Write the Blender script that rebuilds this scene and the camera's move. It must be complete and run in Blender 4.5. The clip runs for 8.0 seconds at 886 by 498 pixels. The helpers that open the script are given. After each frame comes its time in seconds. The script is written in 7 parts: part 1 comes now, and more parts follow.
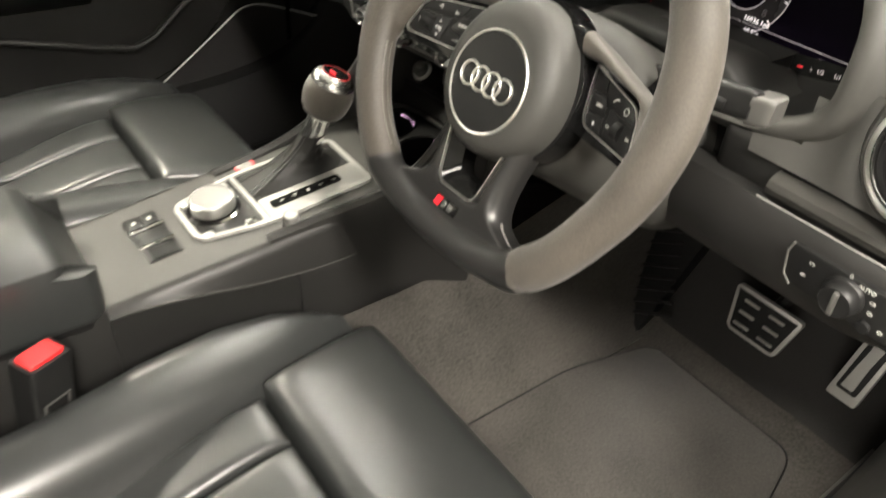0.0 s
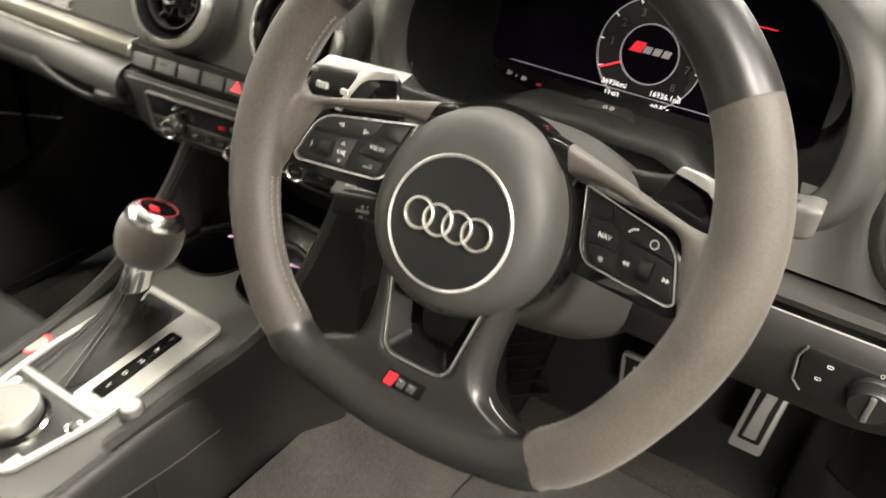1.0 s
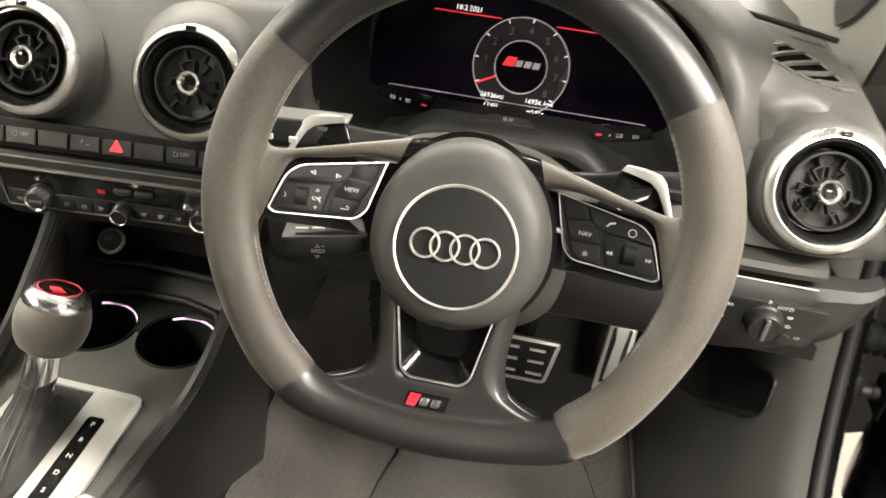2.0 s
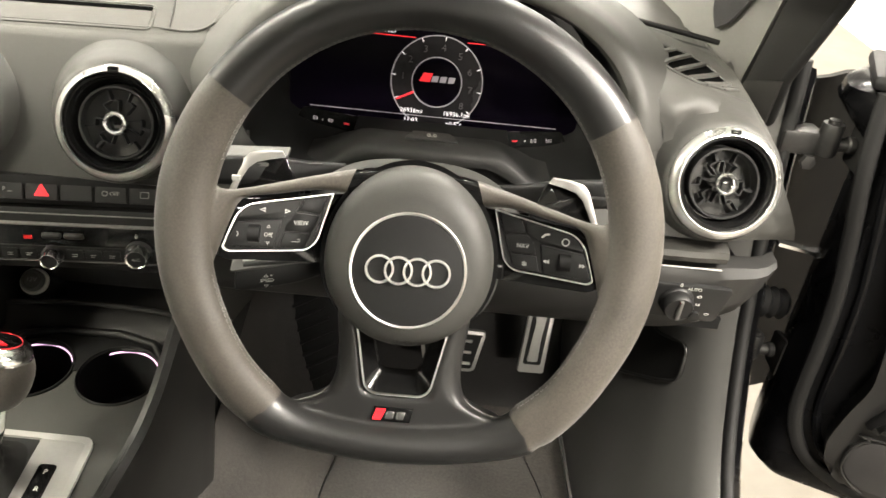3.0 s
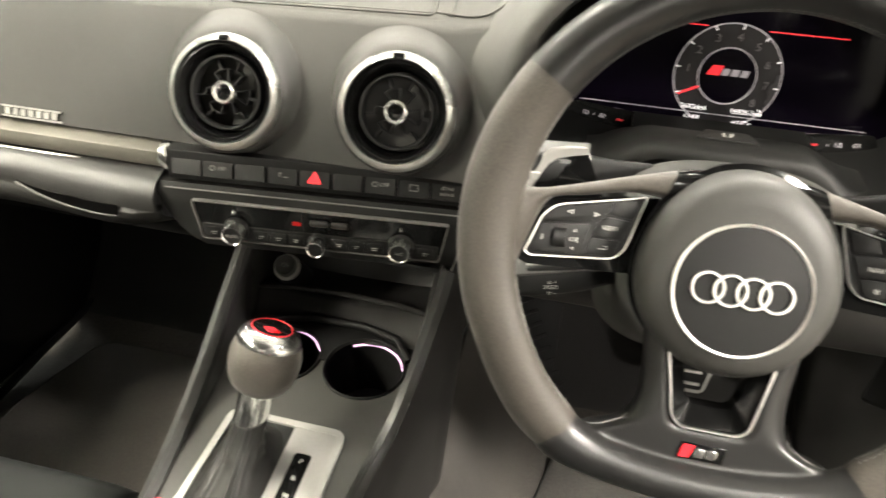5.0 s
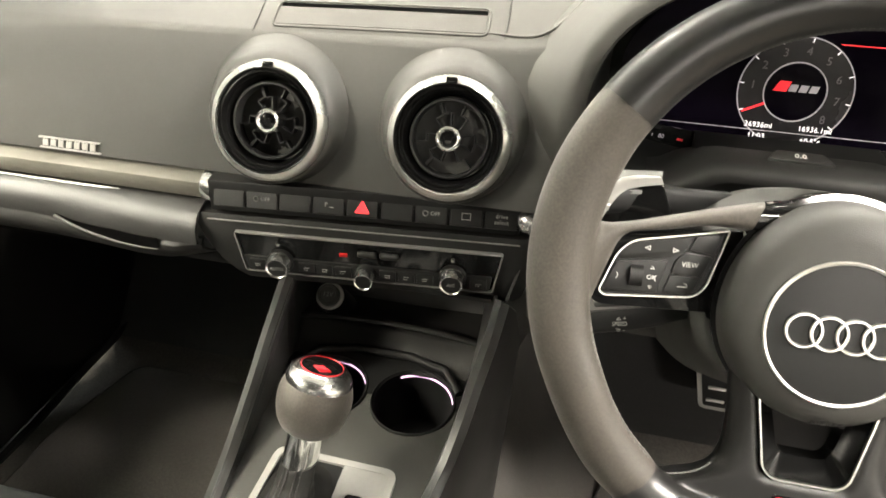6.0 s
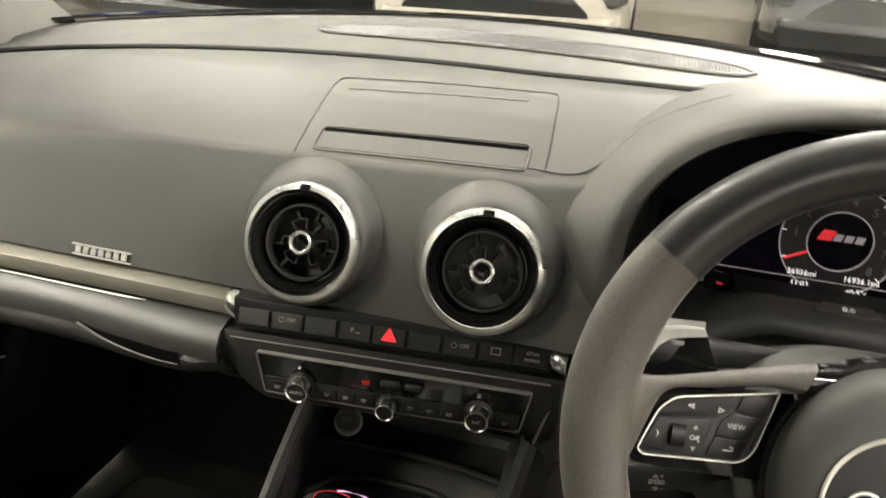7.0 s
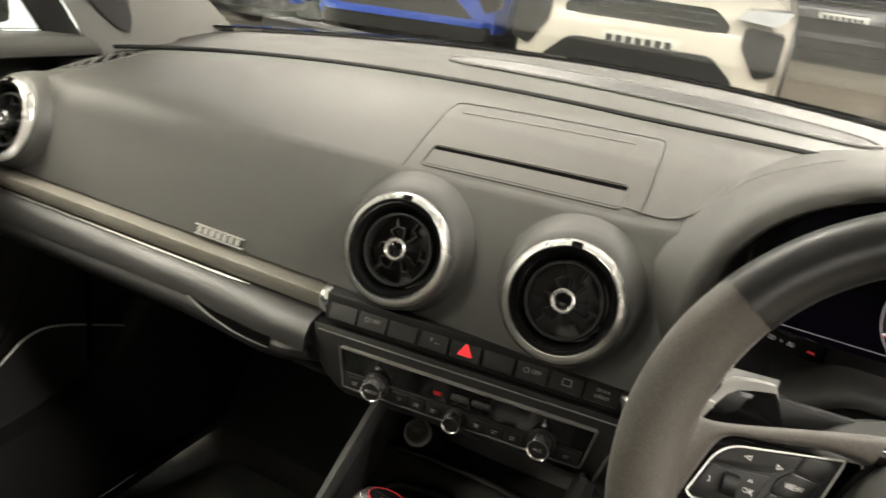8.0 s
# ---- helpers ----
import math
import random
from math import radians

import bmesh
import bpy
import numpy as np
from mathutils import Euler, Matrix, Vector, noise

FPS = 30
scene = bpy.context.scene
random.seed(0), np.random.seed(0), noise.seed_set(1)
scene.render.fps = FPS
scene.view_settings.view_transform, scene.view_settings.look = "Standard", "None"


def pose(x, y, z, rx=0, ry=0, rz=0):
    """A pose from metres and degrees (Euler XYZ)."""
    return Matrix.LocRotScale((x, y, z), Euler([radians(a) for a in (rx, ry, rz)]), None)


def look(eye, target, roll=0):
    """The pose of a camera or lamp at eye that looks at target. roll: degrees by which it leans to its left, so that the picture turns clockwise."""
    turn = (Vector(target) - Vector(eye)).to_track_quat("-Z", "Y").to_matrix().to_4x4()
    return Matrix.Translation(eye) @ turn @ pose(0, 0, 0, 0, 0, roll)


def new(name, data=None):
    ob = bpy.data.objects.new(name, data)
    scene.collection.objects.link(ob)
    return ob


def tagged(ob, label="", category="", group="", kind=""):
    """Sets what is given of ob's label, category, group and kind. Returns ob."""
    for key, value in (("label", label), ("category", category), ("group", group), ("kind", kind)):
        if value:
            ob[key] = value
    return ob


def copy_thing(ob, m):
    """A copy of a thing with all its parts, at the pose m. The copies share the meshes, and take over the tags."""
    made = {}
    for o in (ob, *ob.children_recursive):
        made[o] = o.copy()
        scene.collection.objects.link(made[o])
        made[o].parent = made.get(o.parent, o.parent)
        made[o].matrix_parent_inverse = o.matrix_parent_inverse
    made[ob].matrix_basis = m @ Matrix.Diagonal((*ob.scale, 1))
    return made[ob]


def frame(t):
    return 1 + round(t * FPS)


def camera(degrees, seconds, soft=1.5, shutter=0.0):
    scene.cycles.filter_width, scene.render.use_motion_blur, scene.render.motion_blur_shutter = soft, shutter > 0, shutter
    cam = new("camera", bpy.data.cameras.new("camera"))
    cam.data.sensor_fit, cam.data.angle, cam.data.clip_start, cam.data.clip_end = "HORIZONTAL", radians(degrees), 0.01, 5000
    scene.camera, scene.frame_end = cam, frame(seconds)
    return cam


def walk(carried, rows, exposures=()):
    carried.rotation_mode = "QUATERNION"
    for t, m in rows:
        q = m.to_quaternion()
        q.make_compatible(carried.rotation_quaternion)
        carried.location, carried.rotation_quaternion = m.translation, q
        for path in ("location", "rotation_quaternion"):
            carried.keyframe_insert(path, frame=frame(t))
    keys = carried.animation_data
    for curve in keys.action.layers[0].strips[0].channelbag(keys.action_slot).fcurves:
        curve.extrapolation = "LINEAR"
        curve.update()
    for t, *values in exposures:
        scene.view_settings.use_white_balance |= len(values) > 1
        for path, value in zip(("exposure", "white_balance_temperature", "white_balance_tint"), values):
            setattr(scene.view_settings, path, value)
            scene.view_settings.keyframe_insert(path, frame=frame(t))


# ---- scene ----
from mathutils.bvhtree import BVHTree

cam = camera(60.8, 8.0, shutter=0.5)
PATH = [
    (0, (0.755, -0.367, 0.879), (-0.471, 0.642, -0.337), 5.1),
    (0.5, (0.647, -0.365, 0.871), (-0.433, 0.887, -0.255), 6.5),
    (1, (0.53, -0.342, 0.848), (-0.287, 1.15, -0.203), 7.0),
    (1.5, (0.451, -0.378, 0.848), (-0.071, 1.265, -0.166), 7.3),
    (2, (0.388, -0.429, 0.867), (0.178, 1.3, -0.117), 7.2),
    (2.2, (0.37, -0.447, 0.873), (0.232, 1.299, -0.093), 6.9),
    (3.3, (0.348, -0.452, 0.911), (0.436, 1.268, -0.106), 6.6),
    (3.5, (0.347, -0.448, 0.911), (0.428, 1.266, -0.116), 6.7),
    (4, (0.343, -0.433, 0.893), (0.362, 1.273, -0.151), 7.0),
    (4.5, (0.295, -0.421, 0.881), (0.124, 1.283, -0.152), 5.5),
    (5, (0.241, -0.412, 0.876), (-0.1, 1.265, -0.159), 3.2),
    (5.2, (0.227, -0.409, 0.876), (-0.15, 1.257, -0.165), 2.6),
    (6.3, (0.197, -0.373, 0.878), (-0.209, 1.311, -0.122), 1.1),
    (6.5, (0.192, -0.37, 0.889), (-0.24, 1.353, -0.03), 1.4),
    (7, (0.192, -0.36, 0.885), (-0.309, 1.418, 0.118), 3.6),
    (7.5, (0.206, -0.368, 0.885), (-0.395, 1.395, 0.156), 6.8),
    (8, (0.221, -0.378, 0.876), (-0.577, 1.322, 0.188), 8.5),
]
# the car's own axes against the level floor
LEVEL = pose(0, 0, 0, -4.2, 0, 0)
walk(cam, [(t, LEVEL @ look(eye, target, roll)) for t, eye, target, roll in PATH], [(0.0, 0.42), (0.5, 0.48), (1.0, 0.50), (2.0, 0.72), (3.5, 0.68), (4.5, 0.80), (5.0, 0.84), (6.5, 0.74), (7.0, 0.14), (8.0, -0.07)])

# ---- world and lamps ----
world = bpy.data.worlds.new("showroom_air")
scene.world = world
world.use_nodes = True
world.node_tree.nodes["Background"].inputs[0].default_value = (1.0, 0.95, 0.86, 1)
world.node_tree.nodes["Background"].inputs[1].default_value = 0.003
GROUND = -0.27
CEILING = 3.3


def ceiling_lamp(x, y, w, h, power, tint):
    data = bpy.data.lights.new("ceiling_lamp", "AREA")
    data.shape, data.size, data.size_y, data.energy = "RECTANGLE", w, h, power
    data.color = tint
    ob = new("ceiling_lamp_light", data)
    ob.matrix_world = pose(x, y, CEILING - 0.03)
    return ob


WARM, GREENISH = (1.0, 0.93, 0.825), (1.0, 0.935, 0.77)
LAMPS = [(0.2, 2.0, 50, WARM), (1.25, -1.6, 300, WARM), (2.5, -5.0, 360, WARM), (3.5, -0.6, 680, WARM), (-2.2, -1.2, 450, GREENISH), (-5.6, 0.6, 450, GREENISH), (-3.6, -3.4, 450, GREENISH), (-2.0, 2.1, 150, WARM), (1.7, 3.6, 230, WARM), (1.0, 7.6, 620, WARM)]
for lx, ly, power, tint in LAMPS:
    ceiling_lamp(lx, ly, 1.5, 0.5, power, tint)
# added fill light from the west, as if through a glazed side
data = bpy.data.lights.new("window_daylight", "AREA")
data.shape, data.size, data.size_y, data.energy, data.color = "RECTANGLE", 8.0, 2.6, 400, (0.95, 1.0, 0.90)
new("window_daylight", data).matrix_world = Matrix.Translation((-8.9, 4.0, 1.3)) @ Matrix.Rotation(radians(-90), 4, "Y") @ Matrix.Rotation(radians(90), 4, "Z")

# ---- materials ----


def material(name, color, rough=0.5, metal=0.0, grain=0.0, grain_scale=300.0, vary=0.12, vary_scale=9.0, coat=0.0,
             wear=0.0, pattern="noise", spec=0.5, sheen=0.0, transmission=0.0, rough_vary=0.06):
    """A procedural surface: base colour with two scales of variation, roughness variation and fine relief."""
    m = bpy.data.materials.new(name)
    m.use_nodes = True
    nt = m.node_tree
    n, link = nt.nodes, nt.links
    b = n["Principled BSDF"]
    b.inputs["Metallic"].default_value = metal
    b.inputs["Roughness"].default_value = rough
    b.inputs["Specular IOR Level"].default_value = spec
    b.inputs["Coat Weight"].default_value = coat
    b.inputs["Coat Roughness"].default_value = 0.05
    b.inputs["Sheen Weight"].default_value = sheen
    b.inputs["Transmission Weight"].default_value = transmission
    co = n.new("ShaderNodeTexCoord")
    big = n.new("ShaderNodeTexNoise")
    big.inputs["Scale"].default_value = vary_scale
    big.inputs["Detail"].default_value = 5
    link.new(co.outputs["Object"], big.inputs["Vector"])
    small = n.new("ShaderNodeTexNoise")
    small.inputs["Scale"].default_value = grain_scale * 0.35
    small.inputs["Detail"].default_value = 3
    link.new(co.outputs["Object"], small.inputs["Vector"])
    add = n.new("ShaderNodeMath")
    add.operation = "ADD"
    link.new(big.outputs["Fac"], add.inputs[0])
    link.new(small.outputs["Fac"], add.inputs[1])
    ramp = n.new("ShaderNodeMapRange")
    ramp.inputs["From Min"].default_value, ramp.inputs["From Max"].default_value = 0.6, 1.4
    ramp.inputs["To Min"].default_value, ramp.inputs["To Max"].default_value = 1 - vary, 1 + vary
    link.new(add.outputs[0], ramp.inputs["Value"])
    mul = n.new("ShaderNodeVectorMath")
    mul.operation = "MULTIPLY"
    mul.inputs[0].default_value = color
    link.new(ramp.outputs[0], mul.inputs[1])
    link.new(mul.outputs[0], b.inputs["Base Color"])
    rr = n.new("ShaderNodeMapRange")
    rr.inputs["From Min"].default_value, rr.inputs["From Max"].default_value = 0.3, 0.7
    rr.inputs["To Min"].default_value, rr.inputs["To Max"].default_value = max(0.0, rough - rough_vary), min(1.0, rough + rough_vary)
    link.new(big.outputs["Fac"], rr.inputs["Value"])
    link.new(rr.outputs[0], b.inputs["Roughness"])
    if grain > 0:
        bump = n.new("ShaderNodeBump")
        bump.inputs["Strength"].default_value = grain
        bump.inputs["Distance"].default_value = 0.0006
        if pattern == "leather":
            tex = n.new("ShaderNodeTexVoronoi")
            tex.inputs["Scale"].default_value = grain_scale
            tex.feature = "DISTANCE_TO_EDGE"
            out = tex.outputs["Distance"]
        elif pattern == "weave":
            tex = n.new("ShaderNodeTexChecker")
            tex.inputs["Scale"].default_value = grain_scale
            out = tex.outputs["Fac"]
        elif pattern == "knurl":
            tex = n.new("ShaderNodeTexWave")
            tex.inputs["Scale"].default_value = grain_scale
            out = tex.outputs["Fac"]
        else:
            tex = n.new("ShaderNodeTexNoise")
            tex.inputs["Scale"].default_value = grain_scale
            tex.inputs["Detail"].default_value = 4
            out = tex.outputs["Fac"]
        link.new(co.outputs["Object"], tex.inputs["Vector"])
        link.new(out, bump.inputs["Height"])
        link.new(bump.outputs[0], b.inputs["Normal"])
    return m


def glowing(name, color, strength):
    m = bpy.data.materials.new(name)
    m.use_nodes = True
    b = m.node_tree.nodes["Principled BSDF"]
    b.inputs["Base Color"].default_value = (*color, 1)
    b.inputs["Emission Color"].default_value = (*color, 1)
    b.inputs["Emission Strength"].default_value = strength
    return m


DASH = material("dash_soft_plastic", (0.030, 0.0295, 0.027), 0.54, spec=0.30, grain=0.22, grain_scale=900, pattern="leather", vary=0.08)
DASH_LOW = material("dash_hard_plastic", (0.012, 0.0117, 0.0112), 0.44, spec=0.36, grain=0.18, grain_scale=1100, pattern="leather", vary=0.08)
PALE = material("pale_satin_plastic", (0.13, 0.128, 0.12), 0.34, vary=0.06)
CONSOLE = material("console_smooth_plastic", (0.027, 0.0263, 0.025), 0.40, spec=0.5, grain=0.06, grain_scale=1100, vary=0.08)
RAIL = material("rail_dark_plastic", (0.011, 0.0108, 0.0104), 0.33, spec=0.5, grain=0.05, grain_scale=1100, vary=0.08)
SHELF = material("matt_shelf_plastic", (0.0085, 0.0084, 0.008), 0.6, spec=0.22, grain=0.15, grain_scale=1100)
INSERT = material("deep_gloss_black", (0.004, 0.004, 0.004), 0.16, spec=0.2, rough_vary=0.03)
POLISH = material("brushed_bright_metal", (0.80, 0.80, 0.79), 0.22, metal=1.0, vary=0.03, rough_vary=0.04)
BEZEL = material("grey_bezel_paint", (0.13, 0.128, 0.122), 0.38, metal=0.3, vary=0.05)
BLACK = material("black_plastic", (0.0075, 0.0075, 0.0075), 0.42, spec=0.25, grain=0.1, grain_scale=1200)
# near-black without gloss: the shade inside gaps put into the colour
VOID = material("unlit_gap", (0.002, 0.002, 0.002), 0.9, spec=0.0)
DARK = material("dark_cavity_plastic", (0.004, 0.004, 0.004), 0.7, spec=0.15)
GLOSS = material("gloss_black", (0.005, 0.005, 0.005), 0.06, spec=0.35, coat=0.1, rough_vary=0.03)
CHROME = material("polished_chrome", (0.82, 0.82, 0.80), 0.10, metal=1.0, vary=0.03, rough_vary=0.04)
SATIN = material("satin_aluminium", (0.78, 0.77, 0.74), 0.36, metal=1.0, vary=0.05, grain=0.05, grain_scale=700)
SILVER = material("silver_paint", (0.32, 0.315, 0.30), 0.38, metal=0.45, vary=0.05, grain=0.05, grain_scale=700)
KNURL = material("knurled_aluminium", (0.62, 0.62, 0.60), 0.30, metal=1.0, vary=0.08, grain=0.7, grain_scale=1500, pattern="weave")
LEATHER = material("black_leather", (0.012, 0.0118, 0.0116), 0.36, spec=0.42, grain=0.08, grain_scale=800, pattern="leather", vary=0.06, rough_vary=0.03)
SEAT = material("seat_leather", (0.018, 0.0190, 0.0187), 0.36, spec=0.52, vary=0.12, vary_scale=6, rough_vary=0.03)
SUEDE = material("grey_suede", (0.036, 0.0308, 0.0245), 0.60, grain=0.35, grain_scale=1700, vary=0.50, vary_scale=16, sheen=0.10, spec=0.42, rough_vary=0.12)
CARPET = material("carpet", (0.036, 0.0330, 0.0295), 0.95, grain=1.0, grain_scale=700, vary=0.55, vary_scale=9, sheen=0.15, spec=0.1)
# darker copy of the carpet that holds the footwell's shade in its colour
CARPET_SHADED = material("shaded_footwell_carpet", (0.011, 0.0104, 0.0098), 0.95, grain=0.7, grain_scale=900, vary=0.3, vary_scale=18)
# pale diffuse metal: reflected light put into the colour
LIT_METAL = material("lit_trim_metal", (0.62, 0.61, 0.58), 0.42, metal=0.25, vary=0.04)
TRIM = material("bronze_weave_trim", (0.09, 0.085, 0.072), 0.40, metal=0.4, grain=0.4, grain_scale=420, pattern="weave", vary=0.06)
# same trim, its colour darkened to carry the shade beside the wheel
TRIM_SHADED = material("shaded_weave_trim", (0.035, 0.034, 0.031), 0.36, metal=0.45, grain=0.4, grain_scale=420, pattern="weave", vary=0.06)
THREAD = material("grey_thread", (0.20, 0.196, 0.186), 0.8)
STEEL = material("dark_steel", (0.030, 0.0295, 0.029), 0.40, metal=0.7, vary=0.2, vary_scale=40, grain=0.1, grain_scale=600)
RED = material("red_enamel", (0.62, 0.02, 0.03), 0.3, coat=0.4)
BUCKLE_RED = material("red_buckle_plastic", (0.62, 0.012, 0.014), 0.42, spec=0.3)
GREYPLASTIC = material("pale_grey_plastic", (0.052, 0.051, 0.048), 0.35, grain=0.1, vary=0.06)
RUBBER = material("rubber", (0.005, 0.005, 0.005), 0.6, spec=0.25, grain=0.2)
SCREEN = material("display_glass", (0.003, 0.002, 0.005), 0.10, spec=0.08)
INK = glowing("backlit_white", (0.95, 0.90, 0.90), 0.75)
INK_DIM = material("printed_white", (0.36, 0.36, 0.34), 0.6)
INK_SOFT = material("worn_printed_white", (0.20, 0.20, 0.19), 0.6)
INK_LETTER = material("letter_white", (0.50, 0.50, 0.47), 0.6)
INK_GREY = glowing("dim_display_grey", (0.45, 0.41, 0.43), 0.25)
GLOW_RED = glowing("backlit_red", (0.9, 0.03, 0.04), 0.55)
DIM_RED = glowing("dim_gauge_red", (0.6, 0.02, 0.03), 0.12)
GLOW_PINK = glowing("lit_ring_pink", (0.95, 0.55, 0.85), 1.1)
HEADLINER = material("headliner_cloth", (0.035, 0.034, 0.033), 0.95, grain=0.3, grain_scale=900)
PAINT_DARK = material("car_paint_dark", (0.010, 0.010, 0.011), 0.12, coat=1.0, rough_vary=0.03)
SPEAKER = material("speaker_mesh", (0.022, 0.021, 0.021), 0.55, grain=1.0, grain_scale=900, pattern="weave")
BOOT = material("boot_leather", (0.008, 0.0078, 0.0072), 0.55, spec=0.22, grain=0.25, grain_scale=600, pattern="leather", vary=0.15)
PILLAR = material("pillar_fabric", (0.095, 0.093, 0.086), 0.75, grain=0.3, grain_scale=900, vary=0.08)
WELL = material("sealed_black_metal", (0.0016, 0.0016, 0.0016), 0.5, spec=0.06, vary=0.3, vary_scale=20)
BODY_DARK = material("inner_body_paint", (0.0022, 0.0022, 0.0025), 0.26, spec=0.16, vary=0.3, vary_scale=14, rough_vary=0.12)
GLASS = material("clear_glass", (0.95, 0.98, 0.96), 0.0, transmission=1.0, vary=0.0, rough_vary=0.0)

# ---- mesh helpers ----


def part(name, bm, mat, parent=None, label="", sharp=38, at=None):
    """Links a bmesh as one mesh object, in the place's own coordinates, under its thing."""
    if at is not None:
        bm.transform(at)
    bmesh.ops.recalc_face_normals(bm, faces=bm.faces[:])
    me = bpy.data.meshes.new(name)
    bm.to_mesh(me)
    bm.free()
    me.polygons.foreach_set("use_smooth", [True] * len(me.polygons))
    me.set_sharp_from_angle(angle=radians(sharp))
    me.materials.append(mat)
    ob = new(name, me)
    if parent is not None:
        ob.parent = parent
        ob.matrix_parent_inverse = world_of(parent).inverted()
    if label:
        tagged(ob, label)
    return ob


def world_of(ob):
    m = ob.matrix_basis
    while ob.parent is not None:
        m = ob.parent.matrix_basis @ ob.matrix_parent_inverse @ m if ob.parent.parent is None else m
        ob = ob.parent
    return m


def thing(name, at, label, category, group="", kind=""):
    ob = new(name)
    ob.empty_display_size = 0.02
    ob.location = at
    return tagged(ob, label, category, group, kind)


def box(x0, x1, y0, y1, z0, z1, bevel=0.0, seg=2, bm=None):
    bm = bm or bmesh.new()
    m = Matrix.Translation(((x0 + x1) / 2, (y0 + y1) / 2, (z0 + z1) / 2)) @ Matrix.Diagonal((x1 - x0, y1 - y0, z1 - z0, 1))
    made = bmesh.ops.create_cube(bm, size=1, matrix=m)
    if bevel > 0:
        edges = list({e for v in made["verts"] for e in v.link_edges})
        bmesh.ops.bevel(bm, geom=edges, offset=bevel, segments=seg, profile=0.5, affect="EDGES")
    return bm


def rounded(pts, r, seg=4):
    """A polygon with its corners rounded; r is one radius or one for each corner."""
    out, n = [], len(pts)
    for i, p in enumerate(pts):
        rad = r[i] if isinstance(r, (list, tuple)) else r
        p = Vector(p)
        a, b = Vector(pts[i - 1]) - p, Vector(pts[(i + 1) % n]) - p
        cut = min(rad, a.length * 0.49, b.length * 0.49)
        s, e = p + a.normalized() * cut, p + b.normalized() * cut
        for k in range(seg + 1):
            t = k / seg
            out.append(tuple((1 - t) ** 2 * s + 2 * t * (1 - t) * p + t * t * e))
    return out


def prism(poly, h0, h1, bevel=0.0, seg=2, bm=None):
    """A plate: a polygon in the xy plane between two heights, its upper rim bevelled."""
    bm = bm or bmesh.new()
    lo = [bm.verts.new((x, y, h0)) for x, y in poly]
    hi = [bm.verts.new((x, y, h1)) for x, y in poly]
    n = len(poly)
    top = bm.faces.new(hi)
    bm.faces.new(lo[::-1])
    for i in range(n):
        bm.faces.new((lo[i], lo[(i + 1) % n], hi[(i + 1) % n], hi[i]))
    if bevel > 0:
        bmesh.ops.bevel(bm, geom=list(top.edges), offset=bevel, segments=seg, profile=0.5, affect="EDGES")
        if seg > 3:
            flat = [f for f in bm.faces if len(f.verts) > 8 and abs(f.calc_center_median().z - h1) < 1e-6]
            bmesh.ops.inset_individual(bm, faces=flat, thickness=0.0008)
    return bm


def inset(poly, d):
    """A polygon moved inwards by d (outwards for a negative d)."""
    n, out = len(poly), []
    area = sum(poly[i - 1][0] * poly[i][1] - poly[i][0] * poly[i - 1][1] for i in range(n))
    s = 1 if area > 0 else -1
    for i in range(n):
        a, p, b = Vector(poly[i - 1]), Vector(poly[i]), Vector(poly[(i + 1) % n])
        e0, e1 = (p - a), (b - p)
        if e0.length < 1e-9 or e1.length < 1e-9:
            out.append(tuple(p))
            continue
        n0, n1 = Vector((-e0.y, e0.x)).normalized() * s, Vector((-e1.y, e1.x)).normalized() * s
        m = n0 + n1
        m = m / max(0.35, m.length_squared / 2) if m.length > 1e-6 else n0
        out.append(tuple(p + m * d))
    return out


def frame_plate(outer, inner, h0, h1, bm=None):
    """A flat frame between two polygons with the same number of points."""
    bm = bm or bmesh.new()
    rows = [[bm.verts.new((x, y, h)) for x, y in poly] for poly, h in ((outer, h0), (outer, h1), (inner, h1), (inner, h0))]
    n = len(outer)
    for a in range(4):
        r, s = rows[a], rows[(a + 1) % 4]
        for i in range(n):
            bm.faces.new((r[i], r[(i + 1) % n], s[(i + 1) % n], s[i]))
    return bm


def lathe(profile, n=48, bm=None, closed=False):
    """Turns a profile of (radius, height) round the z axis."""
    bm = bm or bmesh.new()
    rings = []
    for r, h in profile:
        if r < 1e-6:
            rings.append([bm.verts.new((0, 0, h))])
        else:
            rings.append([bm.verts.new((r * math.cos(2 * math.pi * i / n), r * math.sin(2 * math.pi * i / n), h)) for i in range(n)])
    pairs = list(zip(rings, rings[1:])) + ([(rings[-1], rings[0])] if closed else [])
    for a, b in pairs:
        for i in range(n):
            j = (i + 1) % n
            if len(a) == 1 and len(b) > 1:
                bm.faces.new((a[0], b[j], b[i]))
            elif len(b) == 1 and len(a) > 1:
                bm.faces.new((a[i], a[j], b[0]))
            elif len(a) > 1:
                bm.faces.new((a[i], a[j], b[j], b[i]))
    return bm


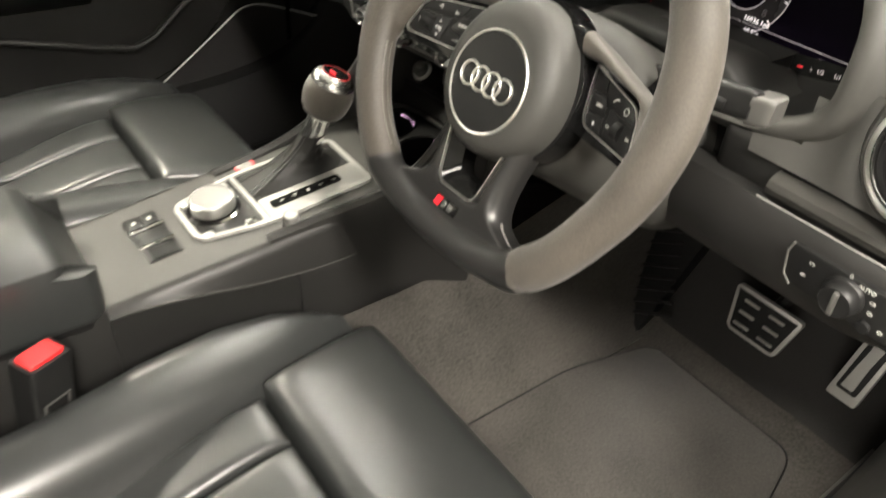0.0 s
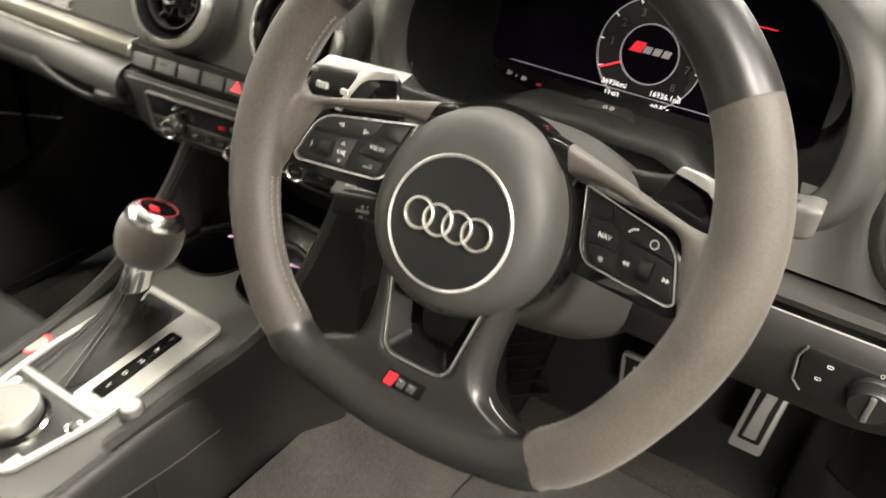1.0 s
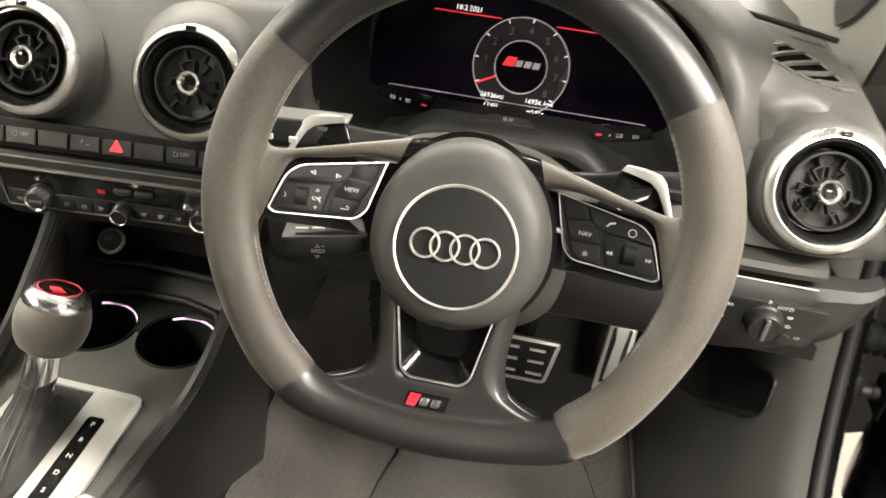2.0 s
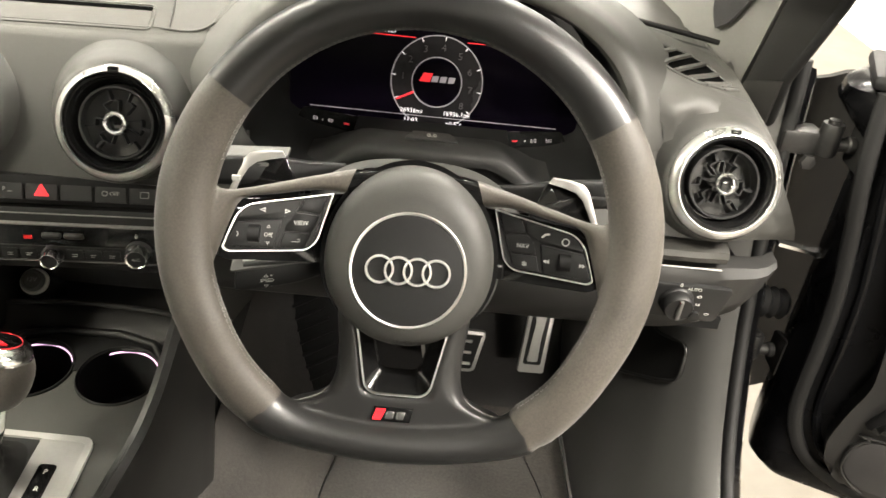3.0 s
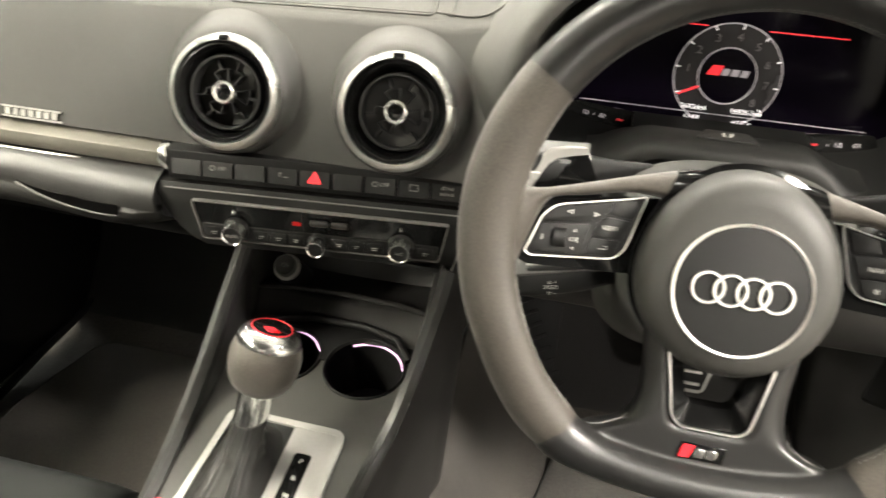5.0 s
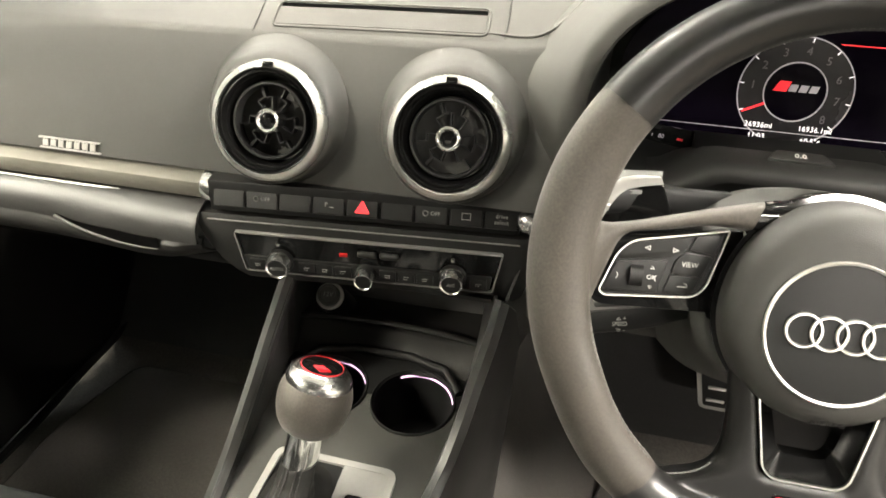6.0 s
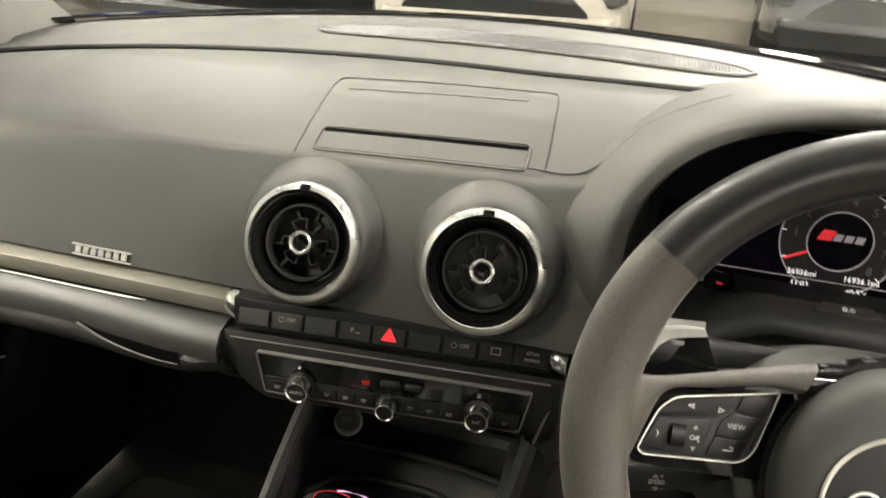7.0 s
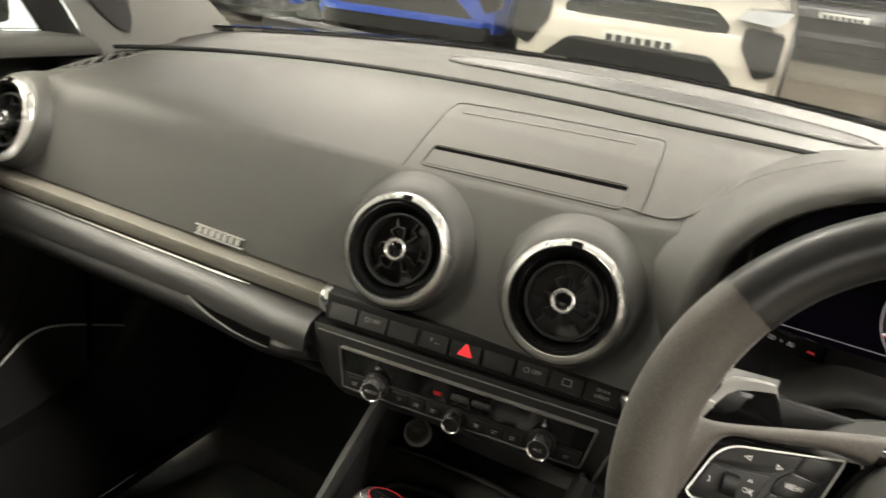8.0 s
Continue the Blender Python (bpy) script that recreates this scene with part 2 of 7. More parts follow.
def sheet(grid, bm=None, thick=0.0, down=(0, 0, -1)):
    """A surface through a grid of points (rows of equal length), with a back at some thickness."""
    bm = bm or bmesh.new()
    v = [[bm.verts.new(p) for p in row] for row in grid]
    rows, cols = len(v), len(v[0])
    for i in range(rows - 1):
        for j in range(cols - 1):
            bm.faces.new((v[i][j], v[i][j + 1], v[i + 1][j + 1], v[i + 1][j]))
    if thick:
        d = Vector(down) * thick
        w = [[bm.verts.new(Vector(p) + d) for p in row] for row in grid]
        for i in range(rows - 1):
            for j in range(cols - 1):
                bm.faces.new((w[i][j], w[i + 1][j], w[i + 1][j + 1], w[i][j + 1]))
        rim = [(0, j) for j in range(cols)] + [(i, cols - 1) for i in range(1, rows)] + [(rows - 1, j) for j in range(cols - 2, -1, -1)] + [(i, 0) for i in range(rows - 2, 0, -1)]
        for (a, b), (c, e) in zip(rim, rim[1:] + rim[:1]):
            bm.faces.new((v[a][b], w[a][b], w[c][e], v[c][e]))
    return bm


def loft(rings, bm=None, cap=True, closed=False):
    """A skin through closed rings with equal numbers of points."""
    bm = bm or bmesh.new()
    v = [[bm.verts.new(p) for p in ring] for ring in rings]
    n = len(v[0])
    pairs = list(zip(v, v[1:])) + ([(v[-1], v[0])] if closed else [])
    for a, b in pairs:
        for i in range(n):
            bm.faces.new((a[i], a[(i + 1) % n], b[(i + 1) % n], b[i]))
    if cap and not closed:
        bm.faces.new(v[0][::-1])
        bm.faces.new(v[-1])
    return bm


def tube(path, radius, n=12, closed=False, bm=None, flat=1.0, up=(0, 0, 1)):
    """A round bar along a path; radius is a number or a list; flat squeezes it along up."""
    pts = [Vector(p) for p in path]
    rings, up = [], Vector(up)
    for i, p in enumerate(pts):
        a = pts[i - 1] if i > 0 or closed else pts[i]
        b = pts[(i + 1) % len(pts)] if i < len(pts) - 1 or closed else pts[i]
        t = (b - a).normalized()
        side = t.cross(up)
        side = side.normalized() if side.length > 1e-6 else t.orthogonal().normalized()
        u = side.cross(t).normalized()
        r = radius[i] if isinstance(radius, (list, tuple)) else radius
        rings.append([p + side * (r * math.cos(2 * math.pi * k / n)) + u * (r * flat * math.sin(2 * math.pi * k / n)) for k in range(n)])
    return loft(rings, bm, cap=not closed, closed=closed)


def lettering(text, size, mat, name, parent, at, depth=0.0002, align="CENTER"):
    """Words in the built-in font as thin mesh letters."""
    data = bpy.data.curves.new("letters", "FONT")
    data.body, data.size, data.extrude, data.align_x, data.align_y = text, size, depth, align, "CENTER"
    data.resolution_u = 2
    tmp = new("letters", data)
    graph = bpy.context.evaluated_depsgraph_get()
    me = bpy.data.meshes.new_from_object(tmp.evaluated_get(graph))
    bpy.data.objects.remove(tmp)
    bpy.data.curves.remove(data)
    bm = bmesh.new()
    bm.from_mesh(me)
    bpy.data.meshes.remove(me)
    return part(name, bm, mat, parent, at=at)


def pad(corners, z, puff, power=5.0, nu=22, nv=22, floor=None, crown=None):
    """An upholstered panel over four plan corners: flat top, edges rolled down into the seams. z is a height function of x, y."""
    a, b, c, d = [Vector(p) for p in corners]
    grid = []
    for i in range(nv + 1):
        v = 0.5 - 0.5 * math.cos(math.pi * i / nv)
        row = []
        for j in range(nu + 1):
            u = 0.5 - 0.5 * math.cos(math.pi * j / nu)
            p = (a * (1 - u) + b * u) * (1 - v) + (d * (1 - u) + c * u) * v
            roll = (1 - abs(2 * u - 1) ** power) * (1 - abs(2 * v - 1) ** power)
            h = z(p.x, p.y) - puff * (1 - roll ** 0.5) + (crown(u, v) if crown else 0)
            row.append((p.x, p.y, h))
        grid.append(row)
    return sheet(grid, thick=0.05 if floor is None else floor)


def fused(name, bm, voxel, rounds, mat, parent, label, at):
    """Overlapping solids grown into one skin with soft fillets where they meet."""
    me = bpy.data.meshes.new("raw")
    bmesh.ops.recalc_face_normals(bm, faces=bm.faces[:])
    bm.to_mesh(me)
    bm.free()
    tmp = new("raw", me)
    weld = tmp.modifiers.new("weld", "REMESH")
    weld.mode, weld.voxel_size = "VOXEL", voxel
    soft = tmp.modifiers.new("soft", "SMOOTH")
    soft.factor, soft.iterations = 0.5, rounds
    graph = bpy.context.evaluated_depsgraph_get()
    skin = bpy.data.meshes.new_from_object(tmp.evaluated_get(graph))
    bpy.data.objects.remove(tmp)
    bpy.data.meshes.remove(me)
    out = bmesh.new()
    out.from_mesh(skin)
    bpy.data.meshes.remove(skin)
    return part(name, out, mat, parent, label, sharp=180, at=at)


def spline(pts, per=4):
    """Points along a smooth curve through the given points, which may be tuples of any length."""
    out = []
    for i in range(len(pts) - 1):
        p0, p1, p2, p3 = pts[max(0, i - 1)], pts[i], pts[i + 1], pts[min(len(pts) - 1, i + 2)]
        for k in range(per):
            t = k / per
            out.append(tuple(b + 0.5 * t * ((c - a) + t * ((2 * a - 5 * b + 4 * c - d) + t * (3 * (b - c) + d - a))) for a, b, c, d in zip(p0, p1, p2, p3)))
    return out + [tuple(pts[-1])]


def smooth(a, b, x):
    t = min(1.0, max(0.0, (x - a) / (b - a)))
    return t * t * (3 - 2 * t)


def facing(x, y, z, lean=0.0, turn=0.0):
    """Local x to the right, y up the surface, z out of it towards the seats; lean: degrees by which it leans back."""
    a = radians(lean)
    m = Matrix(((1, 0, 0, 0), (0, math.sin(a), -math.cos(a), 0), (0, math.cos(a), math.sin(a), 0), (0, 0, 0, 1)))
    return Matrix.Translation((x, y, z)) @ Matrix.Rotation(radians(turn), 4, "Z") @ m


# ---- dashboard ----
def dash_profile(x):
    """The section of the upper dashboard at x: (y, z) from the trim strip up to the windscreen."""
    s = x * x
    drop = 0.13 * s
    lift = 0.008 * smooth(0.05, 0.3, x)
    up = smooth(0.10, 0.25, x)
    cy = 0.2145 + 0.04 * max(-0.45, min(x, 0.12)) + 0.020 * up
    cz = 0.7040 - 0.03 * s + 0.020 * up
    soft = 1 - smooth(-0.46, -0.20, x)
    low = lambda z: (0.170 + (cy - 0.0035 - 0.170) * ((z - 0.586) / (cz - 0.004 - 0.586)) ** 1.15, z)
    main = [
        (0.170, 0.586), low(0.606), low(0.640), low(0.672), (cy - 0.0035 - 0.003 * soft, cz - 0.004 - 0.010 * soft), (cy - 0.0018 + 0.001 * soft, cz + 0.0005 - 0.0035 * soft),
        (cy + 0.0020 + 0.006 * soft, cz + 0.0030 + 0.0020 * soft), (cy + 0.024, 0.7225 - 0.06 * s + 0.013 * up), (0.270, 0.746 - 0.09 * s), (0.298, 0.760 - 0.11 * s + lift * 0.5), (0.336, 0.7715 - drop + lift),
        (0.3395, 0.7705 - drop + lift), (0.341, 0.760 - drop), (0.350, 0.760 - drop), (0.3515, 0.7725 - drop), (0.355, 0.7735 - drop),
        (0.43, 0.778 - drop * 0.9), (0.56 - 0.3 * s, 0.780 - drop * 0.8), (0.74 - 0.62 * s, 0.779 - 0.08 * s),
    ]
    # round the driver's outer vent the pad bulges forward in one smooth curve
    b = smooth(0.50, 0.575, x)
    return [(y + (q - y) * b, z + (r - z) * b) for (y, z), (q, r) in zip(main, BULGE + main[10:])]


BULGE = [(0.168, 0.586), (0.158, 0.603), (0.157, 0.630), (0.166, 0.665), (0.178, 0.689), (0.187, 0.699), (0.199, 0.7065), (0.222, 0.7135), (0.250, 0.7190), (0.298, 0.7250)]
HALF = [0.7060, 0.6980, 0.6850, 0.6740, 0.6640, 0.6610, 0.6585, 0.6550, 0.6520, 0.6480, 0.6440, 0.644, 0.644, 0.650, 0.650, 0.650, 0.645, 0.64, 0.64]


def dash_end(u, k, y, z, x_sign=1):
    """The surface turns away at its ends: y and z of section point k at the share u of the half width."""
    edge = smooth(0.86, 1.0, u)
    return y + 0.016 * edge * (1 - smooth(5, 12, k)), z - (0.012 + 0.009 * (x_sign > 0)) * edge * smooth(0, 6, k) * (1 - 0.6 * smooth(7, 11, k))


def dash_surface(x, y):
    """Height of the upper dashboard at a place near its ends."""
    half = 0.67
    for _ in range(4):
        u = min(1.0, abs(x) / half)
        p = [dash_end(u, k, *q, math.copysign(1, x)) for k, q in enumerate(dash_profile(math.copysign(u * 0.66, x)))]
        for k in range(len(p) - 1):
            if p[k][0] <= y <= p[k + 1][0]:
                t = (y - p[k][0]) / max(1e-9, p[k + 1][0] - p[k][0])
                half, h = HALF[k] * (1 - t) + HALF[k + 1] * t, p[k][1] * (1 - t) + p[k + 1][1] * t
                break
    return h


def dash_z(x, y):
    p = dash_profile(x)
    for (y0, z0), (y1, z1) in zip(p, p[1:]):
        if y0 <= y <= y1:
            return z0 + (z1 - z0) * (y - y0) / max(1e-9, y1 - y0)
    return p[-1][1]


dashboard = thing("dashboard", (0, 0.3, 0.6), "dark grey soft-touch car dashboard with round vents and trim strip", "dashboard")
N = 132
grid = []
for i in range(N + 1):
    u = -1 + 2 * i / N
    prof = dash_profile(u * 0.66)
    row = []
    for k, (y, z) in enumerate(prof):
        row.append((u * HALF[k], *dash_end(abs(u), k, y, z, math.copysign(1, u))))
    grid.append(row)
for side in (0, -1):
    first = grid[side]
    ends = [(x * 1.004, y * 0.55 + 0.3 * 0.45, z - 0.016) for x, y, z in first]
    far = [(x * 1.004, max(y, 0.42), z - 0.05) for x, y, z in first]
    if side == 0:
        grid = [far, ends] + grid
    else:
        grid = grid + [ends, far]
pad_mesh = sheet(grid)
# the opening for the instruments
gone = [f for f in pad_mesh.faces if f.calc_center_median().y < 0.36 and ((f.calc_center_median().x - 0.352) / 0.186) ** 2 + ((f.calc_center_median().z - 0.668) / (0.122 if f.calc_center_median().z > 0.668 else 0.10)) ** 2 < 1]
bmesh.ops.delete(pad_mesh, geom=gone, context="FACES")
pad_copy = pad_mesh.copy()
upper_panel = part("upper_panel", pad_mesh, DASH, dashboard, "soft dark grey upper pad with a ridge below the windscreen", sharp=50)
# dark seam in the groove along the top pad
seam = [[(u * 0.632, y, dash_z(u * 0.632, 0.345) + 0.0113) for y in (0.3398, 0.3512)] for u in [-1 + 2 * i / 60 for i in range(61)]]
part("seam_bead", tube([(u * 0.640, 0.3415, dash_z(u * 0.640, 0.337) + 0.0014) for u in [-1 + i / 40 for i in range(81)]], 0.0028, 8), DARK, dashboard, "black bead along the seam")
part("top_seam", sheet(seam), DARK, dashboard, "dark open seam across the top")

# raised lid over the folding display
def on_dash(x, y, up):
    return (x, y, dash_z(x, y) + up)


def on_lid(x, y, up):
    """The lid is turned a little towards the driver."""
    return on_dash(x, y + 0.065 * x, up)


def on_line(points, up, closed=True):
    ends = points[1:] + points[:1] if closed else points[1:]
    return [on_lid(p[0] + (q[0] - p[0]) * k / 8, p[1] + (q[1] - p[1]) * k / 8, up) for p, q in zip(points, ends) for k in range(8)]


lid = []
for i in range(25):
    v = i / 24
    half = 0.1068 - 0.0055 * v * v - 0.004 * max(0, v - 0.92) * 12
    lid.append([on_lid(x, 0.2175 + 0.0815 * v, 0.0009 * min(1, min(v, 1 - v) * 24, (half - abs(x)) / 0.002)) for x in [half * (-1 + 2 * j / 40) for j in range(41)]])
lid_ob = part("display_lid", sheet(lid, thick=0.002), DASH, dashboard, "flush dark grey lid over the folded display")
part("lid_gap", tube(on_line([(-0.1075, 0.2160), (-0.1065, 0.250), (-0.1030, 0.290), (-0.1000, 0.2985), (-0.094, 0.3005), (0.094, 0.3005), (0.1000, 0.2985), (0.1030, 0.290), (0.1065, 0.250), (0.1075, 0.2160)], 0.0004, False), 0.00055, 6), DASH_LOW, lid_ob, "thin dark gap round the lid")


def strip_on(x0, x1, y0, y1, up, n=30):
    return [[on_lid(x0 + (x1 - x0) * j / n, y0 + (y1 - y0) * i / 4, up) for j in range(n + 1)] for i in range(5)]


# slot shade as a black strip laid on the lid
part("slot_opening", sheet(strip_on(-0.089, 0.089, 0.2378, 0.2408, 0.0018), thick=0.001), VOID, lid_ob, "black strip for the shade in the display slot")
part("slot_flap", sheet(strip_on(-0.089, 0.089, 0.2225, 0.2378, 0.0014), thick=0.0015), DASH, lid_ob)
part("slot_rim", tube(on_line(rounded([(-0.0925, 0.2205), (0.0925, 0.2205), (0.0915, 0.2430), (-0.0915, 0.2430)], 0.006, 4), 0.0010), 0.0011, 8, closed=True), DASH, lid_ob)
part("lid_ridge", tube(on_line([(-0.086 + 0.166 * k / 8, 0.2855) for k in range(9)], 0.0004, False), 0.0018, 8, flat=0.6), DASH, lid_ob)

# speaker recess in the middle of the shelf
SPK = [(-0.215 + 0.49 * k / 40) for k in range(41)]


def spk_edge(x):
    """Front and back of the loudspeaker panel at x: it narrows to a point at each end."""
    e = (1 - (2 * (x + 0.215) / 0.49 - 1) ** 6) ** 0.5
    return 0.492 - 0.052 * e, 0.492 + 0.052 * e


grille_rows = [[(x, a + (b - a) * k / 8, dash_z(0, 0.47) - 0.13 * x * x * 0.9 + 0.0016) for k in range(9)] for x in SPK for a, b in [spk_edge(x)]]
spk_ob = part("centre_speaker_grille", sheet(grille_rows, thick=0.002), DASH_LOW, dashboard, "dark speaker panel on the shelf")
rim = [(x, spk_edge(x)[0]) for x in SPK] + [(x, spk_edge(x)[1]) for x in SPK[::-1][1:-1]]
part("speaker_rim", tube([(x, y, dash_z(0, 0.47) - 0.13 * x * x * 0.9 + 0.0016) for x, y in rim], 0.0022, 8, closed=True), DASH, spk_ob, "rounded rim of the speaker panel")
bm = bmesh.new()
for x in [-0.20 + 0.0034 * k for k in range(136)]:
    a, b = spk_edge(x)
    if b - a > 0.02:
        tube([(x, a + 0.004, dash_z(0, 0.47) - 0.13 * x * x * 0.9 + 0.0022), (x, b - 0.004, dash_z(0, 0.47) - 0.13 * x * x * 0.9 + 0.0022)], 0.0006, 4, bm=bm)
part("speaker_ribs", bm, DASH_LOW, spk_ob, "fine ribs of the speaker panel")

# vent pods: barrels that swell out of the dashboard round the vents
VENTS = [(-0.617, 0.165, -4.0), (-0.0765, 0.159, 4.0), (0.0765, 0.165, 4.0), (0.617, 0.165, 0.0)]
SWELL = {-0.617: (0.8, 0.7), 0.617: (0.8, 0.5)}
# the middle stack is turned a little towards the driver
STACK = Matrix.Translation((0, 0.165, 0)) @ Matrix.Rotation(radians(6.0), 4, "Z") @ Matrix.Translation((0, -0.165, 0))
VENT_LEAN = 20
skin = BVHTree.FromBMesh(pad_copy)
pad_copy.free()
for vx, vy, turn in VENTS:
    # the housing swells upwards behind the ring and runs out into the dashboard
    m = facing(vx, vy, 0.645, VENT_LEAN, turn)
    wide, tall = SWELL[vx] if vx in SWELL else (1.0, 1.0)
    rings = []
    for r, back, rise, flow in ((0.046, -0.012, 0.0, 0), (0.0505, -0.0045, 0.0, 0), (0.0530, -0.0055, 0.0008, 0), (0.0560, -0.0095, 0.0028, 0.02), (0.0590, -0.0165, 0.0060, 0.10), (0.0625, -0.0255, 0.0090, 0.28), (0.0670, -0.036, 0.0115, 0.52), (0.0730, -0.046, 0.0130, 0.76), (0.0810, -0.055, 0.0135, 0.93), (0.0900, -0.060, 0.0135, 1.0)):
        ring = []
        for k in range(72):
            rr = r if r < 0.0531 else 0.053 + (r - 0.053) * wide
            p = m @ Vector((rr * math.cos(2 * math.pi * k / 72), rise * tall + rr * math.sin(2 * math.pi * k / 72), back))
            if flow:
                q, n, _, _ = skin.find_nearest(p)
                p = p.lerp(q + n * (0.0005 - 0.0009 * (flow == 1.0)) * (1 if n.y < 0 or n.z > 0 else -1), flow)
            ring.append(p)
        rings.append(ring)
    rings.append([p + m.to_3x3() @ Vector((0, 0, -0.014)) for p in rings[-1]])
    part("vent_pod", loft(rings, cap=False), DASH, dashboard, "swelling round vent housing", sharp=70)
    # the pad sinks under the housing
    for v in upper_panel.data.vertices:
        q = m.inverted() @ v.co
        r = math.hypot(q.x, q.y)
        floor_z = -0.024 + 0.05 * smooth(0.060, 0.092, r)
        if r < 0.080 and -0.08 < q.z and q.z > floor_z:
            v.co = m @ Vector((q.x, q.y, floor_z))


def air_vent():
    ob = thing("air_vent", (0, 0, 0), "round air vent with knurled aluminium ring and black vanes", "air vent", "dashboard air vents")
    part("outer_ring", lathe([(0.0505, -0.014), (0.0505, -0.005), (0.0498, -0.0015), (0.0470, 0.0024), (0.0442, 0.0038)], 120), KNURL, ob, "knurled aluminium ring")
    bm = bmesh.new()
    for k in range(150):
        a = 2 * math.pi * k / 150
        c, q = math.cos(a), math.sin(a)
        tube([(0.0502 * c, 0.0502 * q, -0.0026), (0.0490 * c, 0.0490 * q, -0.0004), (0.0466 * c, 0.0466 * q, 0.0026)], 0.0004, 4, bm=bm)
    part("knurling", bm, KNURL, ob, "fine ribs round the ring")
    part("bright_edge", lathe([(0.0448, 0.0030), (0.0440, 0.0043), (0.0432, 0.0043), (0.0424, 0.0030), (0.0420, -0.001), (0.0420, -0.006), (0.0448, -0.006)], 120, closed=True), CHROME, ob, "polished chrome edge")
    part("black_ring", lathe([(0.0420, 0.0016), (0.0400, 0.0018), (0.0375, -0.002), (0.0352, -0.009), (0.0345, -0.022), (0.040, -0.022)], 96), INSERT, ob, "gloss black inner ring")
    part("vane_ring", lathe([(0.0328, -0.006), (0.0318, -0.0042), (0.0302, -0.0042), (0.0294, -0.006), (0.0294, -0.016), (0.0328, -0.016)], 72, closed=True), RUBBER, ob)
    # duct coloured near-black for the shade inside the vent
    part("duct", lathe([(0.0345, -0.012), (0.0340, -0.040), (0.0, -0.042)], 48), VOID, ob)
    for k in range(9):
        a, jog = 2 * math.pi * k / 9 + 0.2, 0.30 if k % 3 else -0.34
        pts = [(0.0095, 0.0), (0.0198, 0.0)] + [(0.0200 * math.cos(jog * i / 4), 0.0200 * math.sin(jog * i / 4)) for i in range(1, 4)] + [(0.0202 * math.cos(jog), 0.0202 * math.sin(jog)), (0.0298 * math.cos(jog), 0.0298 * math.sin(jog))]
        rings = []
        for i, p in enumerate(pts):
            a0, b0 = pts[max(0, i - 1)], pts[min(len(pts) - 1, i + 1)]
            d = Vector((b0[1] - a0[1], a0[0] - b0[0])).normalized() * 0.00055
            rings.append([(p[0] - d.x, p[1] - d.y, -0.020), (p[0] + d.x, p[1] + d.y, -0.020), (p[0] + d.x, p[1] + d.y, -0.0100), (p[0] - d.x, p[1] - d.y, -0.0100)])
        bm = loft(rings)
        part("vane", bm, RUBBER, ob, at=Matrix.Rotation(a, 4, "Z"))
    hub = part("hub", lathe([(0.0108, -0.016), (0.0108, -0.003), (0.0100, 0.0012), (0.0086, 0.0024), (0.0072, 0.0014), (0.0060, -0.002)], 40), POLISH, ob, "bright hub ring")
    part("hub_cap", lathe([(0.0068, -0.0012), (0.004, -0.0006), (0, -0.0004)], 32), GLOSS, hub)
    part("setting_mark", box(-0.0045, 0.0045, 0.0436, 0.0482, 0.0015, 0.0049, 0.0006), GLOSS, ob, "dark setting mark on the ring")
    return ob


vent = air_vent()
for i, (vx, vy, turn) in enumerate(VENTS):
    m = facing(vx, vy, 0.645, VENT_LEAN, turn)
    if i == 0:
        vent.matrix_basis = m
    else:
        copy_thing(vent, m)

# decorative strip, in two runs, with bright end caps
def strip_run(x0, x1, tall=1.0):
    sec = [(y, 0.574 + (z - 0.574) * tall) for y, z in ((0.174, 0.5835), (0.166, 0.581), (0.1605, 0.577), (0.1585, 0.570), (0.1605, 0.563), (0.166, 0.5595), (0.174, 0.559))]
    return loft([[(x0 + (x1 - x0) * i / 24, y + 0.010 * smooth(0.60, 0.72, abs(x0 + (x1 - x0) * i / 24)), z) for y, z in sec] for i in range(25)])


part("trim_strip", strip_run(-0.700, -0.150), TRIM, dashboard, "silver woven-look trim strip")
# the driver's run has the shade put into its colour
part("trim_strip", strip_run(0.512, 0.640, 0.8), TRIM_SHADED, dashboard, "silver woven-look trim strip beside the wheel, darkened for shade")
for x0, x1 in ((-0.690, -0.152), (0.505, 0.638)):
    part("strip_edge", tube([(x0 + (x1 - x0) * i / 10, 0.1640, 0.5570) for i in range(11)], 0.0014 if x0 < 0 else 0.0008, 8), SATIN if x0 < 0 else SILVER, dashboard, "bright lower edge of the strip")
for sx in (-1, 1):
    sec = ((0.174, 0.5835), (0.166, 0.581), (0.1605, 0.577), (0.1585, 0.570), (0.1605, 0.563), (0.166, 0.5595), (0.174, 0.559))
    spots = ((-0.1505, 1.0, -0.0006), (-0.1480, 1.04, -0.0020), (-0.1410, 0.94, -0.0055), (-0.1375, 0.84, -0.0065)) if sx < 0 else ((0.1505, 1.0, 0.0140), (0.1480, 1.04, 0.0136), (0.1400, 0.92, 0.0150), (0.1365, 0.80, 0.0180))
    part("strip_cap", loft([[(x, y + o, 0.572 + (z - 0.571) * k) for y, z in sec] for x, k, o in spots]), POLISH, dashboard, "bright metal end cap")

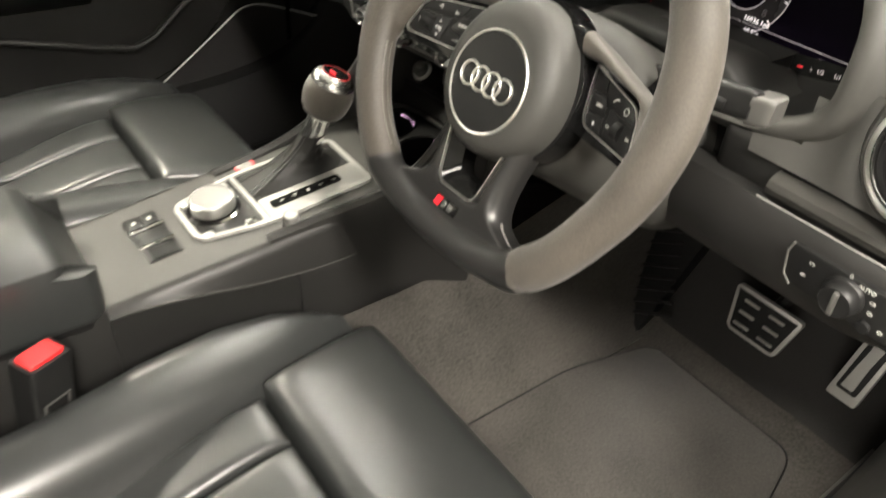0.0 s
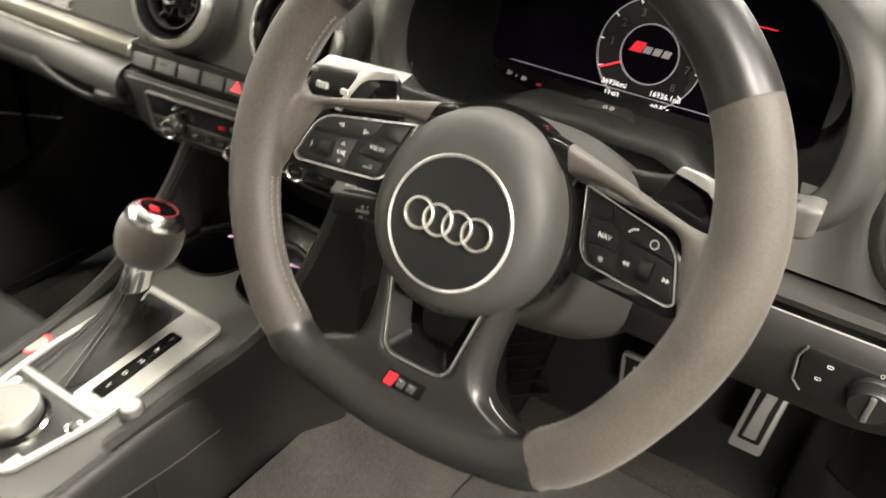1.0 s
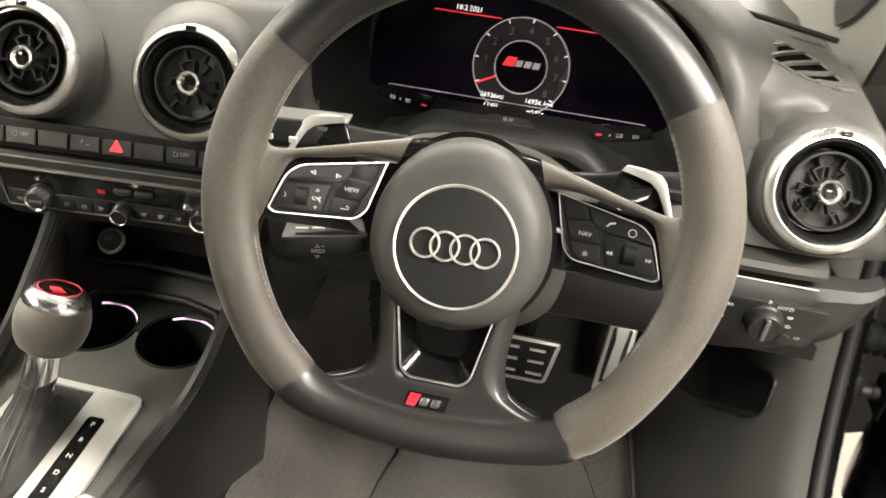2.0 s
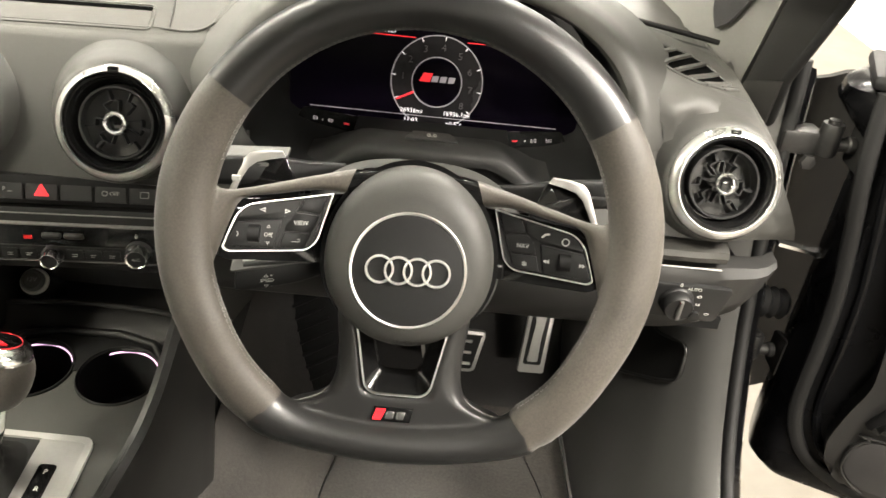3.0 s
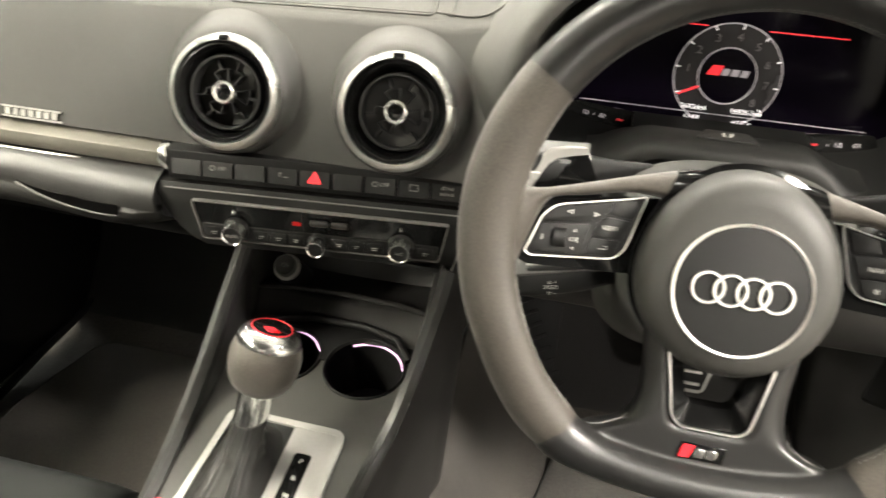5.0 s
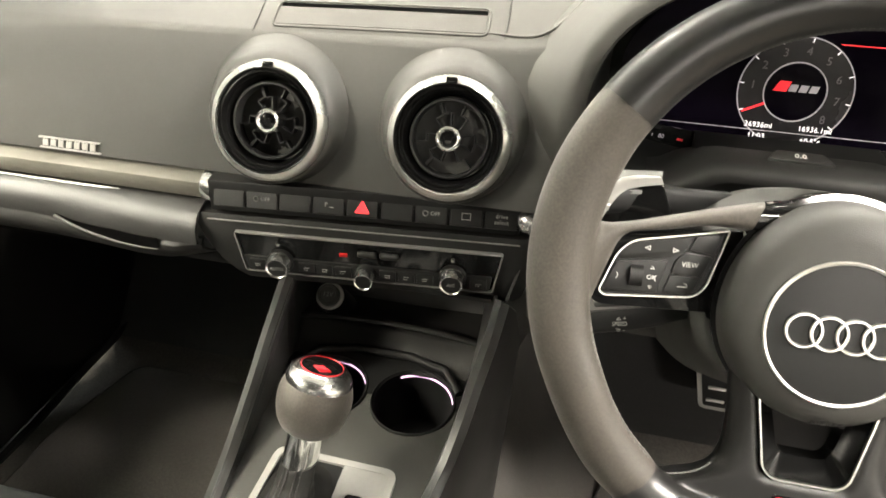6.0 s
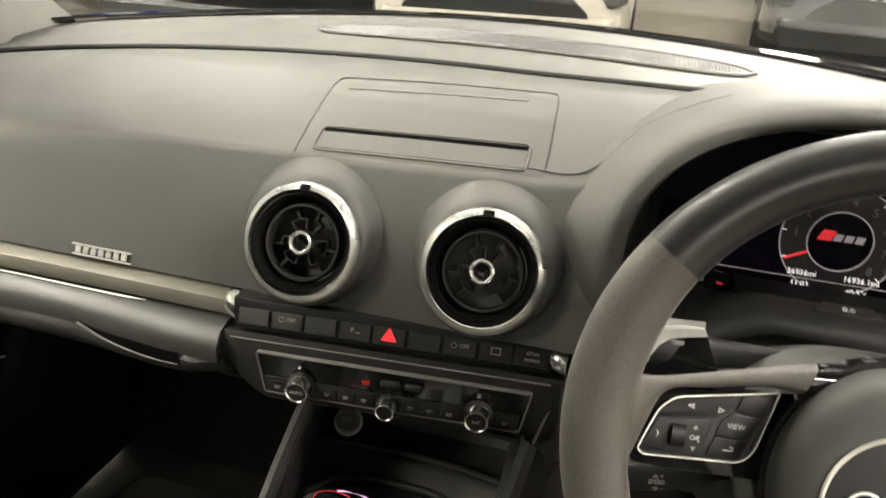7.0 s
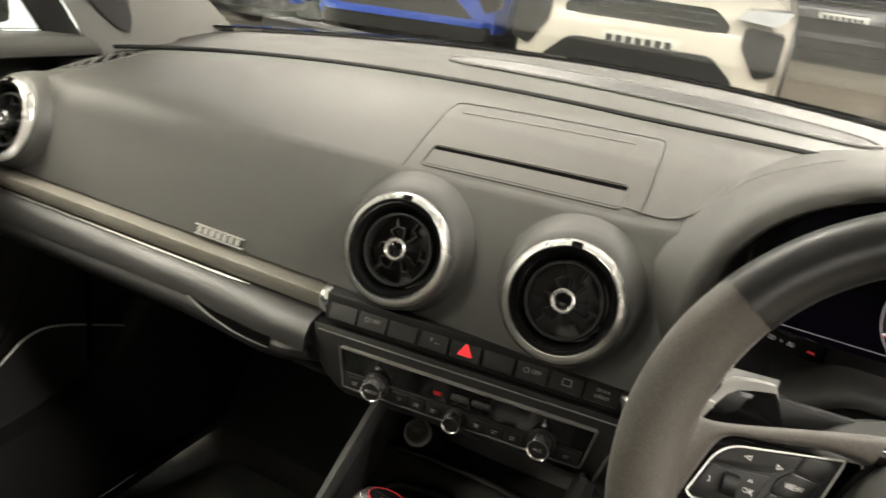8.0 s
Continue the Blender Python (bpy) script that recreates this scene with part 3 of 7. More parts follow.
# row of nine switches below the middle vents
part("switch_tray", box(-0.1385, 0.1385, 0.1672, 0.19, 0.5560, 0.5860, 0.002), BLACK, dashboard, "black switch tray", at=STACK)
for k in range(9):
    x0 = -0.134 + 0.0302 * k
    bm = loft([[(x0 + 0.0007 + e, yy, 0.5632 + e), (x0 + 0.0295 - e, yy, 0.5632 + e), (x0 + 0.0295 - e, yy + dy, 0.5818 - e), (x0 + 0.0007 + e, yy + dy, 0.5818 - e)] for e, yy, dy in ((0, 0.172, 0.006), (0, 0.1632, 0.0062), (0.0011, 0.1618, 0.0066))])
    sw = part("switch", bm, BLACK, dashboard, "black push switch", at=STACK)
    cx = x0 + 0.0151
    m = STACK @ facing(cx, 0.1650, 0.5722, 19)
    if k == 4:
        tri = [(-0.0068, -0.005), (0.0068, -0.005), (0, 0.0065)]
        part("hazard_triangle", prism(rounded(tri, 0.0012, 3), 0, 0.0008), GLOW_RED, sw, "lit red hazard triangle", at=m)
        part("triangle_line", frame_plate(rounded([(p[0] * 0.55, p[1] * 0.55 - 0.0006) for p in tri], 0.0006, 3), rounded([(p[0] * 0.38, p[1] * 0.38 - 0.0006) for p in tri], 0.0004, 3), 0.0007, 0.0010), RED, sw, at=m)
    elif k in (1, 6):
        lettering("OFF", 0.0050, INK_SOFT, "marking", sw, m @ Matrix.Translation((0.0035, 0, 0.0005)))
        part("symbol", lathe([(0.0020, 0.0), (0.0020, 0.0007), (0.0025, 0.0007), (0.0025, 0.0)], 20, closed=True), INK_SOFT, sw, at=m @ Matrix.Translation((-0.0050, 0, 0.0002)))
    elif k == 3:
        lettering("P", 0.0055, INK_SOFT, "marking", sw, m @ Matrix.Translation((-0.002, 0, 0.0005)))
        part("symbol", box(0.001, 0.005, -0.0022, -0.0016, 0, 0.0007), INK_SOFT, sw, at=m)
    elif k == 7:
        part("symbol", frame_plate([(-0.004, -0.003), (0.004, -0.003), (0.004, 0.003), (-0.004, 0.003)], [(-0.0034, -0.0024), (0.0034, -0.0024), (0.0034, 0.0024), (-0.0034, 0.0024)], 0.0002, 0.0008), INK_SOFT, sw, at=m)
    elif k == 8:
        lettering("drive", 0.0054, INK_SOFT, "marking", sw, m @ Matrix.Translation((0, 0.0024, 0.0005)))
        lettering("select", 0.0054, INK_SOFT, "marking", sw, m @ Matrix.Translation((0, -0.0028, 0.0005)))
part("lower_bright_line", tube([(-0.14 + 0.28 * i / 10, 0.1605, 0.5505) for i in range(11)], 0.0007, 8), BEZEL, dashboard, "thin bright line below the switches", at=STACK)

# lower dashboard: middle stack face, glovebox, driver's knee panel
part("stack_face", loft([[(-wl, y0, z0), (wr, y0, z0), (wr, y0 + 0.06, z0), (-wl, y0 + 0.06, z0)] for wl, wr, y0, z0 in ((0.152, 0.152, 0.166, 0.5535), (0.152, 0.152, 0.1625, 0.548), (0.146, 0.151, 0.163, 0.530), (0.133, 0.149, 0.1645, 0.508), (0.120, 0.144, 0.168, 0.493), (0.112, 0.138, 0.174, 0.484))]), SHELF, dashboard, "dark grey face of the middle stack", at=STACK, sharp=50)


near = lambda x: -0.013 * smooth(-0.34, -0.16, x)
band = [[(x, y + near(x), z) for y, z in ((0.176, 0.560), (0.158, 0.553), (0.150, 0.540), (0.150, 0.526))] for x in [-0.700 + 0.552 * i / 30 for i in range(31)]]
part("glovebox_surround", sheet(band, thick=0.004, down=(0, 1, 0)), DASH_LOW, dashboard, "dark grey band above the glovebox")
glove = [[(x, y + near(x) + 0.010 * smooth(-0.175, -0.150, x), z + 0.012 * smooth(-0.215, -0.150, x) * smooth(0.53, 0.49, z)) for y, z in ((0.1535, 0.5255), (0.150, 0.519), (0.151, 0.511), (0.157, 0.501), (0.175, 0.488), (0.21, 0.476), (0.42, 0.455))] for x in [-0.700 + 0.55 * i / 24 for i in range(25)]]
part("glovebox_lid", sheet(glove, thick=0.004, down=(0, 1, 0)), DASH_LOW, dashboard, "dark grey glovebox lid")
LIP = spline([(-0.304, 0.5290), (-0.294, 0.5255), (-0.282, 0.5215), (-0.266, 0.5180), (-0.240, 0.5150), (-0.212, 0.5145), (-0.188, 0.5160)], 5)
# scoop of the pull: shade as a black sheet, lit lip as paler plastic
part("glovebox_pull", sheet([[(x, 0.1490 + near(x), z) for z in (z + 0.001 + min(0.010, 0.16 * (x + 0.304)), z)] for x, z in LIP], thick=0.001, down=(0, 1, 0)), VOID, dashboard, "black sheet for the shade in the glovebox hand slot")
part("handle_edge", tube([(x, 0.1478 + near(x), z) for x, z in LIP], [0.0004] + [0.0018 - 0.00004 * k for k in range(len(LIP) - 2)] + [0.0003], 8), GREYPLASTIC, dashboard, "paler lip of the glovebox pull, its highlight in the colour")
# edges that sweep from the deck up to the climate panel; the tray between them opens towards the driver
RAILS = {-1: spline([(0.0865, -0.080, 0.3345), (0.0920, -0.020, 0.3415), (0.0975, 0.022, 0.3480), (0.1005, 0.060, 0.3600), (0.1010, 0.092, 0.3790), (0.0990, 0.120, 0.4030), (0.0945, 0.142, 0.4320), (0.0865, 0.156, 0.4620), (0.0770, 0.166, 0.4940)], 4),
         1: spline([(0.0865, -0.080, 0.3345), (0.0890, -0.020, 0.3415), (0.0930, 0.030, 0.3475), (0.0985, 0.062, 0.3545), (0.1050, 0.090, 0.3680), (0.1120, 0.118, 0.3930), (0.1190, 0.140, 0.4250), (0.1270, 0.156, 0.4600), (0.1330, 0.168, 0.4940)], 4)}
for sx in (-1, 1):
    rows = []
    for x, y, z in RAILS[sx][10:]:
        rows.append([(sx * x, y + 0.002, z)] + [(sx * (x + (w - x) * t ** 1.25), y + (e - y) * t, z) for w, e in ((0.168, 0.45),) for t in (0.06, 0.2, 0.4, 0.65, 1.0)] + [(sx * 0.176, 0.81, z)])
    rows.append([(sx * 0.150, 0.186, 0.556), (sx * 0.151, 0.195, 0.556), (sx * 0.153, 0.22, 0.556), (sx * 0.157, 0.27, 0.556), (sx * 0.162, 0.35, 0.556), (sx * 0.168, 0.45, 0.556), (sx * 0.176, 0.81, 0.556)])
    part("stack_flank", sheet(rows, thick=0.004, down=(-sx * 0.6, 0.6, 0)), DASH, dashboard, "smooth grey flank of the middle stack", sharp=60)
# knee panel on the driver's side
def knee_foot(x):
    """Lower edge of the knee panel: rounded up at its outer end."""
    e = min(1.0, max(0.0, (x - 0.590) / 0.112))
    return 0.43 + 0.095 * (1 - math.sqrt(1 - e * e))


knee = [[(x, y + 0.010 * smooth(0.58, 0.68, x) + 0.016 * smooth(0.680, 0.700, x), knee_foot(x) + (z - 0.43) * (0.561 - knee_foot(x)) / 0.131) for y, z in ((0.176, 0.561), (0.163, 0.556), (0.158, 0.545), (0.166, 0.505), (0.180, 0.475), (0.215, 0.450), (0.40, 0.43))] for x in [0.150 + 0.550 * i / 44 for i in range(45)]]
part("knee_panel", sheet(knee, thick=0.004, down=(0, 1, 0)), DASH_LOW, dashboard, "dark grey knee panel below the wheel")
# face between the strip and the stack behind the wheel
for x0, x1, y0 in ((0.148, 0.236, 0.186), (0.452, 0.514, 0.1725)):
    part("column_surround", box(x0, x1, y0, 0.30, 0.552, 0.600, 0.010, 4), SHELF, dashboard)
# solid near-black blocks give the shade of the hollow by colour
part("column_hollow", box(0.236, 0.452, 0.200, 0.30, 0.552, 0.603), DARK, dashboard, "near-black block painting the shaded hollow above the steering column")
part("column_hollow", box(0.274, 0.430, 0.202, 0.30, 0.600, 0.624), DARK, dashboard, "near-black block painting the shaded hollow above the steering column")

# engraved badge plate on the passenger's side: plain bars
badge = thing("dash_badge", (-0.286, 0.172, 0.60), "small silver badge plate on the passenger dashboard", "badge")
m = facing(-0.286, 0.1700, 0.5935, 11)
for y0, y1 in ((0.0040, 0.0056), (-0.0056, -0.0040)):
    part("edge_bar", prism([(-0.033, y0), (0.032, y0), (0.033, y1), (-0.032, y1)], 0, 0.0016), SILVER, badge, "bright slanted edge bar", at=m)
for k in range(7):
    x = -0.0295 + 0.0084 * k
    part("raised_bar", prism([(x, -0.0032), (x + 0.0058, -0.0032), (x + 0.0068, 0.0032), (x + 0.0010, 0.0032)], 0, 0.0014, 0.0003, 1), SILVER, badge, at=m)

# ---- climate panel ----
climate = thing("climate_control", (0, 0.17, 0.49), "black climate control unit with three chrome knobs", "climate control")
CL = STACK @ facing(0, 0.163, 0.517, -4)
poly = rounded([(-0.110, -0.0185), (0.119, -0.0185), (0.127, 0.0235), (-0.1165, 0.0235)], 0.003, 3)
part("bezel", frame_plate(poly, inset(poly, 0.0011), -0.002, 0.0030), BEZEL, climate, "satin aluminium surround", at=CL)
part("face", prism(inset(poly, 0.002), -0.006, 0.0012), GLOSS, climate, "gloss black face", at=CL)
part("button_band", prism(rounded([(-0.107, -0.0165), (0.116, -0.0165), (0.118, -0.001), (-0.110, -0.001)], 0.002, 2), 0.0005, 0.003, 0.0006), BLACK, climate, "black button band", at=CL)


def climate_knob(at, r, h, label_text):
    ob = part("knob", lathe([(r * 1.12, -0.002), (r * 1.12, 0.003), (r, 0.0045)], 40), BLACK, climate, "chrome-rimmed rotary knob", at=at)
    part("knob_rim", lathe([(r * 1.06, 0.001), (r * 1.00, h * 0.8), (r * 0.94, h), (r * 0.90, h * 1.01), (r * 0.78, h * 0.93)], 40), POLISH, ob, "knurled pale rim with the chrome's shine in its colour", at=at)
    part("knob_cap", lathe([(r * 0.87, h * 0.92), (r * 0.6, h * 0.94), (0, h * 0.94)], 40), BLACK, ob, at=at)
    if label_text:
        lettering(label_text, r * 0.42, INK_SOFT, "marking", ob, at @ Matrix.Translation((0, 0, h * 0.95)))


for kx, r, text in ((-0.075, 0.0108, "AUTO"), (0.004, 0.0088, ""), (0.083, 0.0108, "A/C")):
    climate_knob(CL @ Matrix.Translation((kx, -0.0040 if r > 0.010 else -0.0100, 0.003)), r, 0.0135, text)
for k, bx in enumerate((-0.097, -0.051, -0.034, -0.017, 0.024, 0.041, 0.058, 0.106)):
    b = part("button", box(bx - 0.0075, bx + 0.0075, -0.0150, -0.0035, 0.0028, 0.0042, 0.0008), BLACK, climate, "small black button", at=CL)
    bm = box(bx - 0.0026, bx + 0.0026, -0.0088, -0.0083, 0.0042, 0.0046)
    box(bx - 0.0026, bx + 0.001 if k % 2 else bx + 0.002, -0.0110, -0.0105, 0.0042, 0.0046, 0, 1, bm)
    part("symbol", bm, INK_SOFT, b, at=CL)
for tx in (0.006, 0.026):
    part("toggle", box(tx - 0.009, tx + 0.009, 0.0085, 0.0150, 0.001, 0.0060, 0.0028, 4), STEEL, climate, "small dark metal toggle", at=CL)
for tx in (-0.075, 0.083):
    part("knob_peg", lathe([(0.0022, 0.0), (0.0022, 0.004), (0.0014, 0.0052), (0, 0.0054)], 16), CHROME, climate, "tiny chrome peg", at=CL @ Matrix.Translation((tx, 0.0150, 0.001)))
part("red_light", box(-0.020, -0.0125, 0.0060, 0.0100, 0.0012, 0.0018), material("dim_red_lens", (0.30, 0.01, 0.01), 0.2), climate, "small red lamp lens", at=CL)

# ---- instrument binnacle ----
binnacle = thing("instrument_cluster", (0.352, 0.26, 0.6), "hooded digital instrument cluster with red needle lit display", "instrument cluster")
BX, BZ = 0.352, 0.668


def arch(wide, top, bottom, y_of, n=64, low=3.2):
    """A closed ring round the instruments, rounder above than below."""
    ring = []
    for i in range(n):
        a = 2 * math.pi * i / n
        c, s = math.cos(a), math.sin(a)
        e = 2.0 / (2.25 if s > 0 else low)
        x = BX + wide * math.copysign(abs(c) ** e, c)
        z = BZ + (top if s > 0 else bottom) * math.copysign(abs(s) ** e, s)
        ring.append((x, y_of(z), z))
    return ring


lip = lambda z: 0.176 + 0.032 * smooth(0.66, 0.79, z)
hood = [arch(0.172, 0.110, 0.064, lambda z: lip(z) + 0.012), arch(0.1755, 0.1135, 0.0665, lip),
        arch(0.184, 0.121, 0.073, lambda z: lip(z) - 0.003), arch(0.192, 0.127, 0.079, lambda z: lip(z) + 0.002), arch(0.203, 0.1295, 0.085, lambda z: lip(z) + 0.012 + 0.03 * smooth(0.68, 0.79, z)), arch(0.222, 0.1275, 0.09, lambda z: lip(z) + 0.03 + 0.07 * smooth(0.68, 0.79, z)), arch(0.245, 0.118, 0.10, lambda z: lip(z) + 0.06 + 0.12 * smooth(0.68, 0.79, z))]
part("hood", loft(hood, cap=False), DASH, binnacle, "dark grey hood round the instruments", sharp=60)
part("housing", loft([arch(0.1605, 0.0985, 0.0585, lambda z: 0.336), arch(0.167, 0.105, 0.0615, lambda z: 0.30), arch(0.1725, 0.1105, 0.0645, lambda z: lip(z) + 0.011)], cap=False), DARK, binnacle, "black inner housing")
SC = facing(BX, 0.312, 0.664, 6)
part("screen", prism(rounded([(-0.152, -0.046), (0.152, -0.046), (0.150, 0.03), (0.10, 0.088), (-0.10, 0.088), (-0.150, 0.03)], 0.02, 5), -0.02, 0.0), SCREEN, binnacle, "dark display glass", at=SC)
part("dial_outer", lathe([(0.0468, 0.0006), (0.0468, 0.0012), (0.0478, 0.0012), (0.0478, 0.0006)], 96, closed=True), INK_GREY, binnacle, "grey rev counter circle", at=SC)
part("dial_face", lathe([(0.0468, 0.0008), (0.0262, 0.0008)], 96), material("dial_grey", (0.02, 0.018, 0.02), 0.25), binnacle, at=SC)
part("dial_inner", lathe([(0.0252, 0.0010), (0.0252, 0.0018), (0.0262, 0.0018), (0.0262, 0.0010)], 96, closed=True), INK_GREY, binnacle, "grey inner circle", at=SC)
for k in range(9):
    a = radians(205 - 30.5 * k)
    part("tick", box(0.0432, 0.0470, -0.0004, 0.0004, 0.0009, 0.0014), INK, binnacle, at=SC @ Matrix.Rotation(a, 4, "Z"))
    if 0 < k:
        lettering(str(k), 0.010, material("numeral_grey", (0.10, 0.09, 0.10), 0.5) if k == 1 else bpy.data.materials["numeral_grey"], "numeral", binnacle, SC @ Matrix.Translation((0.0355 * math.cos(a), 0.0355 * math.sin(a), 0.001)))
part("needle", box(0.026, 0.0455, -0.0009, 0.0009, 0.0014, 0.0022), GLOW_RED, binnacle, "lit red needle", at=SC @ Matrix.Rotation(radians(207), 4, "Z"))
part("red_line", box(-0.092, -0.0255, 0.0425, 0.0434, 0.0004, 0.0009), GLOW_RED, binnacle, at=SC)
part("red_line", box(0.0275, 0.095, 0.0425, 0.0434, 0.0004, 0.0009), GLOW_RED, binnacle, at=SC)
part("grey_line", box(-0.130, 0.130, -0.0368, -0.0362, 0.0004, 0.0009), INK_GREY, binnacle, at=SC)
for text, tx, ty, size in (("36936mi", -0.024, -0.0315, 0.0068), ("16936.1mi", 0.0235, -0.0315, 0.0068), ("11:03", -0.024, -0.0415, 0.0068), ("+0.5\u00b0c", 0.0215, -0.0420, 0.0066), ("10.2.2021", -0.058, 0.0478, 0.0068)):
    lettering(text, size, INK, "readout", binnacle, SC @ Matrix.Translation((tx, ty, 0.0018)))
part("model_mark", prism([(-0.0185, 0.0), (-0.0075, 0.0), (-0.0045, 0.009), (-0.0140, 0.009)], 0.0016, 0.0022), GLOW_RED, binnacle, "red slanted mark", at=SC)
for k in range(3):
    part("mark_bar", prism([(-0.006 + 0.0085 * k, 0.0005), (0.0005 + 0.0085 * k, 0.0005), (0.0020 + 0.0085 * k, 0.0065), (-0.0045 + 0.0085 * k, 0.0065)], 0.0016, 0.0022), INK_GREY, binnacle, at=SC)
# warm-temperature and fuel scales below the screen
for sx in (-1, 1):
    g = part("side_gauge", prism(rounded([(-0.036, -0.008), (0.036, -0.008), (0.030, 0.010), (-0.030, 0.010)], 0.004, 3), 0.0, 0.002), GLOSS, binnacle, "small side gauge", at=SC @ Matrix.Translation((sx * 0.106, -0.048, 0.012)) @ Matrix.Rotation(sx * 0.10, 4, "Z"))
    GM2 = SC @ Matrix.Translation((sx * 0.106, -0.048, 0.012)) @ Matrix.Rotation(sx * 0.10, 4, "Z")
    part("gauge_mark", box(-0.022 if sx > 0 else 0.014, -0.0165 if sx > 0 else 0.0195, -0.0010, 0.0010, 0.002, 0.0023), DIM_RED, g, at=GM2)
    for k, text in enumerate(("1/2", "1/1") if sx > 0 else ("50", "80")):
        lettering(text, 0.0055, INK_GREY, "gauge_figure", g, GM2 @ Matrix.Translation(((0.0005 if sx > 0 else -0.016) + 0.016 * k, 0, 0.0023)))
    part("gauge_mark", box(-0.0085, -0.0078, -0.001, 0.001, 0.002, 0.0023), INK_GREY, g, at=GM2)
# crease that sweeps from the pad up round the hood
SWEEP = spline([(0.070, 0.2305, 0.7125), (0.096, 0.2300, 0.7140), (0.129, 0.2310, 0.7138), (0.150, 0.2390, 0.7236), (0.167, 0.2550, 0.7415), (0.184, 0.2680, 0.7555), (0.213, 0.2730, 0.7715), (0.242, 0.2760, 0.7825)], 5)
part("hood_crease", tube(SWEEP, [0.0003] + [0.0013] * (len(SWEEP) - 2) + [0.0003], 8), DASH, binnacle, "fine crease sweeping round the hood")
# shelf below the screen with the trip button
shelf = []
for i in range(41):
    u = -1 + 2 * i / 40
    rise = 0.0175 * (1 - smooth(0.35, 0.62, abs(u)))
    under = max(0.583, 0.637 - 3.6 * (0.176 * u) ** 2)
    shelf.append([(BX + 0.176 * u, 0.322, 0.600 + rise * 0.3), (BX + 0.176 * u, 0.290, 0.605 + rise * 0.5), (BX + 0.176 * u, 0.254, 0.612 + rise), (BX + 0.176 * u, 0.216, 0.611 + rise * 1.35), (BX + 0.177 * u, 0.203, 0.607 + rise * 1.5), (BX + 0.178 * u, 0.199, 0.602 + rise * 1.6), (BX + 0.178 * u, 0.198, min(under, 0.598 + rise * 1.6))])
part("lower_shelf", sheet(shelf, thick=0.004), SHELF, binnacle, "dark grey shelf below the screen", sharp=60)
bm = prism(rounded([(-0.026, -0.007), (0.026, -0.007), (0.018, 0.007), (-0.018, 0.007)], 0.002, 3), 0, 0.0025, 0.0006)
trip = part("trip_button", bm, DASH_LOW, binnacle, "trip button", at=facing(BX, 0.231, 0.6345, 80))
lettering("0.0", 0.008, INK_DIM, "marking", trip, facing(BX, 0.231, 0.6345, 80) @ Matrix.Translation((0, 0, 0.0028)))

# ---- steering wheel ----
HUB = facing(0.3435, 0.0, 0.620, 23)
wheel = thing("steering_wheel", (0.3435, 0.0, 0.620), "flat-bottomed steering wheel in worn grey suede and black leather", "steering wheel")


def rim_depth(a):
    """The rim lies a little deeper along its flat bottom."""
    a = a % 360
    return -0.006 - 0.012 * smooth(205, 250, a) * (1 - smooth(290, 335, a))


def rim_point(a):
    """Centre line of the rim; a in degrees from -54 to 234 round the top, beyond that along the flat bottom."""
    a = a if a >= -54 else a + 360
    if a <= 234:
        r = 0.1608 + 0.0060 * (smooth(205, 234, a) + smooth(-25, -54, a))
        return Vector((r * math.cos(radians(a)), 0.028 + r * math.sin(radians(a)), rim_depth(a)))
    t = (a - 234) / 72
    x0, v0 = 0.1668 * math.cos(radians(234)), 0.028 + 0.1668 * math.sin(radians(234))
    bow = max(0.0, 4 * t * (1 - t))
    return Vector((x0 - 2 * x0 * t, v0 - 0.0225 * bow ** 0.62, rim_depth(a)))


def rim_width(a):
    a = a if a >= -54 else a + 360
    side = max(math.exp(-((a - 8) / 34) ** 2), math.exp(-((a - 172) / 34) ** 2))
    low = smooth(226, 248, a) * (1 - smooth(292, 314, a))
    corner = math.exp(-((a - 234) / 12) ** 2) + math.exp(-((a + 54) / 12) ** 2) + math.exp(-((a - 306) / 12) ** 2)
    return 0.0168 + 0.0026 * side - 0.0030 * low + 0.0012 * corner


def rim_solid(a0, a1, n, bm=None):
    rings = []
    for i in range(n + 1):
        a = a0 + (a1 - a0) * i / n
        p = rim_point(a)
        t = rim_point(a + 0.5) - rim_point(a - 0.5)
        side = Vector((t.y, -t.x, 0)).normalized()
        w, d = rim_width(a) + 0.0004, 0.0160
        rings.append([p + side * (w * math.cos(2 * math.pi * k / 24)) + Vector((0, 0, 1)) * (d * math.sin(2 * math.pi * k / 24)) for k in range(24)])
    return loft(rings, bm)


part("rim_top", rim_solid(34, 146, 60), LEATHER, wheel, "smooth black leather rim top", at=HUB, sharp=60)

# thread along the inner side of the rim
for a0, a1, n in ((36, 144, 60), (149, 163, 8), (196, 233, 21), (-53, -16, 21), (17, 31, 8)):
    bm = bmesh.new()
    for i in range(n):
        a = a0 + (a1 - a0) * i / n
        for flip in (0, 1):
            pts = []
            for da, e in ((0.1, -0.0015), (0.85 * (a1 - a0) / n, 0.0015)):
                b = a + da
                p = rim_point(b)
                inward = (Vector((0, 0.028, p.z)) - p).normalized()
                w = rim_width(b) + 0.0002
                ang = radians(3) + (e if flip else -e) * 150
                pts.append(p + inward * (w * math.cos(ang)) + Vector((0, 0, 1)) * (0.016 * math.sin(ang)))
            tube(pts, 0.00048, 5, bm=bm, up=(0.3, 0.5, 0.8))
    part("stitching", bm, THREAD, wheel, "pale grey cross stitching", at=HUB)
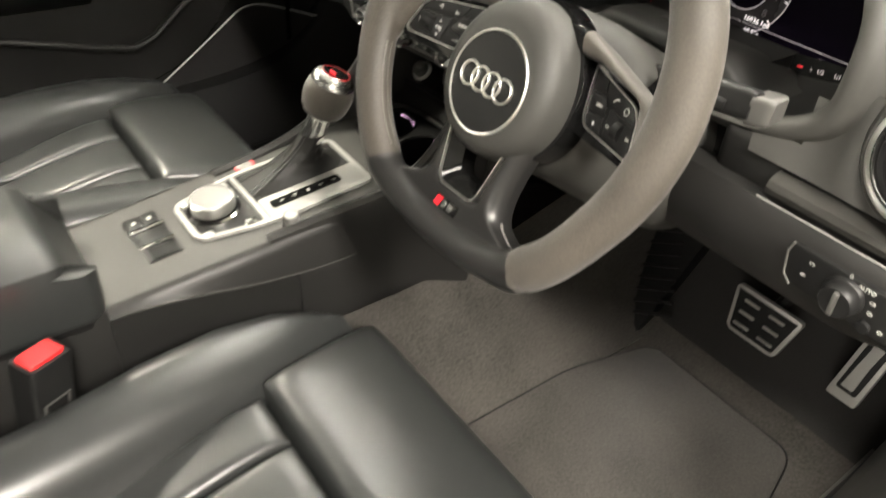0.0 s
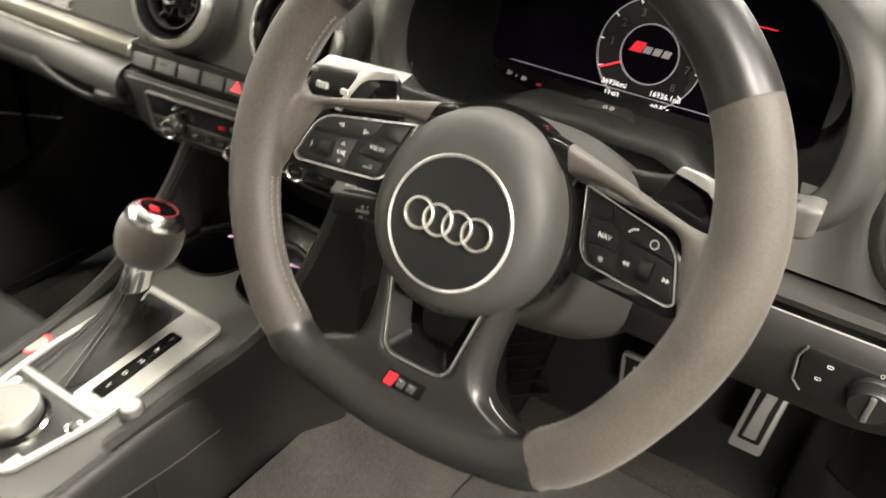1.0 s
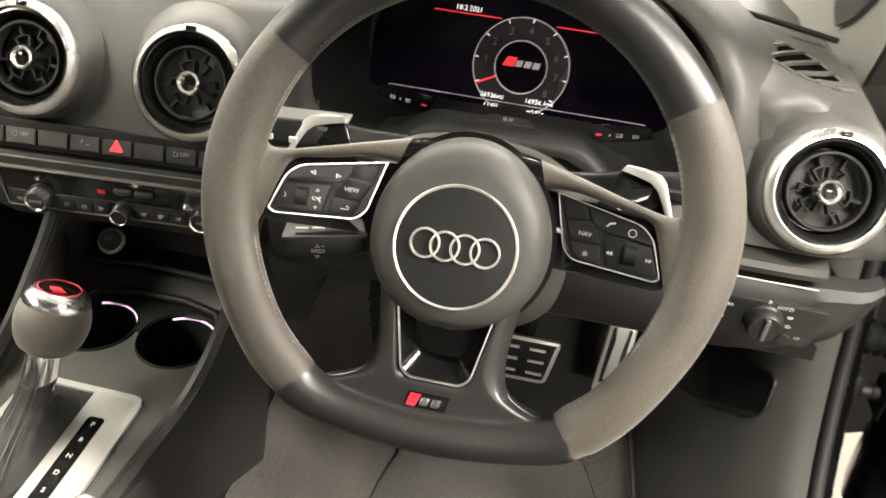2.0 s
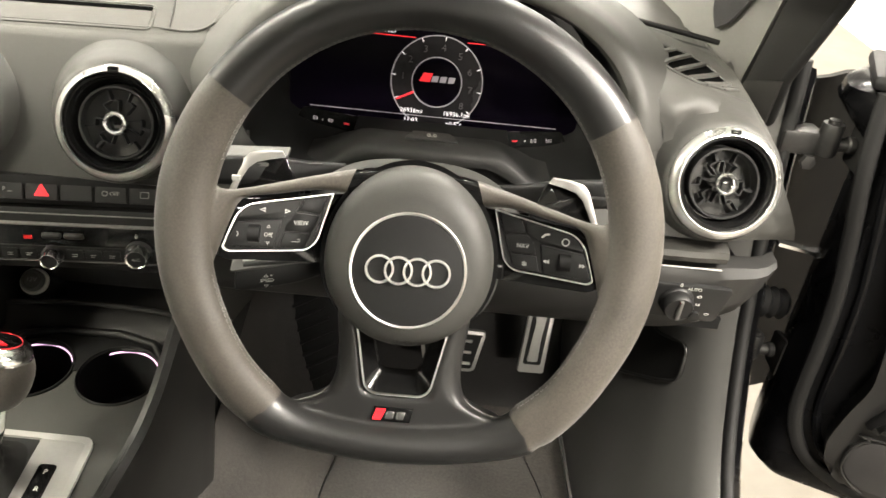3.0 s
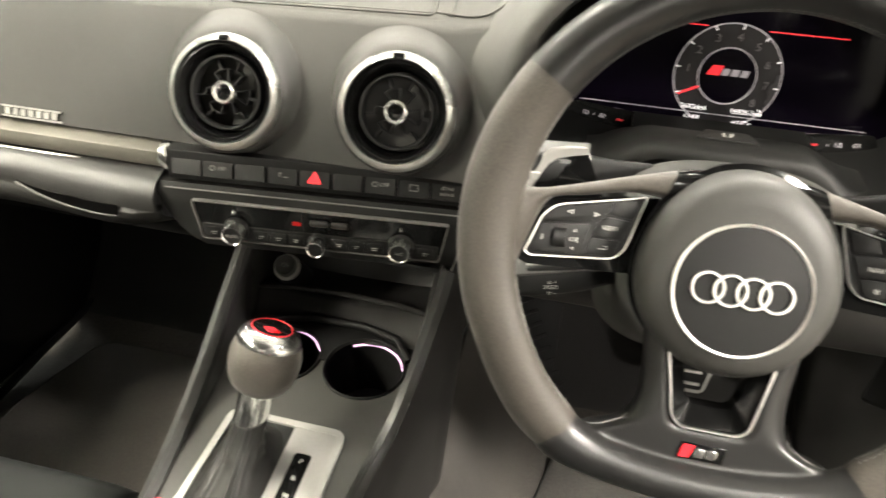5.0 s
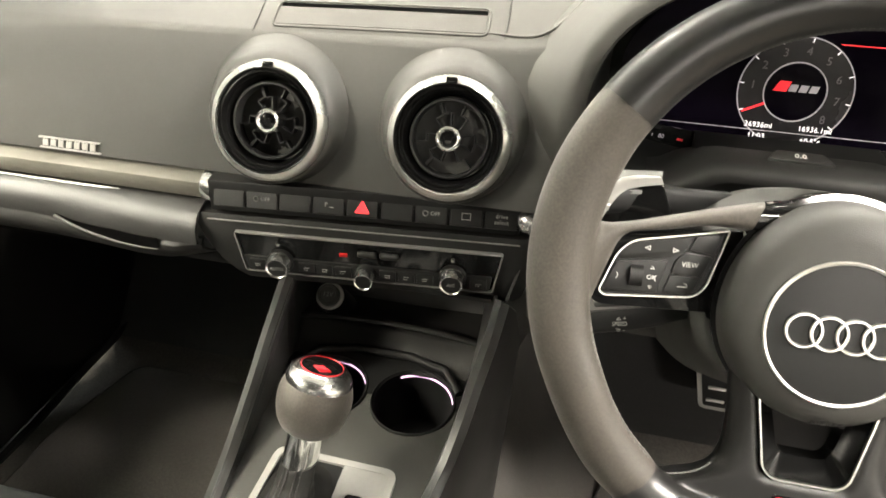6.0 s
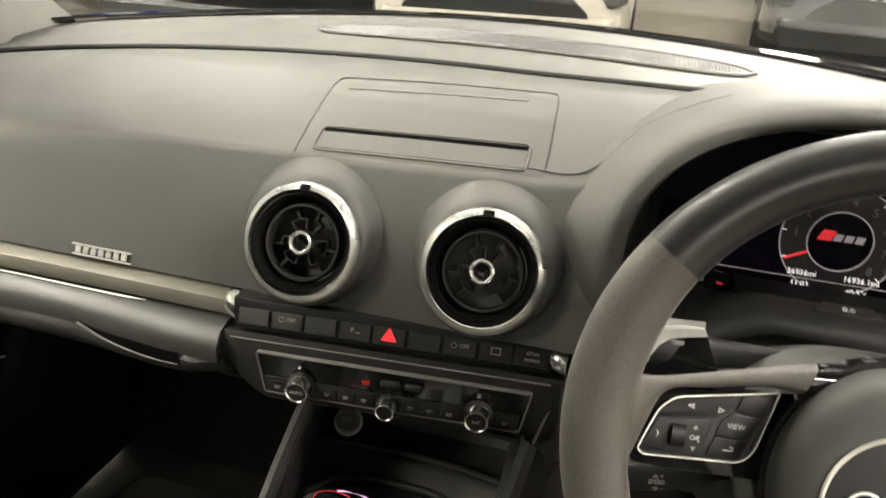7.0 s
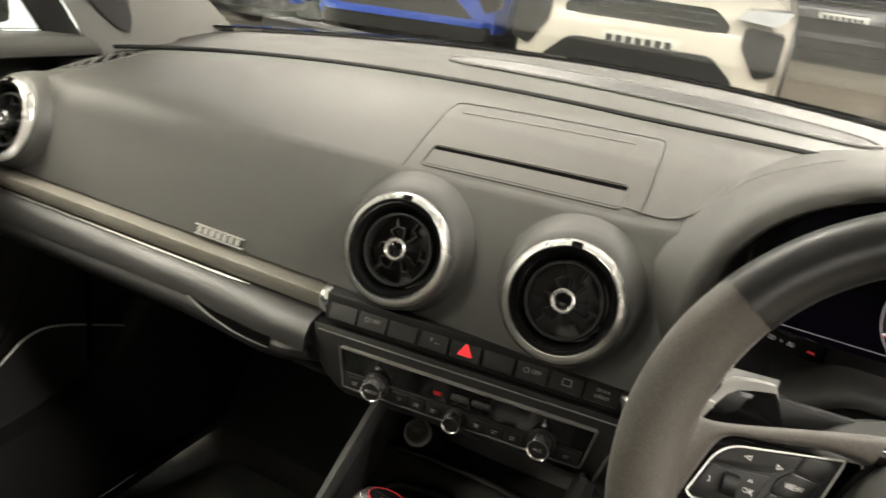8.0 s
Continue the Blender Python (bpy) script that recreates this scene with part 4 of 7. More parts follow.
# airbag cover
rings = []
for f, h in ((1.02, -0.050), (1.02, -0.036), (1.0, -0.024), (0.965, -0.0135), (0.91, -0.0068), (0.84, -0.0030), (0.76, -0.0010), (0.70, 0.0)):
    ring = []
    for k in range(72):
        a = 2 * math.pi * k / 72
        c, s = math.cos(a), math.sin(a)
        ring.append((0.0625 * f * c, 0.006 + (0.072 if s > 0 else 0.061) * f * s, h))
    rings.append(ring)
airbag = part("airbag_cover", loft(rings), DASH, wheel, "domed dark grey airbag cover", at=HUB, sharp=60)
EM = HUB @ Matrix.Translation((0, 0.0047, 0))
part("emblem_disc", lathe([(0.0400, -0.001), (0.0400, 0.0008), (0.0385, 0.0010), (0, 0.0012)], 72), BLACK, airbag, "black emblem disc", at=EM)
part("emblem_ring", lathe([(0.0418, -0.001), (0.0418, 0.0012), (0.0410, 0.0020), (0.0397, 0.0016), (0.0395, -0.001)], 96), SATIN, airbag, "bright ring", at=EM)
for k in range(4):
    part("emblem_loop", lathe([(0.0103, 0.0008), (0.0103, 0.0030), (0.0098, 0.0036), (0.0090, 0.0036), (0.0086, 0.0030), (0.0086, 0.0008)], 48), SATIN, airbag, "bright metal loop", at=EM @ Matrix.Translation((-0.0201 + 0.0134 * k, 0.0, 0.0002 * (k % 2))))
for a, d in ((150, 0.0), (20, 0.0), (268, 0.006)):
    c, q = math.cos(radians(a)), math.sin(radians(a))
    bm = box(-0.0035, 0.0035, -0.0004, 0.0004, 0, 0.0004)
    box(-0.0035, -0.0027, -0.0004, 0.0014, 0, 0.0004, 0, 1, bm)
    part("moulded_mark", bm, DASH_LOW, airbag, "small moulded mark", at=HUB @ Matrix.Translation((0.0545 * c, 0.006 + (0.052 + d) * q, -0.0055 - d)) @ Matrix.Rotation(radians(a - 90 if a < 180 else 0), 4, "Z"))
lettering("AIRBAG", 0.0056, DASH_LOW, "moulded_lettering", airbag, HUB @ Matrix.Translation((0.003, -0.0485, -0.0040)) @ Matrix.Rotation(radians(36), 4, "X"))
part("airbag_collar", loft([[(0.0665 * c, 0.006 + (0.0765 if s > 0 else 0.062) * s, h) for c, s in [(math.cos(2 * math.pi * k / 64), math.sin(2 * math.pi * k / 64)) for k in range(64)]] for h in (-0.055, -0.030)]), GLOSS, wheel, "gloss black collar", at=HUB)

# side spokes with switch panels
SPOKE = spline([(0.0, 0.0765, 0.0, 0.058, -0.0280), (0.036, 0.0738, 0.043, 0.0525, -0.0275), (0.070, 0.0655, 0.072, 0.0535, -0.0240), (0.100, 0.0570, 0.101, 0.0480, -0.0175), (0.124, 0.0505, 0.1195, 0.0450, -0.0120),
                (0.1375, 0.0488, 0.1262, 0.0400, -0.0085), (0.1440, 0.0515, 0.1305, 0.0285, -0.0060), (0.1480, 0.0600, 0.1342, 0.0160, -0.0040), (0.1530, 0.0700, 0.1385, 0.0010, -0.0025), (0.1570, 0.0780, 0.1430, -0.0120, -0.0020), (0.1600, 0.0840, 0.1520, -0.0300, -0.0025)], 4)


def spoke_ring(sx, tx, ty, bx, by, h):
    """A section of a spoke; its edges roll down more softly where it runs into the rim."""
    ring, soft = [], 3.5 - 1.7 * smooth(0.125, 0.150, tx)
    for k in range(15):
        v = k / 14
        ring.append((sx * (tx + (bx - tx) * v), ty + (by - ty) * v, h - 0.013 * (1 - (1 - abs(2 * v - 1) ** soft) ** 0.5)))
    return ring + [(sx * (bx + (tx - bx) * f), by + (ty - by) * f, h - 0.021) for f in (0.12, 0.5, 0.88)]


part("hub_arch", loft([spoke_ring(-1, *r) for r in SPOKE[5:0:-1]] + [spoke_ring(1, *r) for r in SPOKE[:6]]), GLOSS, wheel, "gloss black arch above the airbag cover", at=HUB, sharp=75)
for sx in (-1, 1):
    arms = rim_solid(-55.6, 34.5, 60) if sx > 0 else rim_solid(145.5, 235.6, 60)
    loft([spoke_ring(sx, *r) for r in SPOKE[4:]], arms)
    fused("rim_grip", arms, 0.0012, 14, SUEDE, wheel, "worn grey suede rim grip running into the spoke", HUB)
    POD = HUB @ Matrix(((0.968, 0, 0, 0.0068 * sx), (0, 1, 0, -0.003), (0.30 * sx, 0, 1, -0.0455), (0, 0, 0, 1)))
    pp = [(0.0555, 0.0550), (0.1165, 0.0430), (0.1245, 0.0345), (0.1330, 0.0100), (0.1290, 0.0070), (0.0730, 0.0105), (0.0655, 0.0170)]
    outer = rounded([(sx * x, y) for x, y in pp], [0.002, 0.006, 0.004, 0.002, 0.002, 0.004, 0.006], 3)
    part("panel_base", prism(rounded([(sx * x, y) for x, y in ((0.040, 0.056), (0.121, 0.046), (0.130, 0.035), (0.139, 0.006), (0.132, 0.001), (0.060, 0.002), (0.035, 0.0))], 0.003, 3), -0.040, -0.0125, 0.001), GLOSS, wheel, "gloss black panel base", at=POD)
    part("panel_frame", frame_plate(outer, inset(outer, 0.0008), -0.016, -0.0092), SATIN, wheel, "thin bright frame", at=POD)
    face = part("switch_panel", prism(inset(outer, 0.0012), -0.016, -0.0110, 0.0005), BLACK, wheel, "black switch panel", at=POD)

    def key(corners, label=""):
        return part("key", prism(rounded([(sx * x, y) for x, y in corners], 0.0012, 2), -0.0110, -0.0096, 0.0005), BLACK, face, label, at=POD)

    key([(0.0780, 0.0488), (0.1160, 0.0412), (0.1225, 0.0340), (0.1240, 0.0305), (0.0900, 0.0350), (0.0820, 0.0400)])
    key([(0.0595, 0.0527), (0.0765, 0.0492), (0.0800, 0.0402), (0.0640, 0.0385)])
    key([(0.0645, 0.0372), (0.0815, 0.0385), (0.0870, 0.0335), (0.0895, 0.0245), (0.0700, 0.0240)])
    key([(0.0700, 0.0232), (0.0897, 0.0237), (0.0930, 0.0120), (0.0745, 0.0125)])
    key([(0.0920, 0.0325), (0.1240, 0.0290), (0.1310, 0.0112), (0.0965, 0.0112)])
    part("roller", tube([(sx * 0.1105 + o, 0.0215, -0.0105) for o in (-0.0040, 0.0040)], 0.0066, 16, up=(0, 0, 1)), RUBBER, face, "ribbed roller", at=POD)
    top = POD @ Matrix.Translation((0, 0, -0.0096))
    if sx < 0:
        lettering("VIEW", 0.0045, INK_DIM, "marking", face, top @ Matrix.Translation((-0.0780, 0.0310, 0)))
        lettering("OK", 0.0042, INK_DIM, "marking", face, top @ Matrix.Translation((-0.1010, 0.0210, 0)))
        for cx in (-0.1060, -0.0880):
            s = -1 if cx < -0.1 else 1
            part("arrow", frame_plate([(cx - s * 0.002, 0.0375), (cx + s * 0.002, 0.0392), (cx - s * 0.002, 0.0409)], [(cx - s * 0.0014, 0.0385), (cx + s * 0.0008, 0.0392), (cx - s * 0.0014, 0.0399)], -0.0099, -0.0095), INK_DIM, face, at=POD)
        part("symbol", tube([(-0.0800, 0.0190, -0.0096), (-0.0780, 0.0188, -0.0096), (-0.0778, 0.0170, -0.0096), (-0.0840, 0.0168, -0.0096)], 0.0003, 5), INK_DIM, face, at=POD)
        for ty, d in ((0.0262, 1), (0.0158, -1)):
            part("arrow", frame_plate([(-0.1024, ty), (-0.0996, ty), (-0.1010, ty + d * 0.0022)], [(-0.1018, ty + d * 0.0003), (-0.1002, ty + d * 0.0003), (-0.1010, ty + d * 0.0015)], -0.0099, -0.0095), INK_DIM, face, at=POD)
    else:
        lettering("NAV", 0.0045, INK_DIM, "marking", face, top @ Matrix.Translation((0.0790, 0.0300, 0)))
        lettering("*", 0.009, INK_DIM, "marking", face, top @ Matrix.Translation((0.0815, 0.0150, 0)))
        part("symbol", tube([(0.0925, 0.0378, -0.0095), (0.0945, 0.0402, -0.0095), (0.0980, 0.0410, -0.0095)], 0.0007, 6), INK_DIM, face, at=POD)
        part("symbol", lathe([(0.0022, 0), (0.0022, 0.0004), (0.0029, 0.0004), (0.0029, 0)], 20, closed=True), INK_DIM, face, at=top @ Matrix.Translation((0.1100, 0.0365, -0.0002)))
    for cx in (0.1235, 0.0975):
        side = 1 if cx > 0.11 else -1
        if sx > 0:
            bm = prism([(cx - 0.0020, 0.0190), (cx - 0.0020, 0.0222), (cx + 0.0002, 0.0206)] if side > 0 else [(cx + 0.0020, 0.0190), (cx - 0.0002, 0.0206), (cx + 0.0020, 0.0222)], -0.0099, -0.0095)
            prism([(cx + 0.0002, 0.0190), (cx + 0.0002, 0.0222), (cx + 0.0024, 0.0206)] if side > 0 else [(cx - 0.0002, 0.0190), (cx - 0.0024, 0.0206), (cx - 0.0002, 0.0222)], -0.0099, -0.0095, bm=bm)
            part("symbol", bm, INK_DIM, face, at=POD)
        else:
            part("symbol", tube([(-cx + side * 0.0014 * math.cos(a), 0.0206 + 0.0018 * math.sin(a), -0.0096) for a in [-1.3 + 2.6 * k / 6 for k in range(7)]], 0.00025, 5), INK_DIM, face, at=POD)

# lower spoke with its open centre
LOWER = spline([(0.0360, -0.034, 0.0510, -0.022, 1.0), (0.0335, -0.046, 0.0490, -0.042, 1.0), (0.0300, -0.062, 0.0470, -0.062, 1.0), (0.0272, -0.076, 0.0478, -0.081, 1.0), (0.0255, -0.084, 0.0535, -0.0950, 1.0), (0.0235, -0.0872, 0.0660, -0.1025, 1.0),
                (0.0215, -0.0888, 0.0790, -0.1065, 0.9), (0.0190, -0.0902, 0.0880, -0.1130, 0.5), (0.0140, -0.0908, 0.0740, -0.1200, 0.05), (0.0070, -0.0908, 0.0400, -0.1265, 0.0), (0.0, -0.0908, 0.0, -0.1280, 0.0)], 4)


def lower_ring(sx, ix, iy, ox, oy, roll):
    """A section of the lower spoke from the open centre out to its edge, which rolls over softly."""
    ring, wide = [], math.hypot(ox - ix, oy - iy)
    for k in range(17):
        v = 1 - (1 - k / 16) ** 1.5
        d_out, d_in = wide * (1 - v), wide * v
        fall = 0.0155 * roll * (1 - math.sqrt(max(0.0, 1 - max(0.0, 1 - d_out / 0.017) ** 2)))
        fall += 0.0030 * (1 - math.sqrt(max(0.0, 1 - max(0.0, 1 - d_in / 0.004) ** 2)))
        ring.append((sx * (ix + (ox - ix) * v), iy + (oy - iy) * v, -0.0066 - 0.0012 * v * (1 - roll) - fall))
    return ring + [(sx * (ix + (ox - ix) * v), iy + (oy - iy) * v, -0.034) for v in (0.92, 0.5, 0.02)]


LOW = HUB @ Matrix.Translation((0, 0, -0.0080))
solid = loft([lower_ring(1, *r) for r in LOWER] + [lower_ring(-1, *r) for r in LOWER[-2::-1]])
solid.transform(Matrix.Translation((0, 0, -0.0080)))
rim_solid(233.5, 306.5, 60, solid)
fused("lower_spoke", solid, 0.0012, 16, LEATHER, wheel, "black leather flat rim bottom and lower spoke", HUB)
for sx in (-1, 1):
    bm = bmesh.new()
    for a, b in zip(LOWER[15:26], LOWER[16:27]):
        for f0, f1, e in ((0.1, 0.9, 0.0012), (0.1, 0.9, -0.0012)):
            pts = [(sx * (a[2] + (b[2] - a[2]) * f), a[3] + (b[3] - a[3]) * f, -0.0185 + q) for f, q in ((f0, e), (f1, -e))]
            tube(pts, 0.00033, 5, bm=bm, up=(0.3, 0.5, 0.8))
    part("stitching", bm, THREAD, wheel, "pale grey cross stitching", at=LOW)
vee = rounded([(-0.0345, -0.038), (-0.0250, -0.0860), (-0.0185, -0.0915), (0.0185, -0.0915), (0.0250, -0.0860), (0.0345, -0.038)], [0, 0.004, 0.006, 0.006, 0.004, 0], 4)
vin = inset(vee, 0.0012)
part("spoke_frame", frame_plate(vee, vin, -0.030, -0.0058), SATIN, wheel, "thin bright frame", at=LOW)
vop = rounded([(-0.0235, -0.045), (-0.0160, -0.0740), (-0.0120, -0.0790), (0.0120, -0.0790), (0.0160, -0.0740), (0.0235, -0.045)], [0, 0.004, 0.006, 0.006, 0.004, 0], 4)
part("spoke_insert", loft([[(x, y, -0.0085) for x, y in vin], [(x, y, -0.020) for x, y in vop], [(x, y, -0.036) for x, y in vop]], cap=False), INSERT, wheel, "gloss black insert", at=LOW)
# small mark on the lower rim: red slant and silver bars
mark = part("rim_mark", prism([(-0.0175, -0.1115), (0.0115, -0.1115), (0.0135, -0.1005), (-0.0155, -0.1005)], -0.014, -0.0060, 0.0004), GLOSS, wheel, "small dark badge", at=LOW)
part("red_slant", prism([(-0.0165, -0.1105), (-0.0100, -0.1105), (-0.0065, -0.1015), (-0.0140, -0.1015)], -0.0065, -0.0053), RED, mark, "red slanted field", at=LOW)
for x in (-0.0075, 0.0005):
    part("silver_bar", prism(rounded([(x, -0.1095), (x + 0.0060, -0.1095), (x + 0.0075, -0.1030), (x + 0.0015, -0.1030)], 0.0012, 2), -0.0065, -0.0053, 0.0004), POLISH, mark, at=LOW)

# shift paddles
for sx in (-1, 1):
    p = thing("shift_paddle", HUB @ Vector((sx * 0.108, 0.085, -0.045)), "gloss black shift paddle with bright metal edge behind the wheel", "paddle", "shift paddles")
    poly = rounded([(sx * x, y) for x, y in ((0.080, 0.050), (0.094, 0.080), (0.118, 0.076), (0.123, 0.070), (0.134, 0.040), (0.10, 0.03))], 0.004, 3)
    PD = HUB @ Matrix.Translation((sx * 0.010, -0.003, -0.019))
    part("blade", prism(poly, -0.052, -0.046, 0.001), GLOSS, p, at=PD)
    path = [(0.0945, 0.0800), (0.106, 0.0785), (0.117, 0.0755), (0.1225, 0.0705), (0.1275, 0.0600), (0.1345, 0.0430)]
    rings = []
    for (x, y), w in zip(path, (0.0026, 0.0034, 0.0036, 0.0034, 0.0026, 0.0020)):
        rings.append([(sx * (x + w * a), y + w * b, -0.0455 + 0.003 * c) for a, b, c in ((-0.6, -1, -1), (0.8, 0.9, -1), (0.8, 0.9, 0.6), (0.2, 0.5, 1.0), (-0.6, -1, 0.8))])
    part("edge", loft(rings), SILVER, p, "bright satin edge", at=PD)

# ---- steering column and stalks ----
column = thing("steering_column", (0.3435, 0.12, 0.55), "dark grey steering column cowl with stalks", "steering column")
rings = []
for d, wu, wl, t, b in ((-0.050, 0.058, 0.050, 0.058, 0.048), (-0.062, 0.072, 0.059, 0.070, 0.056), (-0.076, 0.094, 0.063, 0.082, 0.060), (-0.10, 0.097, 0.068, 0.082, 0.064), (-0.16, 0.097, 0.081, 0.076, 0.078), (-0.22, 0.096, 0.093, 0.068, 0.091), (-0.26, 0.096, 0.096, 0.064, 0.096)):
    ring = []
    for k in range(56):
        c, q = math.cos(2 * math.pi * k / 56), math.sin(2 * math.pi * k / 56)
        w = wl + (wu - wl) * smooth(-0.1, 0.5, q)
        ring.append((w * math.copysign(abs(c) ** 0.75, c), (t if q > 0 else b) * math.copysign(abs(q) ** 0.8, q), d))
    rings.append(ring)
part("cowl", loft(rings), DASH, column, "dark grey column cowl", at=HUB, sharp=60)


def stalk(name, root, tip, w, h, label):
    """A stalk whose section grows to a flat squared end."""
    ob = thing(name, root, label, "stalk")
    a, b = Vector(root), Vector(tip)
    t = (b - a).normalized()
    up = Vector((0, 0.30, 0.95)).normalized()
    side = t.cross(up).normalized()
    rings = []
    for f, k in ((0.0, 0.6), (0.25, 0.7), (0.45, 0.95), (0.62, 1.0), (0.93, 0.98), (1.0, 0.86)):
        p = a.lerp(b, f)
        rings.append([p + side * (w * k * x) + up * (h * k * y) for x, y in rounded([(-1, -1), (1, -1), (1, 1), (-1, 1)], 0.5, 3)])
    part("arm", loft(rings), BLACK, ob)
    return ob, side, up, t


ind, side, up, t = stalk("indicator_stalk", (0.285, 0.105, 0.648), (0.170, 0.085, 0.648), 0.011, 0.0115, "black indicator stalk with grey top behind the wheel")
part("top_cover", loft([[Vector((x, 0.0875 + 0.16 * (x - 0.17) + o, 0.6575 + zz)) for o, zz in ((-0.011, -0.002), (0.011, 0.003), (0.011, 0.0055), (-0.010, 0.0005))] for x in (0.171, 0.24)]), GREYPLASTIC, ind, "pale satin top")
for bx, bw in ((0.184, 0.010), (0.205, 0.006)):
    part("symbol", box(bx - bw / 2, bx + bw / 2, 0.0735, 0.0760, 0.6465, 0.6505), INK_DIM, ind)
wip, side, up, t = stalk("wiper_stalk", (0.415, 0.108, 0.640), (0.528, 0.085, 0.663), 0.011, 0.0115, "black wiper stalk with pale top and end behind the wheel")
part("end_cap", loft([[Vector((x, 0.0862 + yy * k, 0.6610 + 0.2 * (x - 0.52) + zz * k)) for yy, zz in rounded([(-0.0112, -0.0120), (0.0112, -0.0100), (0.0112, 0.0120), (-0.0102, 0.0105)], 0.004, 3)] for x, k in ((0.524, 0.94), (0.534, 0.92), (0.539, 0.86), (0.541, 0.72))]), GREYPLASTIC, wip, "pale satin end cap")
part("rocker", box(0.494, 0.506, 0.0735, 0.080, 0.654, 0.661, 0.001), BLACK, wip)
for k in range(4):
    part("symbol", box(0.481, 0.489, 0.0755, 0.0785, 0.6475 + 0.004 * k, 0.6492 + 0.004 * k), INK_DIM, wip)
cru, side, up, t = stalk("cruise_stalk", (0.290, 0.108, 0.574), (0.200, 0.078, 0.567), 0.011, 0.0125, "short black cruise stalk below the indicator stalk")
TOP_KEY = [[Vector((x, 0.0795 + 0.33 * (x - 0.2) + o, 0.5765 + 0.05 * (x - 0.2) + zz)) for o, zz in ((-0.0105 * k, -0.0010), (0.011, 0.0105), (0.011, 0.0125), (-0.0110 * k, 0.0012))] for x, k in ((0.1985, 0.9), (0.2005, 1.0), (0.232, 1.0), (0.262, 0.9), (0.268, 0.5))]
key_top = part("top_key", loft(TOP_KEY), GREYPLASTIC, cru, "pale sloping top with printed marks")
for k in range(4):
    x, o = 0.2115 + 0.0125 * (k % 2), -0.0035 + 0.0065 * (k // 2)
    y, z = 0.0795 + 0.33 * (x - 0.2) + o, 0.5779 + 0.05 * (x - 0.2) + (o + 0.0108) * 0.52
    part("printed_bar", loft([[(x + e * 0.0048, y + 0.33 * e * 0.0048 + w, z + 0.0006 + w * 0.52) for w in (-0.0009, 0.0009)] + [(x + e * 0.0048, y + 0.33 * e * 0.0048 + w, z - 0.001) for w in (0.0009, -0.0009)] for e in (-1, 1)]), INK_DIM, key_top)
SP = facing(0.2270, 0.0752, 0.5670, 17, 17) @ Matrix.Translation((0, 0, 0.0009))
lettering("SPEED", 0.0042, INK_DIM, "marking", cru, SP)
for up, ch in ((0.0040, "+"), (-0.0046, "-")):
    lettering(ch, 0.0042, INK_DIM, "marking", cru, SP @ Matrix.Translation((0.0035, up, 0)))
    d = 1 if up > 0 else -1
    part("arrow", frame_plate([(-0.0028, up - d * 0.001), (0.0012, up - d * 0.001), (-0.0008, up + d * 0.0014)], [(-0.0020, up - d * 0.0006), (0.0004, up - d * 0.0006), (-0.0008, up + d * 0.0008)], -0.0003, 0.0003), INK_DIM, cru, at=SP)
cru.matrix_basis = Matrix.Translation((0, 0, -0.010)) @ cru.matrix_basis
wip.matrix_basis = Matrix.Translation((-0.012, 0.014, -0.007)) @ wip.matrix_basis

# ---- centre console ----
SLOPE = math.atan(0.105)


def deck(x, y, up=0.0):
    return Vector((x, y, 0.341 + 0.105 * y + up))


DECK = Matrix.Translation((0, 0, 0.341)) @ Matrix.Rotation(SLOPE, 4, "X")
console = thing("centre_console", (0, 0, 0.0), "dark grey centre console with silver selector surround", "console")


def deck_width(y):
    return 0.088 + 0.016 * smooth(0.04, 0.2, y) - 0.006 * smooth(-0.1, -0.24, y)


# deck with two round wells for cups
CUPS = [(-0.045, 0.168), (0.047, 0.168)]
CUP_R = 0.041
ys = [-0.27 + 0.55 * i / 24 for i in range(25)]
outer = [(deck_width(y), y) for y in ys] + [(-deck_width(y), y) for y in ys[::-1]]
bm = bmesh.new()
ov = [bm.verts.new((*p, 0)) for p in outer]
edges = [bm.edges.new((ov[i], ov[(i + 1) % len(ov)])) for i in range(len(ov))]
for cx, cy in CUPS:
    cv = [bm.verts.new((cx + CUP_R * math.cos(2 * math.pi * k / 40), cy + CUP_R * math.sin(2 * math.pi * k / 40), 0)) for k in range(40)]
    edges += [bm.edges.new((cv[k], cv[(k + 1) % 40])) for k in range(40)]
bmesh.ops.triangle_fill(bm, use_beauty=True, use_dissolve=False, edges=edges)
part("deck", bm, DASH, console, "dark grey deck", at=DECK)
def flare(y):
    """Depth of the lit upper flank of the console below the deck."""
    for (a, p), (b, q) in zip(FLANK, FLANK[1:]):
        if y <= b:
            return p + (q - p) * max(0.0, y - a) / (b - a)
    return FLANK[-1][1]


